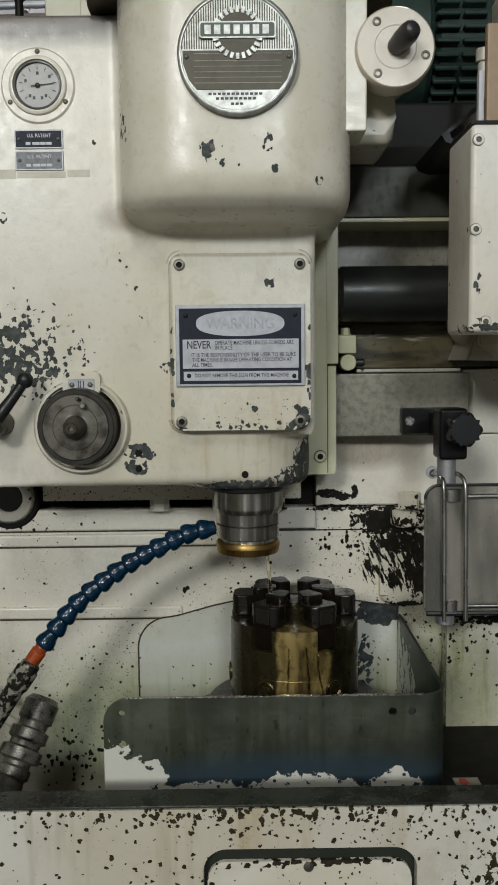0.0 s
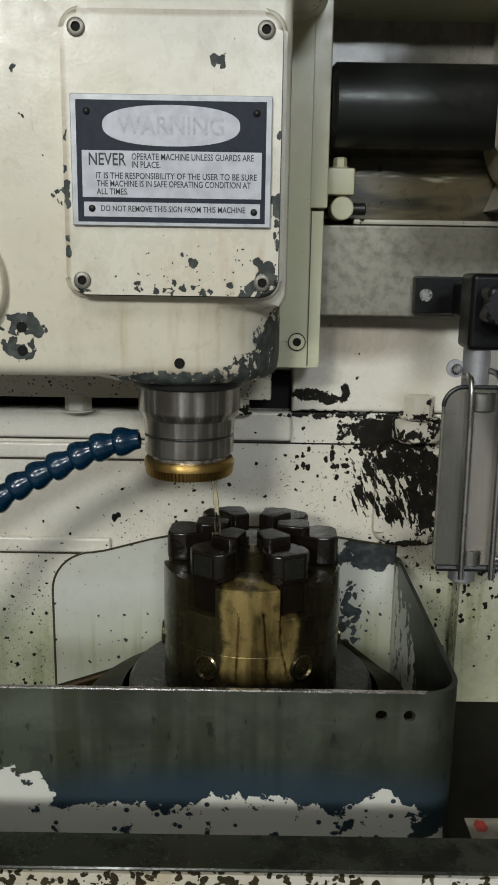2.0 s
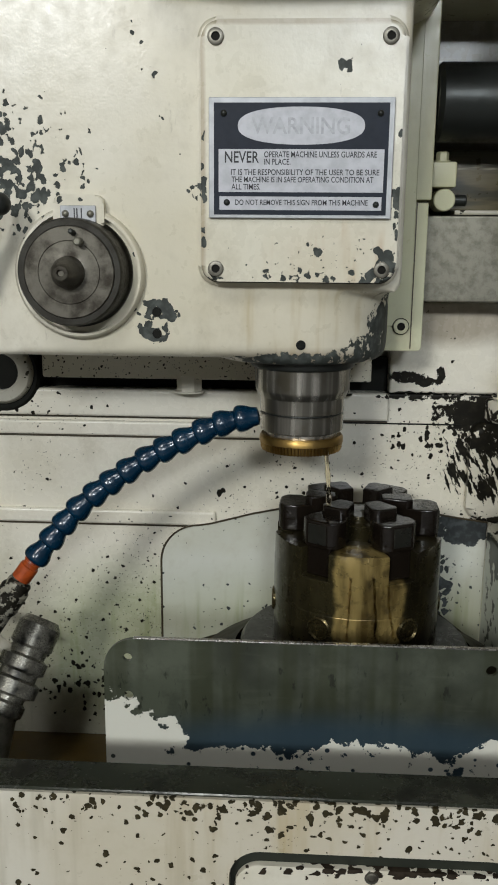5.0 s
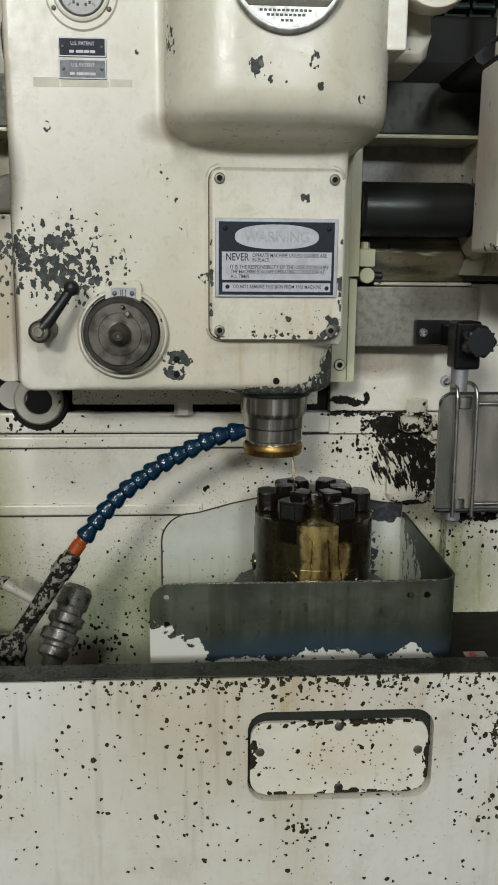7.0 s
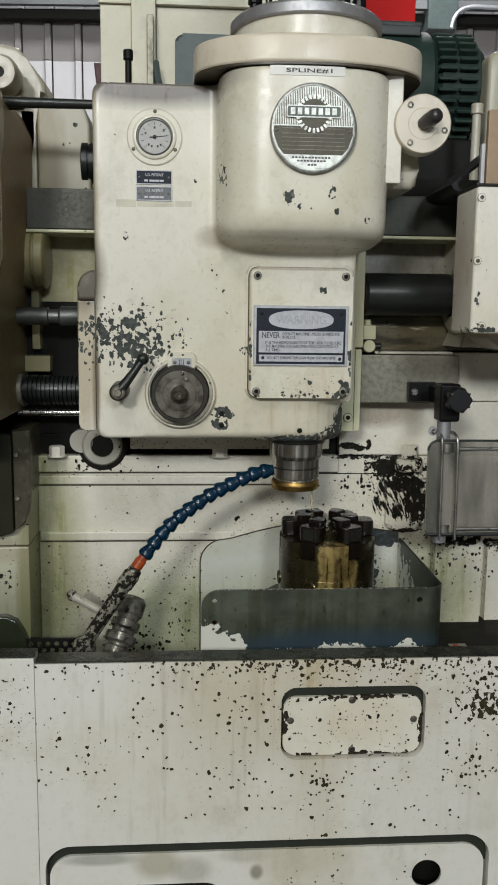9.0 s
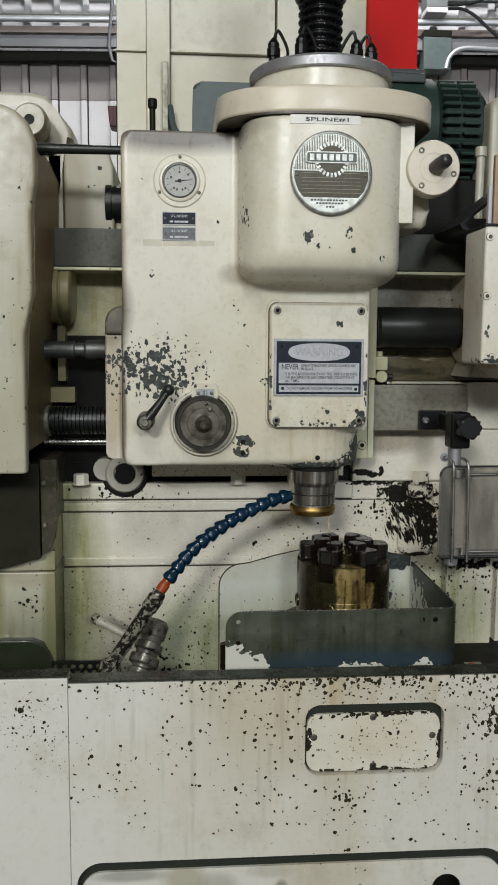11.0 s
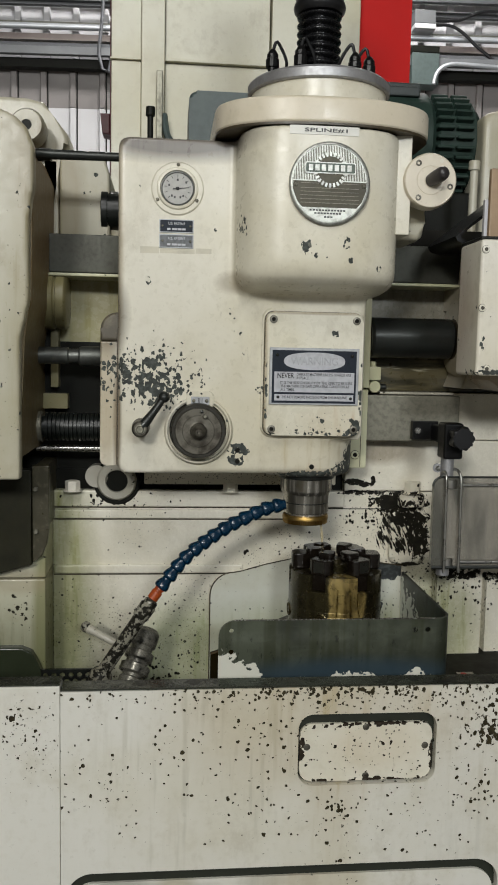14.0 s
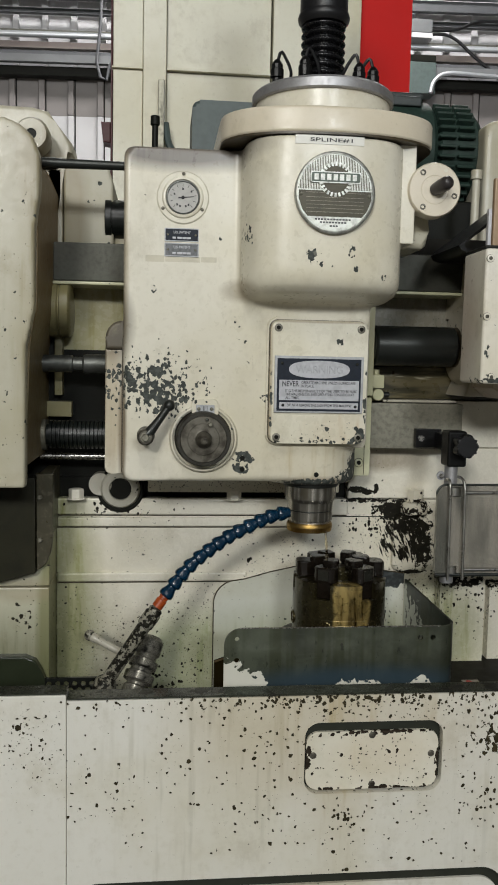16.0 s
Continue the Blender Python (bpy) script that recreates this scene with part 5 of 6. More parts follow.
prism(jaw, [(0.030, -0.011), (0.062, -0.019), (0.070, -0.013), (0.070, 0.013), (0.062, 0.019), (0.030, 0.011)], 0.180, 0.203, 0.003)
jaw_mesh = mesh_of("jaw", jaw, jaw_steel)
shim_mesh = mesh_of("jaw_face", box(B(), 0.1038, 0.1046, -0.0125, 0.0125, 0.164, 0.189, 0.0003, 1), table_steel)
for k in range(6):
    m = Matrix.Translation((CX, CY, CZ)) @ Matrix.Rotation(radians(TURNED + 60 * k), 4, "Z")
    one = repeat("jaw", jaw_mesh, m, chuck)
    repeat("face_plate", shim_mesh, m, one)
    repeat("crown_segment", crown_mesh, m, chuck)
hole = B()
lathe(hole, [(0.0160, -0.002), (0.0160, 0.0018), (0.0138, 0.0032), (0.0118, 0.0008), (0.0078, 0.0006), (0.0072, 0.0024), (0.0036, 0.0024), (0.0036, 0.0008), (0, 0.0008)], Matrix.Translation((0.1095, 0, 0.056)) @ Matrix.Rotation(radians(90), 4, "Y"), 24)
hole_mesh = mesh_of("key_socket", hole, socket_steel)
for k in range(6):
    repeat("key_socket", hole_mesh, Matrix.Translation((CX, CY, CZ)) @ Matrix.Rotation(radians(-58 + 60 * k), 4, "Z"), chuck)
plug = B()
lathe(plug, [(0, 0.0), (0.024, 0.0), (0.024, 0.165), (0.017, 0.168), (0.017, 0.178), (0, 0.178)], Matrix.Translation((CX, CY, CZ)), 32)
part("work_arbor", plug, chuck_steel, chuck)
table = thing("rotary_table", (CX, CY, 0.601), "round oily steel work table on a dark cone", "work table")
part("table_plate", lathe(B(), [(0, 0), (0.151, 0), (0.155, 0.004), (0.155, 0.012), (0.150, 0.018), (0, 0.018)], Matrix.Translation((CX, CY, 0.863)), 72), table_steel, table)
part("cone", lathe(B(), [(0.165, 0.862), (0.172, 0.856), (0.215, 0.832), (0.225, 0.826), (0.225, 0.60)], Matrix.Translation((CX, CY, 0)), 72), oil_soot, table)

# splash guard: a bent sheet, open at one end
guard = thing("splash_guard", (0.05, 1.17, 0.70), "bent dark steel splash guard with worn cream paint", "splash guard")
front = part("front_sheet", plate(B(), rounded(-0.205, 0.262, 0.60, 0.982, 0.035, 8, (0, 0, 0, 1)), [circle(-0.178, 0.960, 0.0048, 16), circle(-0.178, 0.914, 0.0055, 16), circle(0.216, 0.958, 0.006, 16), circle(0.244, 0.958, 0.006, 16)], 1.166, 1.171), guard_steel, guard, smooth=30)
part("lip", box(B(), -0.172, 0.262, 1.1655, 1.1715, 0.9815, 0.9835, 0.0008, 1), steel, guard)
bend = []
for i in range(9):
    a = radians(90 * i / 8)
    bend.append((0.262 + 0.036 * math.sin(a), 1.202 - 0.036 * math.cos(a), 0.262 + 0.031 * math.sin(a), 1.202 - 0.031 * math.cos(a)))
bend.append((0.301, 1.555, 0.296, 1.555))
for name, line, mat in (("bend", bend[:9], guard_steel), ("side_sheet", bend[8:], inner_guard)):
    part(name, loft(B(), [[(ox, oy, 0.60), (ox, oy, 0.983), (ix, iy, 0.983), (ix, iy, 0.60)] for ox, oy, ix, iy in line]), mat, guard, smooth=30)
crest = [(-0.203, 0.60), (0.2955, 0.60), (0.2955, 0.998), (0.25, 1.004), (0.19, 1.014), (0.12, 1.024), (0.06, 1.024), (0.01, 1.018), (-0.06, 1.003), (-0.125, 0.985)]
crest += [(-0.143 - 0.06 * math.sin(radians(a)), 0.922 + 0.06 * math.cos(radians(a))) for a in range(0, 91, 10)]
part("sheet_edge", sweep(B(), [Vector((x, 1.5575, z)) for x, z in crest[2:] + [(-0.203, 0.602)]], 0.0016, 6), dirt_shade_brown, guard)
part("back_sheet", slab(B(), crest, 1.558, 1.563, 0.001, 1), sheet_paint, guard)

# base with hatch, rim and tray
base = thing("machine_base", (0.1, 1.3, 0.0), "cream painted cast machine base with many chips", "machine base")
hatch_hole = rounded(-0.055, 0.222, 0.694, 0.840, 0.030, 10)
low_hole = rounded(-0.502, 0.364, 0.10, 0.528, 0.05, 10)
part("sump_apron", slab(B(), [(-0.200, 0.602), (-0.200, 0.773), (-0.15, 0.790), (-0.05, 0.825), (0.01, 0.848), (0.06, 0.862), (0.15, 0.862), (0.227, 0.852), (0.292, 0.80), (0.292, 0.602)], 1.538, 1.556, 0.003, 2), oil_soot, base)
part("apron_edge", sweep(B(), [Vector((x, 1.539, z)) for x, z in ((-0.200, 0.774), (-0.15, 0.791), (-0.05, 0.826), (0.01, 0.849), (0.06, 0.863))], 0.0028, 8), rust_oil, base)
part("front_wall", plate(B(), rounded(-0.512, 1.0, 0.0, 0.8945, 0.0), [hatch_hole, low_hole], 1.02, 1.065), base_paint, base, smooth=30)
part("hatch_seat", slab(B(), rounded(-0.060, 0.227, 0.690, 0.845, 0.03, 8), 1.0383, 1.07, 0), seat_green, base)
dark_screw = mesh_of("hatch_screw", disc(B(), 0, 0, 0, [(0.0096, 0), (0.0096, 0.0004), (0.0086, 0.0004), (0.0086, 0.0022), (0.0076, 0.0031), (0.0046, 0.0031), (0.0040, 0.0006), (0, 0.0006)], 24), dial_steel)
hatch = part("hatch", slab(B(), rounded(-0.0505, 0.2175, 0.6965, 0.8155, 0.025, 8), 1.0315, 1.0380, 0.002, 2), hatch_paint, base)
for x, z in ((-0.036, 0.768), (0.082, 0.807), (0.203, 0.766), (0.084, 0.706)):
    repeat("screw", dark_screw, pose(x, 1.0317, z) @ Matrix.Scale(0.72, 4), hatch, "dirty socket head screw")
part("hatch_seat", box(B(), -0.51, 0.37, 1.0385, 1.07, 0.46, 0.54, 0), seat_green, base)
part("lower_hatch", plate(B(), rounded(-0.496, 0.358, 0.10, 0.500, 0.045, 8), [circle(0.243, 0.437, 0.030), rounded(-0.400, -0.146, 0.20, 0.434, 0.055, 10)], 1.032, 1.038), lower_paint, base, smooth=30)
# black sheets behind the openings put the shade inside them into colour
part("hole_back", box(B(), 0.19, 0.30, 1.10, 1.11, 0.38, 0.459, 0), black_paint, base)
part("hole_back", box(B(), -0.42, -0.12, 1.0705, 1.079, 0.19, 0.459, 0), dull_black, base)
part("front_wall", box(B(), -1.2, -0.513, 1.022, 1.065, 0.0, 0.9050, 0.003), base_paint, base)
part("rim_edge", box(B(), -0.512, 1.0, 1.0215, 1.066, 0.8950, 0.8985, 0.0012, 1), wet_steel, base)
part("rim_edge", box(B(), -1.2, -0.513, 1.0235, 1.066, 0.9053, 0.9085, 0.0012, 1), wet_steel, base)
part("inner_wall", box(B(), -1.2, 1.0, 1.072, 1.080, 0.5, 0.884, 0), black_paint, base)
part("tray", box(B(), -1.2, 1.0, 1.08, 1.66, 0.55, 0.60, 0.003), sump_black, base)
part("tray_shelf", box(B(), 0.308, 1.0, 1.12, 1.60, 0.602, 0.768, 0.006), dull_black, base)
part("oil_pool", box(B(), -0.46, -0.21, 1.36, 1.57, 0.602, 0.608, 0.002), oil_brown, base)
part("body_block", box(B(), -1.2, 1.0, 1.08, 1.9, 0.0, 0.548, 0), black_paint, base)
sticker = thing("paper_sticker", (0.305, 1.10, 0.885), "small dirty white sticker with red print", "sticker")
part("paper", box(B(), 0.290, 0.325, 1.083, 1.112, 0.8830, 0.8845, 0.0005), plain("dirty_paper", (0.28, 0.26, 0.20), 0.5, vary=0.7, scale=60), sticker)
part("red_print", prism(B(), [(0.297, 1.093), (0.304, 1.091), (0.309, 1.097), (0.307, 1.107), (0.300, 1.109), (0.296, 1.102)], 0.8846, 0.8850, 0.0001), plain("faded_red_print", (0.40, 0.05, 0.035), 0.5, vary=0.9, scale=150), sticker)

# column behind the work space
column = thing("machine_column", (0.0, 1.7, 0.8), "cream cast machine column with oil stains and chips", "machine column")
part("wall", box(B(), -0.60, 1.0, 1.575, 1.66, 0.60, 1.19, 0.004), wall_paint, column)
part("ledge", box(B(), -0.597, 0.14, 1.560, 1.576, 1.150, 1.192, 0.005, 3), wall_paint, column)
part("moulding", box(B(), -0.597, 0.0, 1.566, 1.576, 1.119, 1.142, 0.004, 3), wall_paint, column)
part("moulding", box(B(), -0.597, -0.118, 1.566, 1.576, 0.977, 1.001, 0.005, 3), wall_paint, column)
part("seam", box(B(), 0.0, 0.25, 1.5735, 1.576, 1.1435, 1.1455, 0), black_paint, column)
for x0, x1, z in ((-0.597, 0.0, 1.1165), (-0.597, -0.118, 0.9745), (-0.597, 0.14, 1.1470)):
    part("seam", box(B(), x0, x1, 1.5728, 1.5755, z - 0.0012, z + 0.0012, 0), dirt_shade_brown, column)
part("shoulder", slab(B(), [(0.14, 1.192), (1.0, 1.192), (1.0, 1.328), (0.14, 1.328)], 1.566, 1.66, 0.006, 3), wall_paint, column)
part("shoulder", box(B(), 0.4135, 1.0, 1.555, 1.66, 1.329, 1.45, 0.005), wall_paint, column)
# black back gives the slot its shade by colour
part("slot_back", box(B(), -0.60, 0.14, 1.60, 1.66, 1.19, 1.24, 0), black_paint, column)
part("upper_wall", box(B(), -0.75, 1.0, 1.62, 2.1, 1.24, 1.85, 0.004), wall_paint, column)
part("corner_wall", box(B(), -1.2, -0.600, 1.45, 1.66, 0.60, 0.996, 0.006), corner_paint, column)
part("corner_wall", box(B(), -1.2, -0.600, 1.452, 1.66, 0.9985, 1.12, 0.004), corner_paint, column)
# olive-black panel: its colour holds most of the shade below the gearbox
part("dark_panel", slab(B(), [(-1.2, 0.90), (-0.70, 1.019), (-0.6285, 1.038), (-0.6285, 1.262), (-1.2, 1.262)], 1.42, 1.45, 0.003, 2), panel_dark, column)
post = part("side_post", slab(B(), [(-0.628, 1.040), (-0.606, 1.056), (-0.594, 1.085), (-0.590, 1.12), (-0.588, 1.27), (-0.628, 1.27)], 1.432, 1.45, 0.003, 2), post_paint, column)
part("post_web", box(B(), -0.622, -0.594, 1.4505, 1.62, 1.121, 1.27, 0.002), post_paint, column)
for z in (1.215, 1.115):
    part("bolt", rod(B(), (-0.619, 1.434, z), (-0.619, 1.425, z), 0.0055), grey_steel, post)
# corner_back and dark_recess: black sheets in place of the recess's shade
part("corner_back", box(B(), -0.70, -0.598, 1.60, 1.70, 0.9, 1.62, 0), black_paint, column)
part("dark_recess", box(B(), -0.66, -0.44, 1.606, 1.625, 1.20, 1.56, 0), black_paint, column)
lug = part("lug", slab(B(), rounded(0.262, 0.360, 1.00, 1.150, 0.02, 6), 1.558, 1.577, 0.014, 4), wall_paint, column)
part("lug_cap", lathe(B(), [(0, 0), (0.030, 0), (0.034, 0.004), (0.034, 0.030), (0.031, 0.034), (0, 0.035)], Matrix.Translation((0.318, 1.572, 1.152)), 40), nut_paint, column)
part("bolt_nut", hexbolt(B(), (0.316, 1.555, 1.188), 0.021, 0.032, "z"), nut_paint, column, smooth=20)
for x in (-0.548, -0.156, 0.062):
    part("bolt_nut", hexbolt(B(), (x, 1.550, 1.192), 0.0185, 0.026, "z"), nut_paint, column, smooth=20)
part("pilaster", slab(B(), rounded(0.385, 0.505, 0.60, 1.005, 0.02, 6), 1.532, 1.577, 0.014, 4), wall_paint, column)
part("pilaster", slab(B(), rounded(0.524, 0.80, 0.60, 0.968, 0.015, 6), 1.545, 1.577, 0.012, 4), wall_paint, column)
bear = part("bearing", disc(B(), -0.440, 1.598, 1.217, [(0.027, 0.0), (0.027, 0.048), (0.029, 0.05), (0.044, 0.05), (0.049, 0.045), (0.050, 0)], 48), ring_paint, column, "pale bearing ring")
part("bore", disc(B(), -0.440, 1.598, 1.217, [(0.0268, 0), (0.0268, 0.040), (0, 0.040)], 32), oil_soot, bear)
part("bearing_boss", lathe(B(), [(0, 0), (0.026, 0), (0.028, 0.004), (0.028, 0.045), (0, 0.045)], Matrix.Translation((-0.490, 1.60, 1.228)) @ FRONT, 32), ring_paint, column)
part("bearing_seat", disc(B(), -0.440, 1.66, 1.214, [(0, 0), (0.058, 0), (0.058, 0.100), (0.054, 0.104), (0, 0.104)], 48), black_paint, column)

# rails and shafts
bracket_paint = paint("bracket_enamel", (0.50, 0.455, 0.36), specks=0.25, grime=0.9, size=1.3, stains=[((0.40, 1.5, 1.50), (0.08, 0.2, 0.06), 0.7, (0.28, 0.23, 0.14), 0.2)])
scraper_steel, nt, bsdf, pos = start("streaked_scraper_steel")
c = mixc(nt, ramp(nt, noise_at(nt, pos, 38, 4.0, 0.6, (0.16, 1, 1)), 0.40, 0.62), (0.035, 0.032, 0.017), (0.125, 0.105, 0.055))
c = mixc(nt, ramp(nt, noise_at(nt, pos, 60, 3.0, 0.6, (0.12, 1, 1)), 0.60, 0.70), c, (0.40, 0.37, 0.27))
nt.links.new(c, bsdf.inputs["Base Color"])
nt.links.new(mth(nt, "MULTIPLY_ADD", noise_at(nt, pos, 50, 3.0), 0.3, 0.16), bsdf.inputs["Roughness"])
bump(nt, bsdf, noise_at(nt, pos, 70, 3.0, 0.5, (0.3, 1, 1)), 0.001, 0.4)
rails = thing("cross_rail", (0.0, 1.55, 1.72), "dark steel cross rail with a pale lower ledge", "machine rail")
part("rail", box(B(), -0.60, 0.6, 1.52, 1.63, 1.722, 1.812, 0.003), rail_steel, rails)
part("ledge", box(B(), -0.60, 0.6, 1.512, 1.63, 1.713, 1.7205, 0.002), pale_paint, rails)
# added dark strip, hides the brightly lit wall front above the rail
part("added_dark_strip", box(B(), 0.12, 0.62, 1.585, 1.619, 1.8125, 1.862, 0.002), dull_black, rails)
lower = thing("lower_rail", (0.3, 1.55, 1.33), "dull grey ground steel guide rail", "machine rail")
part("bar", box(B(), 0.14, 0.412, 1.500, 1.63, 1.330, 1.444, 0.003), grey_steel, lower)
part("top_strip", box(B(), 0.21, 0.40, 1.515, 1.63, 1.4455, 1.452, 0.002), ring_paint, lower)
part("scraper_plate", box(B(), 0.14, 0.9, 1.565, 1.63, 1.453, 1.535, 0.003), scraper_steel, lower)
tube = thing("guide_tube", (0.3, 1.50, 1.585), "black oiled steel guide tube", "machine rail")
part("tube", rod(B(), (0.1735, 1.50, 1.585), (0.380, 1.50, 1.585), 0.049, n=48, bev=0.006), dark_steel, tube)
part("end_collar", rod(B(), (0.3835, 1.50, 1.585), (0.50, 1.50, 1.585), 0.0505, n=48), dirt_shade_brown, tube)
bracket = thing("tube_bracket", (0.42, 1.5, 1.49), "pale cast bracket with a round boss at the tube's end", "bracket")
bm = lathe(B(), [(0, 0), (0.084, 0), (0.094, 0.006), (0.098, 0.016), (0.100, 0.16), (0, 0.16)], frame_to((0.384, 1.50, 1.590), (0.56, 1.50, 1.590))[0], 56)
part("boss", bm, bracket_paint, bracket)
part("foot", slab(B(), [(0.402, 1.502), (0.388, 1.466), (0.55, 1.464), (0.55, 1.53), (0.41, 1.53)], 1.43, 1.62, 0.008, 3), bracket_paint, bracket)
part("arm", slab(B(), [(0.398, 1.66), (0.55, 1.66), (0.55, 1.80), (0.404, 1.80)], 1.46, 1.62, 0.006, 3), bracket_paint, bracket)
shaft = thing("feed_shaft", (-0.55, 1.50, 1.525), "dark steel feed shaft with a groove", "machine shaft")
m4, L4 = frame_to((-0.64, 1.50, 1.525), (-0.455, 1.50, 1.525))
part("shaft", lathe(B(), [(0, 0), (0.0205, 0), (0.0205, 0.088), (0.0165, 0.090), (0.0165, 0.112), (0.0205, 0.114), (0.0235, 0.118), (0.0235, L4), (0, L4)], m4, 36), shaft_steel, shaft)
coil_black = plain("black_coil_cover", (0.007, 0.009, 0.008), 0.32, spec=0.4)
lead = thing("lead_screw", (-0.55, 1.50, 1.356), "black ribbed cover of a lead screw", "lead screw")
prof = [(0, 0), (0.026, 0), (0.026, 0.05)]
for k in range(15):
    prof += [(0.0335, 0.05 + 0.0098 * k), (0.0335, 0.0565 + 0.0098 * k), (0.029, 0.0575 + 0.0098 * k), (0.029, 0.0592 + 0.0098 * k)]
part("coil", lathe(B(), prof + [(0, 0.198)], frame_to((-0.655, 1.50, 1.356), (-0.455, 1.50, 1.356))[0], 36), coil_black, lead)
part("rod", rod(B(), (-0.63, 1.52, 1.302), (-0.455, 1.52, 1.302), 0.008), steel, lead)
part("sleeve", rod(B(), (-0.66, 1.50, 1.356), (-0.612, 1.50, 1.356), 0.037), grey_steel, lead)
link = thing("link_rod", (-0.5, 1.385, 1.962), "dark round steel link rod", "machine rod")
part("rod", rod(B(), (-0.64, 1.385, 1.962), (-0.41, 1.385, 1.962), 0.0115, 0.0092), dark_steel, link)
part("sleeve", rod(B(), (-0.64, 1.40, 1.963), (-0.575, 1.395, 1.963), 0.0135), dark_steel, link)

# gearbox at the left
post_olive = paint("oil_yellowed_enamel", (0.30, 0.27, 0.14), specks=0.5, grime=1.0, stains=[((-0.59, 1.56, 1.58), (0.09, 0.2, 0.09), 0.9, (0.07, 0.06, 0.025), 0.2)])
gearbox = thing("gearbox_cover", (-0.75, 1.4, 1.26), "cream cast gearbox cover with brown grime", "gearbox cover")
bm = slab(B(), [(-1.1, 1.264), (-0.623, 1.264), (-0.622, 1.285), (-0.620, 1.56), (-0.602, 1.64), (-0.601, 1.80), (-0.590, 1.88), (-0.590, 1.945), (-0.606, 1.985), (-0.63, 2.006), (-0.66, 2.018), (-1.1, 2.018)], 1.242, 1.280, 0)
remesh(part("front_casting", bm, side_paint, gearbox, smooth=0), 0.006, 7)
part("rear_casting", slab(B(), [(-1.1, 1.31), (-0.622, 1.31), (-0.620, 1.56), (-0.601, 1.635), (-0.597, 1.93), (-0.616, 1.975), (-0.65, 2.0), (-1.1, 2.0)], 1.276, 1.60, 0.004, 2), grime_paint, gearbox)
part("top_casting", slab(B(), [(-1.1, 1.80), (-0.600, 1.80), (-0.594, 2.0), (-0.562, 2.035), (-0.565, 2.06), (-0.605, 2.11), (-0.622, 2.134), (-0.66, 2.142), (-1.1, 2.15)], 1.600, 1.72, 0.012, 3), side_paint, gearbox)
part("boss", disc(B(), -0.646, 1.56, 2.052, [(0.040, 0), (0.040, 0.050), (0.034, 0.062), (0.012, 0.062), (0.011, 0.045), (0, 0.045)], 40), side_paint, gearbox)
part("bore", disc(B(), -0.646, 1.5, 2.052, [(0, 0), (0.0118, 0), (0.0118, 0.0005), (0, 0.0005)], 20), black_paint, gearbox)
part("boss", lathe(B(), [(0, 0), (0.070, 0), (0.070, 0.044), (0.064, 0.047), (0.064, 0.050), (0.069, 0.052), (0.069, 0.070), (0.062, 0.076), (0, 0.076)], frame_to((-0.635, 1.56, 1.657), (-0.55, 1.56, 1.657))[0], 40), post_olive, gearbox)
part("strip", box(B(), -0.603, -0.584, 1.57, 1.61, 1.447, 1.70, 0.002), post_olive, gearbox)
part("strip", box(B(), -0.632, -0.562, 1.57, 1.61, 1.394, 1.432, 0.002), post_olive, gearbox)
part("inner_casting", box(B(), -0.625, -0.586, 1.60, 1.66, 1.70, 2.0, 0.006), side_paint, gearbox)
blockl = thing("bearing_block", (-0.52, 1.6, 1.81), "cream cast bearing block on the rail", "bearing block")
part("block", slab(B(), [(-0.585, 1.814), (-0.462, 1.814), (-0.464, 1.97), (-0.475, 2.005), (-0.51, 2.02), (-0.585, 2.02)], 1.60, 1.90, 0.008, 3), block_paint, blockl)
part("cap", rod(rod(B(), (-0.484, 1.63, 1.885), (-0.468, 1.63, 1.885), 0.052, n=40), (-0.47, 1.63, 1.885), (-0.40, 1.63, 1.885), 0.048, n=40), coil_black, blockl, "dark round cap")

# cabinet at the right
# dirty cream of the rear box, with the shade under the cabinet mixed in
tan_paint = paint("tan_soiled_shaded_enamel", (0.46, 0.37, 0.27), specks=0.2, grime=0.7)
# cabinet_enamel's stain is the shading of the left side face, put into the colour
cabinet_paint = paint("cabinet_enamel", (0.77, 0.735, 0.645), specks=0.2, size=1.3, grime=0.5, frags=[((0.33, 1.137, 1.51), (0.06, 0.1, 0.014), 0.9), ((0.322, 1.137, 1.56), (0.012, 0.1, 0.03), 0.7)], stains=[((0.306, 1.28, 1.62), (0.02, 0.14, 0.2), 0.6, (0.42, 0.31, 0.25), 0.2)])
cabinet = thing("side_cabinet", (0.5, 1.2, 1.505), "cream painted sheet metal cabinet with socket screws", "cabinet")
cabinet_screw = screw_mesh.copy()
cabinet_screw.materials[0], cabinet_screw.materials[1] = cabinet_paint, dial_steel
cbody = part("box", box(B(), 0.311, 0.95, 1.137, 1.262, 1.503, 1.778, 0.007, 3), cabinet_paint, cabinet)
for x, z in ((0.320, 1.757), (0.318, 1.640), (0.333, 1.517)):
    repeat("screw", cabinet_screw, pose(x, 1.1372, z) @ Matrix.Scale(0.85, 4), cbody, "painted socket head screw")
part("red_label_plate", box(B(), 0.361, 0.46, 1.1345, 1.1368, 1.575, 1.609, 0.001), red_sheet, cabinet)
part("push_button", disc(B(), 0.390, 1.137, 1.563, [(0.023, 0), (0.023, 0.008), (0.020, 0.012), (0.014, 0.012), (0.014, 0.022), (0.011, 0.025), (0, 0.025)], 32), grey_steel, cabinet, "grey push button in a steel collar")
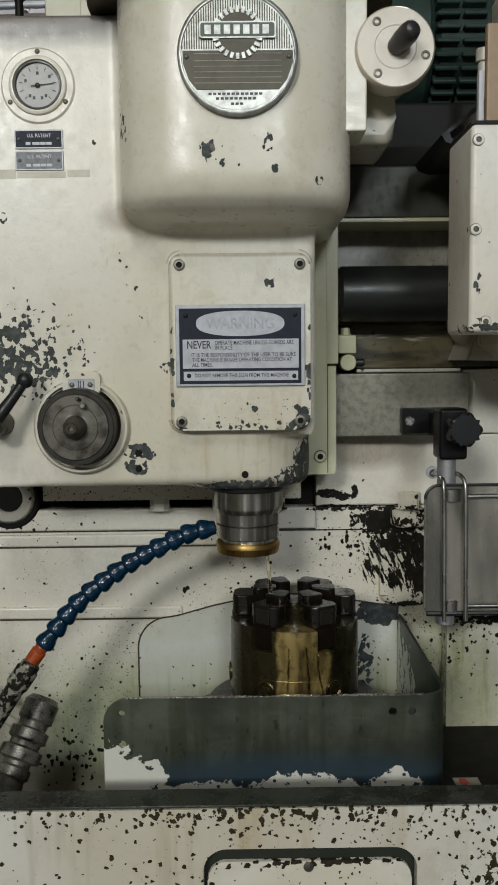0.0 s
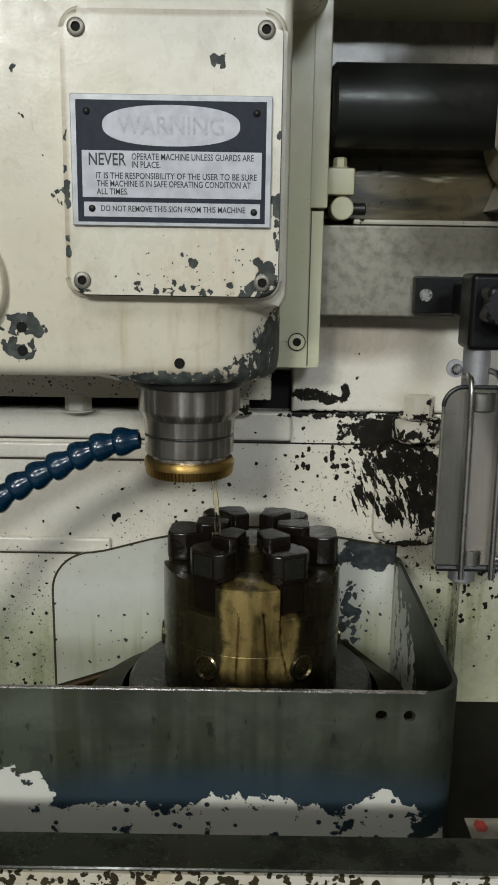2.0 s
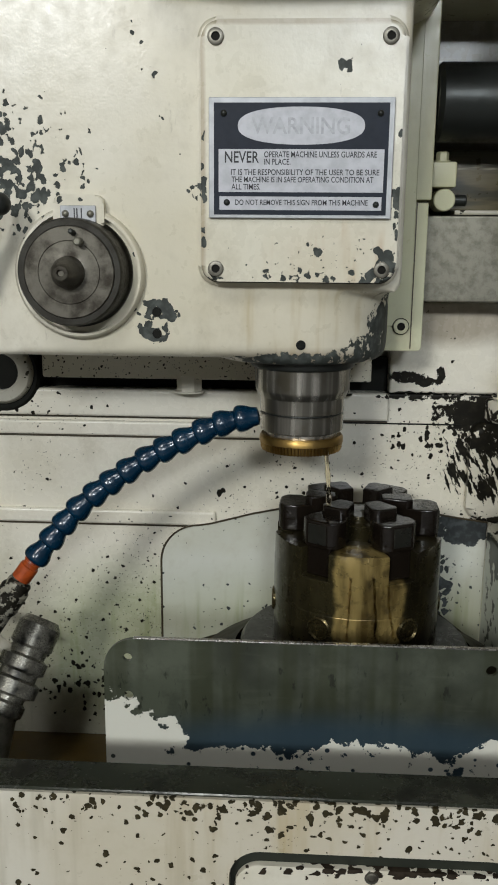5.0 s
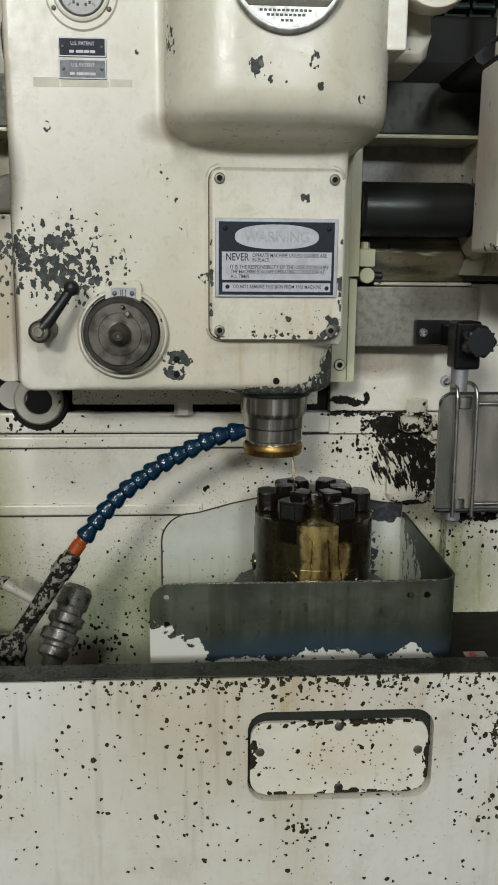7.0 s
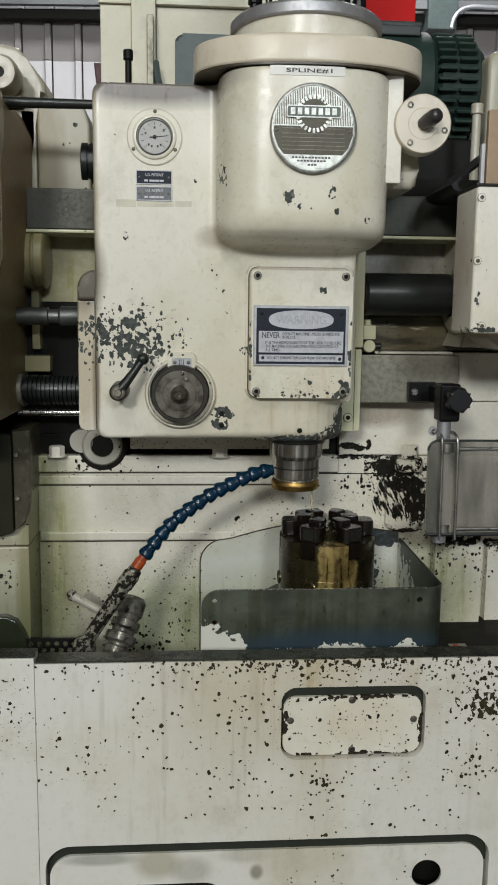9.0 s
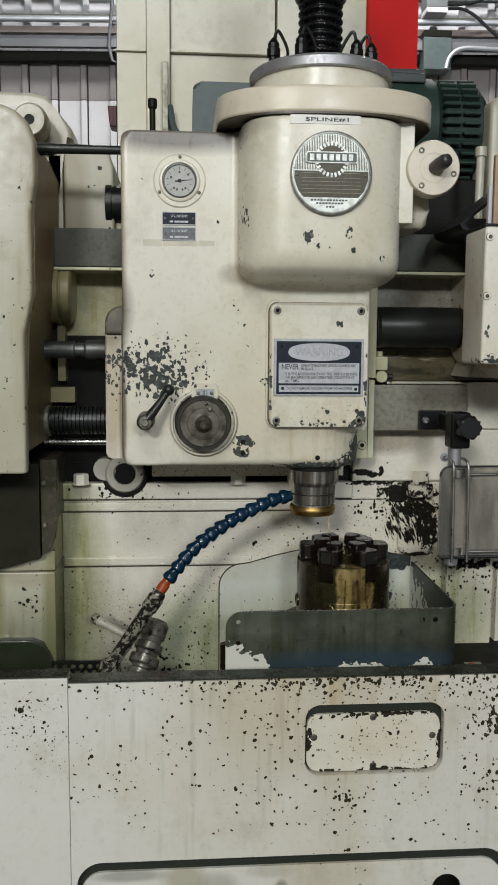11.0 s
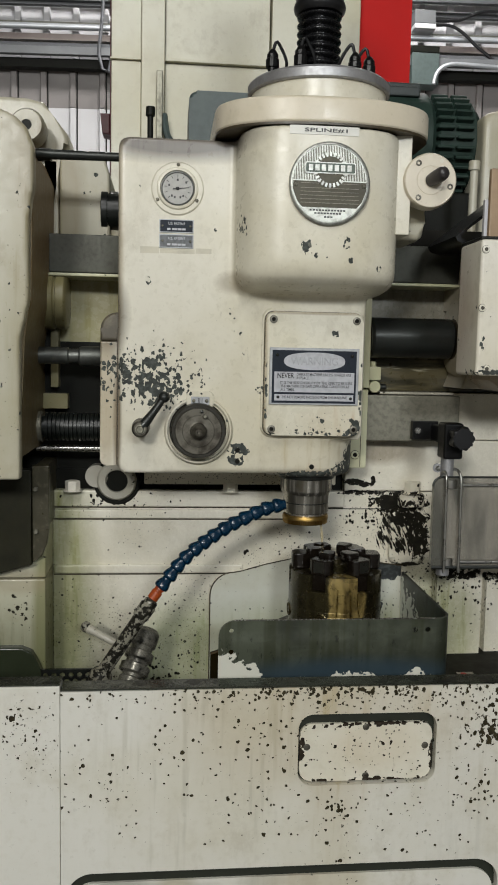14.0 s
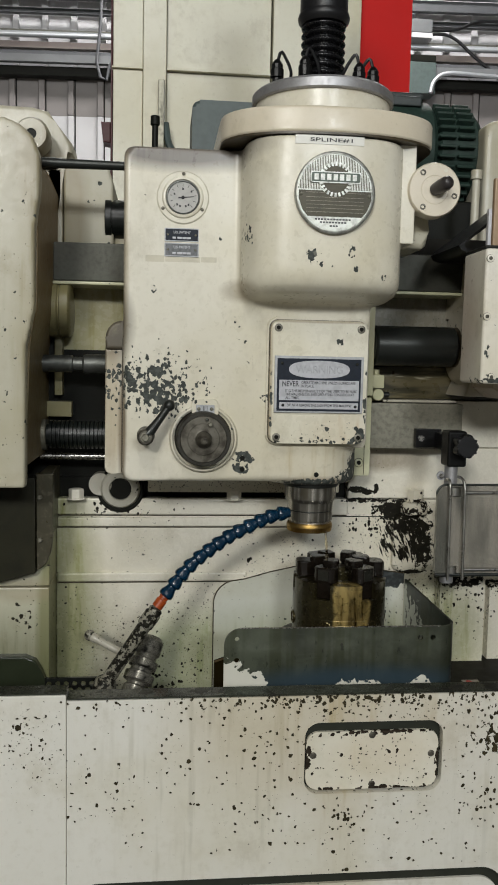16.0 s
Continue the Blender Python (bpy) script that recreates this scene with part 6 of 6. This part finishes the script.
for z0, z1 in ((1.715, 1.742), (1.646, 1.684)):
    tag = part("label_plate", box(B(), 0.359, 0.44, 1.1345, 1.1368, z0, z1, 0.001), plate_alu, cabinet)
    part("print_ground", box(B(), 0.3615, 0.4375, 1.1338, 1.1344, z0 + 0.002, z1 - 0.002, 0), sign_black, tag)
part("selector_knob", disc(B(), 0.394, 1.137, 1.641, [(0.026, 0), (0.026, 0.006), (0.022, 0.010), (0.012, 0.010), (0.012, 0.024), (0, 0.026)], 32), grey_steel, cabinet, "grey round selector")
part("rear_box", slab(B(), [(0.405, 1.49), (0.44, 1.465), (0.95, 1.465), (0.95, 1.70), (0.405, 1.70)], 1.30, 1.63, 0.004, 2), tan_paint, cabinet)
bm = loft(B(), [[(0.306, y, 1.803), (0.312, y, 1.793), (0.330, y, 1.787), (0.95, y, 1.80), (0.95, y, 1.807), (0.334, y, 1.793), (0.320, y, 1.799), (0.318, y, 1.806), (0.42, y, 1.886), (0.70, y, 2.10), (0.69, y, 2.105), (0.414, y, 1.890)] for y in (1.285, 1.48)])
part("flap", bm, clamp_black, cabinet)
part("tan_board", box(B(), 0.348, 0.95, 1.20, 1.215, 1.786, 1.932, 0.004), plain("tan_board", (0.36, 0.25, 0.15), 0.5, vary=0.3), cabinet)
part("white_strip", box(B(), 0.337, 0.345, 1.20, 1.212, 1.786, 1.868, 0.002), shed_white, cabinet)
part("top_edge", box(B(), 0.312, 0.95, 1.145, 1.262, 1.778, 1.785, 0.003), dark_steel, cabinet)
part("post", rod(rod(B(), (0.455, 1.60, 1.70), (0.457, 1.60, 2.020), 0.0105), (0.457, 1.60, 2.016), (0.457, 1.60, 2.040), 0.0145), side_paint, cabinet)

# clear shield on its hinge
shield = thing("splash_shield", (0.4, 1.36, 1.03), "smoky plastic splash shield on a steel hinge tube", "splash shield")
smoke, snt, sbs, spos = start("smoky_plastic")
# wide light and dark areas imitate the sheet's reflections by colour and alpha
sv = noise_at(snt, spos, 9, 2.0, 0.5, (1.6, 1.6, 0.5))
snt.links.new(mixc(snt, ramp(snt, sv, 0.38, 0.62), (0.44, 0.41, 0.35), (0.15, 0.148, 0.125)), sbs.inputs["Base Color"])
sbs.inputs["Roughness"].default_value, sbs.inputs["Metallic"].default_value = 0.25, 0.4
snt.links.new(mth(snt, "MULTIPLY_ADD", sv, 0.9, 0.26, clamp=True), sbs.inputs["Alpha"])
part("sheet", slab(B(), rounded(0.298, 0.75, 1.052, 1.264, 0.022, 8, (0.3, 0, 0, 1)), 1.337, 1.341, 0.0008, 1), smoke, shield)
rim = [Vector((x, 1.338, z)) for x, z in rounded(0.2985, 0.75, 1.0525, 1.2635, 0.022, 8, (0.3, 0, 0, 1))]
part("top_edge", sweep(B(), rim[10:], 0.0026, 8), dark_steel, shield)
part("side_edge", sweep(B(), [rim[-1], rim[0]], 0.0020, 8), grey_steel, shield)
part("bottom_edge", sweep(B(), [Vector((0.302, 1.338, 1.050)), Vector((0.75, 1.338, 1.050))], 0.0045, 8), dark_steel, shield)
part("hinge_tube", rod(B(), (0.339, 1.365, 1.025), (0.339, 1.365, 1.345), 0.0155, n=28), alu, shield)
part("collar", rod(B(), (0.343, 1.352, 1.236), (0.343, 1.352, 1.258), 0.020, n=28), stainless, shield)
part("collar", rod(B(), (0.343, 1.352, 1.052), (0.343, 1.352, 1.072), 0.018, n=28), stainless, shield)
part("sight_strip", box(B(), 0.349, 0.363, 1.343, 1.348, 1.075, 1.232, 0.002), plain("yellowed_strip", (0.30, 0.28, 0.17), 0.3, vary=0.4), shield)
part("wire_clip", sweep(B(), curve_pts([(0.326, 1.36, 1.272), (0.326, 1.34, 1.275), (0.326, 1.329, 1.262), (0.327, 1.327, 1.20), (0.328, 1.327, 1.10), (0.329, 1.328, 1.040)], 30), 0.0036, 10), stainless, shield)
part("wire_clip", sweep(B(), curve_pts([(0.352, 1.36, 1.280), (0.357, 1.34, 1.278), (0.361, 1.329, 1.262), (0.362, 1.327, 1.20), (0.363, 1.327, 1.10), (0.364, 1.328, 1.040)], 30), 0.0036, 10), stainless, shield)
for z in (1.246, 1.064):
    part("wire_clip", rod(B(), (0.362, 1.331, z), (0.75, 1.331, z), 0.0038, n=10), stainless, shield)
part("ear", lathe(B(), [(0.0045, 0), (0.0105, 0), (0.0105, 0.003), (0.0045, 0.003)], Matrix.Translation((0.316, 1.368, 1.281)) @ FRONT, 24), alu, shield)
part("ear_bolt", rod(B(), (0.316, 1.372, 1.281), (0.316, 1.358, 1.281), 0.006), steel, shield)
part("clamp_plate", box(B(), 0.287, 0.352, 1.478, 1.499, 1.336, 1.382, 0.002), clamp_black, shield)
part("clamp_block", box(B(), 0.322, 0.368, 1.342, 1.394, 1.304, 1.388, 0.006, 3), clamp_black, shield)
part("clamp_arm", box(B(), 0.334, 0.362, 1.392, 1.485, 1.334, 1.376, 0.005, 2), clamp_black, shield)
part("clamp_screw", disc(B(), 0.3000, 1.4785, 1.359, [(0.008, 0), (0.008, 0.003), (0.004, 0.003), (0.004, 0.001), (0, 0.001)], 20), steel, shield)
star = []
for k in range(60):
    a = 2 * math.pi * k / 60
    r = 0.0245 + 0.004 * math.cos(5 * a)
    star.append((0.353 + r * math.cos(a), 1.356 + r * math.sin(a)))
part("star_knob", slab(B(), star, 1.300, 1.330, 0.006, 3), black_rubber, shield)
part("knob_stem", rod(B(), (0.353, 1.325, 1.356), (0.350, 1.36, 1.354), 0.010), black_paint, shield)

# coolant hose of snapped segments
hose = thing("coolant_hose", (-0.2, 1.34, 0.86), "blue segmented plastic coolant hose", "coolant hose")
path = curve_pts([(-0.046, 1.345, 1.197), (-0.088, 1.345, 1.188), (-0.137, 1.345, 1.165), (-0.180, 1.345, 1.143), (-0.222, 1.342, 1.115), (-0.266, 1.338, 1.081), (-0.299, 1.334, 1.045), (-0.318, 1.328, 1.020), (-0.328, 1.325, 1.009)], 200)
seg = B()
lathe(seg, [(0.0060, -0.004), (0.0105, -0.003), (0.0150, -0.0008), (0.0164, 0.0012), (0.0170, 0.0040), (0.0168, 0.0070), (0.0160, 0.0112), (0.0140, 0.0160), (0.0124, 0.0200), (0.0116, 0.0245), (0.0108, 0.0275), (0.006, 0.0285)], None, 28)
seg_mesh = mesh_of("hose_segment", seg, hose_blue, 50)
total = sum((b - a).length for a, b in zip(path, path[1:]))
count = int(total / 0.0252)
for k in range(count):
    i0 = int(199 * k / count)
    i1 = min(int(199 * (k + 1) / count), 199)
    m, L = frame_to(path[i1], path[i0])
    repeat("segment", seg_mesh, m, hose)
part("orange_adapter", lathe(B(), [(0, 0), (0.0125, 0), (0.0125, 0.02), (0.0105, 0.021), (0.0105, 0.026), (0.012, 0.027), (0.011, 0.034), (0, 0.034)], frame_to((-0.346, 1.322, 0.984), (-0.325, 1.326, 1.013))[0], 24), orange, hose)
part("union", lathe(B(), [(0, 0), (0.017, 0), (0.019, 0.004), (0.019, 0.034), (0.016, 0.037), (0.016, 0.045), (0.0135, 0.048), (0, 0.048)], frame_to((-0.374, 1.322, 0.941), (-0.344, 1.322, 0.984))[0], 28), pipe_dirty, hose)
part("pipe", rod(B(), (-0.462, 1.322, 0.806), (-0.370, 1.322, 0.946), 0.0155, n=28), pipe_dirty, hose)
bm = B()
bmesh.ops.create_uvsphere(bm, u_segments=24, v_segments=16, radius=0.027, matrix=Matrix.Translation((-0.462, 1.322, 0.802)))
rod(bm, (-0.462, 1.322, 0.802), (-0.462, 1.322, 0.60), 0.022, n=28)
part("elbow", bm, pipe_dirty, hose)
valve = thing("ball_valve", (-0.39, 1.40, 0.60), "dirty steel ball valve with a hand lever", "valve")
m4, L4 = frame_to((-0.40, 1.36, 0.765), (-0.352, 1.44, 0.885))
part("body", lathe(B(), [(0, 0), (0.024, 0), (0.029, 0.004), (0.029, 0.018), (0.024, 0.022), (0.024, 0.028), (0.036, 0.032), (0.036, 0.050), (0.027, 0.054), (0.027, 0.062), (0.034, 0.066), (0.034, 0.082), (0.026, 0.086), (0.026, 0.096), (0.031, 0.10), (0.031, 0.13), (0.024, 0.14), (0, 0.14)], m4, 16), valve_steel, valve, smooth=25)
part("pipe", rod(B(), (-0.43, 1.33, 0.60), (-0.395, 1.365, 0.775), 0.020, n=24), grey_steel, valve)
part("lever", sweep(B(), curve_pts([(-0.505, 1.47, 0.870), (-0.47, 1.455, 0.855), (-0.43, 1.44, 0.838), (-0.385, 1.41, 0.825)], 20), [0.0115] * 3 + [0.009] * 17, 14), lever_paint, valve)
bm = B()
bmesh.ops.create_uvsphere(bm, u_segments=18, v_segments=12, radius=0.0135, matrix=Matrix.Translation((-0.507, 1.471, 0.871)))
part("lever_end", bm, pipe_dirty, valve)
strip = thing("perforated_strip", (-0.54, 1.43, 0.60), "dark oily perforated metal strip in the tray", "metal strip")
holes = [circle(-0.5985 + 0.0200 * k + (0.010 if row else 0.0), 0.7685 - 0.0155 * row, 0.0062, 12) for row in range(3) for k in range(6)]
part("strip_sheet", plate(B(), rounded(-0.610, -0.482, 0.602, 0.7825, 0.006, 3), holes, 1.426, 1.434), wet_black, strip, smooth=30)
ledge = thing("wet_tray_step", (-0.9, 1.42, 0.60), "dark green oily step of the coolant tray", "tray step")
part("step", slab(B(), [(-1.2, 0.602), (-0.606, 0.602), (-0.606, 0.775), (-0.616, 0.80), (-0.630, 0.825), (-0.655, 0.836), (-1.2, 0.838)], 1.425, 1.448, 0.004, 3), wet_green, ledge)

# motor
motor = thing("electric_motor", (0.3, 1.85, 1.85), "dark green finned electric motor", "motor")
part("foot", box(B(), 0.15, 0.56, 1.74, 2.05, 1.851, 1.99, 0.01), black_paint, motor)
part("barrel", rod(B(), (0.15, 1.88, 2.135), (0.40, 1.88, 2.135), 0.146, n=64, bev=0.012), motor_green, motor)
part("fan_cover", rod(B(), (0.395, 1.88, 2.135), (0.535, 1.88, 2.135), 0.130, n=64, bev=0.02), motor_green, motor)
fin = mesh_of("fin", box(B(), 0.0, 0.048, -0.1475, -0.120, -0.0042, 0.0042, 0.002, 1), motor_green)
for k in range(13):
    for x0 in (0.402, 0.456):
        repeat("fin", fin, Matrix.Translation((x0, 1.88, 2.135)) @ Matrix.Rotation(radians(-62 + 10.4 * k), 4, "X"), motor)
part("top_plate", box(B(), 0.10, 0.37, 1.80, 1.98, 2.262, 2.290, 0.006), motor_dark, motor)
part("top_rib", box(B(), 0.10, 0.36, 1.775, 1.805, 2.245, 2.272, 0.005), motor_dark, motor)
# added dark cover over the wall's top, which the rear lamp lights
part("added_dark_cover", box(B(), -0.10, 0.60, 1.625, 1.739, 1.851, 1.858, 0.002), dull_black, motor)
part("terminal_box", slab(B(), rounded(-0.268, 0.06, 2.00, 2.224, 0.02, 6), 1.75, 1.95, 0.012, 3), motor_grey, motor)
part("terminal_foot", box(B(), -0.24, 0.06, 1.78, 1.95, 1.851, 2.0, 0.004), black_paint, motor)

# tall cabinet behind
rear = thing("rear_cabinet", (-0.1, 2.4, 0.0), "tall cream sheet metal machine cabinet with seams", "cabinet")
part("panel", box(B(), -0.508, -0.412, 2.300, 2.9, 0.0, 2.474, 0.003), panel_paint, rear)
part("panel", box(B(), -0.508, -0.412, 2.300, 2.9, 2.480, 3.6, 0.003), panel_paint, rear)
part("panel", box(B(), -0.336, 0.004, 2.305, 2.9, 0.0, 2.474, 0.003), panel_paint, rear)
part("panel", box(B(), -0.336, 0.004, 2.305, 2.9, 2.484, 3.6, 0.003), panel_paint, rear)
part("panel", box(B(), 0.009, 0.300, 2.285, 2.9, 0.0, 3.6, 0.004), panel_paint, rear)
part("post", box(B(), -0.4115, -0.3365, 2.275, 2.299, 0.0, 3.6, 0.004), panel_paint, rear)
part("back_panel", box(B(), -0.4115, -0.3365, 2.33, 2.36, 0.0, 3.6, 0), panel_paint, rear)
part("flange", box(B(), -0.512, -0.413, 2.288, 2.32, 2.4745, 2.4795, 0.001), panel_paint, rear)
part("flange", box(B(), -0.335, 0.003, 2.285, 2.32, 2.475, 2.483, 0.001), panel_paint, rear)
part("bar", box(B(), -0.362, -0.342, 2.24, 2.272, 1.852, 2.43, 0.003), grey_steel, rear)
part("hook", sweep(B(), curve_pts([(-0.338, 2.26, 2.30), (-0.325, 2.25, 2.23), (-0.295, 2.25, 2.20), (-0.27, 2.25, 2.195)], 16), 0.011, 8), motor_grey, rear)
solo("red_guard_panel", box(B(), 0.304, 0.492, 2.36, 2.365, 0.0, 3.6, 0.001), red_sheet, "flat bright red painted sheet panel", "panel")
redp = thing("red_post", (-0.545, 2.8, 0.0), "dark red painted steel post", "post")
part("post", box(B(), -0.5435, -0.5365, 2.75, 2.85, 0.0, 3.6, 0.002), dark_red, redp)
part("bracket", slab(B(), [(-0.580, 2.433), (-0.572, 2.36), (-0.5445, 2.355), (-0.5445, 2.433)], 2.76, 2.84, 0.003, 1), dark_red, redp)
housing = thing("rear_housing", (0.6, 1.8, 1.853), "cream cast housing beside the motor", "machine housing")
remesh(part("casting", slab(B(), rounded(0.516, 0.95, 1.853, 2.20, 0.03, 6, (0.3, 0, 0, 1)), 1.70, 2.05, 0.02, 3), side_paint, housing, smooth=0), 0.008, 6)

# far wall of the hall, slightly askew to the machine
N = 5.50
ASKEW = Matrix.Translation((-1.23, N, 0)) @ Matrix.Rotation(radians(-4.0), 4, "Z") @ Matrix.Translation((1.23, -N, 0))


def askew(ob):
    ob.matrix_basis = ASKEW @ ob.matrix_basis
    return ob


askew(structure("wall_north_lower", box(B(), -6.4, 7, N, N + 0.05, 0, 3.202, 0), shed_white, "white sheet lining of the hall wall"))
askew(structure("wall_north_band", box(B(), -6.4, 7, N, N + 0.05, 3.203, 3.50, 0), shed_grey, "grey brown sheet band of the hall wall"))
askew(structure("wall_north_upper", box(B(), -6.4, 7, N + 0.12, N + 0.2, 3.3, 5.2, 0), shed_white, "bright ribbed sheet of the upper hall wall"))
bm = B()
for k in range(-26, 27):
    x = -1.178 + 0.200 * k
    box(bm, x - 0.022, x + 0.022, N + 0.085, N + 0.119, 3.3, 5.2, 0.004, 1)
askew(solo("upper_ribs", bm, shed_white, "white ribs of the upper wall sheet", "sheet ribs", kind="structure", smooth=0))
bm = B()
for k in range(-26, 27):
    x = -1.152 + 0.200 * k
    box(bm, x - 0.050, x - 0.006, N - 0.022, N - 0.001, 3.2025, 3.44, 0.006, 1)
askew(solo("band_ribs", bm, shed_grey, "grey ribs of the wall band", "sheet ribs", kind="structure", smooth=0))
bm = B()
for k in range(-26, 27):
    x = -1.152 + 0.200 * k
    box(bm, x - 0.050, x - 0.006, N - 0.022, N - 0.001, 0.0, 3.202, 0.006, 1)
askew(solo("lower_ribs", bm, shed_white, "white ribs of the lower wall sheet", "sheet ribs", kind="structure", smooth=0))
seam = B()
for k in range(-26, 27):
    x = -1.152 + 0.200 * k
    box(seam, x - 0.005, x + 0.003, N - 0.006, N - 0.001, 0.0, 3.44, 0, 1)
askew(solo("lower_seams", seam, black_paint, "dark seams of the lower wall sheet", "sheet seams", kind="structure", smooth=0))
olive_steel = plain("olive_grey_steel", (0.085, 0.085, 0.07), 0.5, vary=0.3, scale=8)
brown_steel = plain("brown_grey_steel", (0.15, 0.125, 0.115), 0.5, vary=0.3, scale=8)
mid_steel = plain("mid_grey_beam", (0.13, 0.135, 0.14), 0.5, vary=0.3, scale=8)
for z0, z1, y0, mat in ((3.497, 3.555, N - 0.16, mid_steel), (3.557, 3.586, N - 0.13, beam_grey), (3.649, 3.70, N + 0.02, brown_steel), (3.734, 3.779, N + 0.02, olive_steel), (3.872, 3.898, N + 0.0, beam_grey), (3.900, 3.913, N - 0.01, mid_steel), (3.97, 4.05, N, beam_grey), (4.052, 4.085, N - 0.02, galvanised), (4.2, 4.3, N, beam_grey)):
    girt = thing("wall_girt", (0, y0, z0), "grey steel girt along the hall wall", "girt", kind="structure")
    part("web", box(B(), -6.4, 7, y0, y0 + 0.02, z0, z1, 0.002), mat, girt)
    part("lip", box(B(), -6.4, 7, y0 - 0.02, y0 - 0.001, z0, z0 + 0.006, 0.002), mat, girt)
    askew(girt)
askew(structure("dark_gap", box(B(), -6.4, 7, N - 0.10, N - 0.03, 3.438, 3.496, 0), black_paint, "dark gap under the girt"))
conduit = thing("pipe_run", (0.0, N - 0.1, 3.70), "bright galvanised pipe along the wall", "pipe")
part("pipe", rod(B(), (-6.4, N - 0.1, 3.700), (7, N - 0.1, 3.700), 0.020, n=16), galvanised, conduit)
askew(conduit)
box2 = thing("switch_box", (1.36, 5.18, 3.37), "grey electrical box with a conduit", "switch box")
part("box", box(B(), 1.292, 1.435, 5.12, 5.25, 3.763, 3.85, 0.006), mid_steel, box2)
part("lid", box(B(), 1.293, 1.437, 5.118, 5.25, 3.728, 3.7615, 0.004), shed_white, box2)
part("box", box(B(), 1.283, 1.47, 5.12, 5.25, 3.37, 3.575, 0.006), motor_grey, box2)
part("band", box(B(), 1.284, 1.469, 5.122, 5.25, 3.577, 3.62, 0.004), black_paint, box2)
part("conduit", sweep(B(), curve_pts([(1.432, 5.10, 3.37), (1.445, 5.10, 3.43), (1.483, 5.10, 3.478), (1.54, 5.10, 3.500), (1.60, 5.10, 3.505), (1.903, 5.10, 3.497), (2.6, 5.1, 3.48)], 40), 0.014, 10), galvanised, box2)
part("cable", sweep(B(), curve_pts([(1.43, 5.15, 3.791), (1.595, 5.15, 3.803), (1.68, 5.15, 3.835), (1.75, 5.15, 3.864), (1.895, 5.15, 3.873), (2.3, 5.15, 3.87)], 30), 0.011, 8), black_rubber, box2)
part("cable", sweep(B(), curve_pts([(1.43, 5.15, 3.765), (1.53, 5.15, 3.768), (1.60, 5.15, 3.745), (1.659, 5.15, 3.705), (1.733, 5.15, 3.643), (1.864, 5.15, 3.551), (2.0, 5.15, 3.44)], 30), 0.011, 8), black_rubber, box2)
solo("hanging_cable", sweep(B(), curve_pts([(-0.735, N - 0.25, 5.2), (-0.76, N - 0.25, 3.9), (-0.775, N - 0.25, 3.65), (-0.79, N - 0.25, 3.48), (-0.74, N - 0.25, 3.35), (-0.66, N - 0.25, 3.28), (-0.60, N - 0.24, 0.0)], 60), 0.011, 8), beam_grey, "grey cable hanging from the roof", "cable")
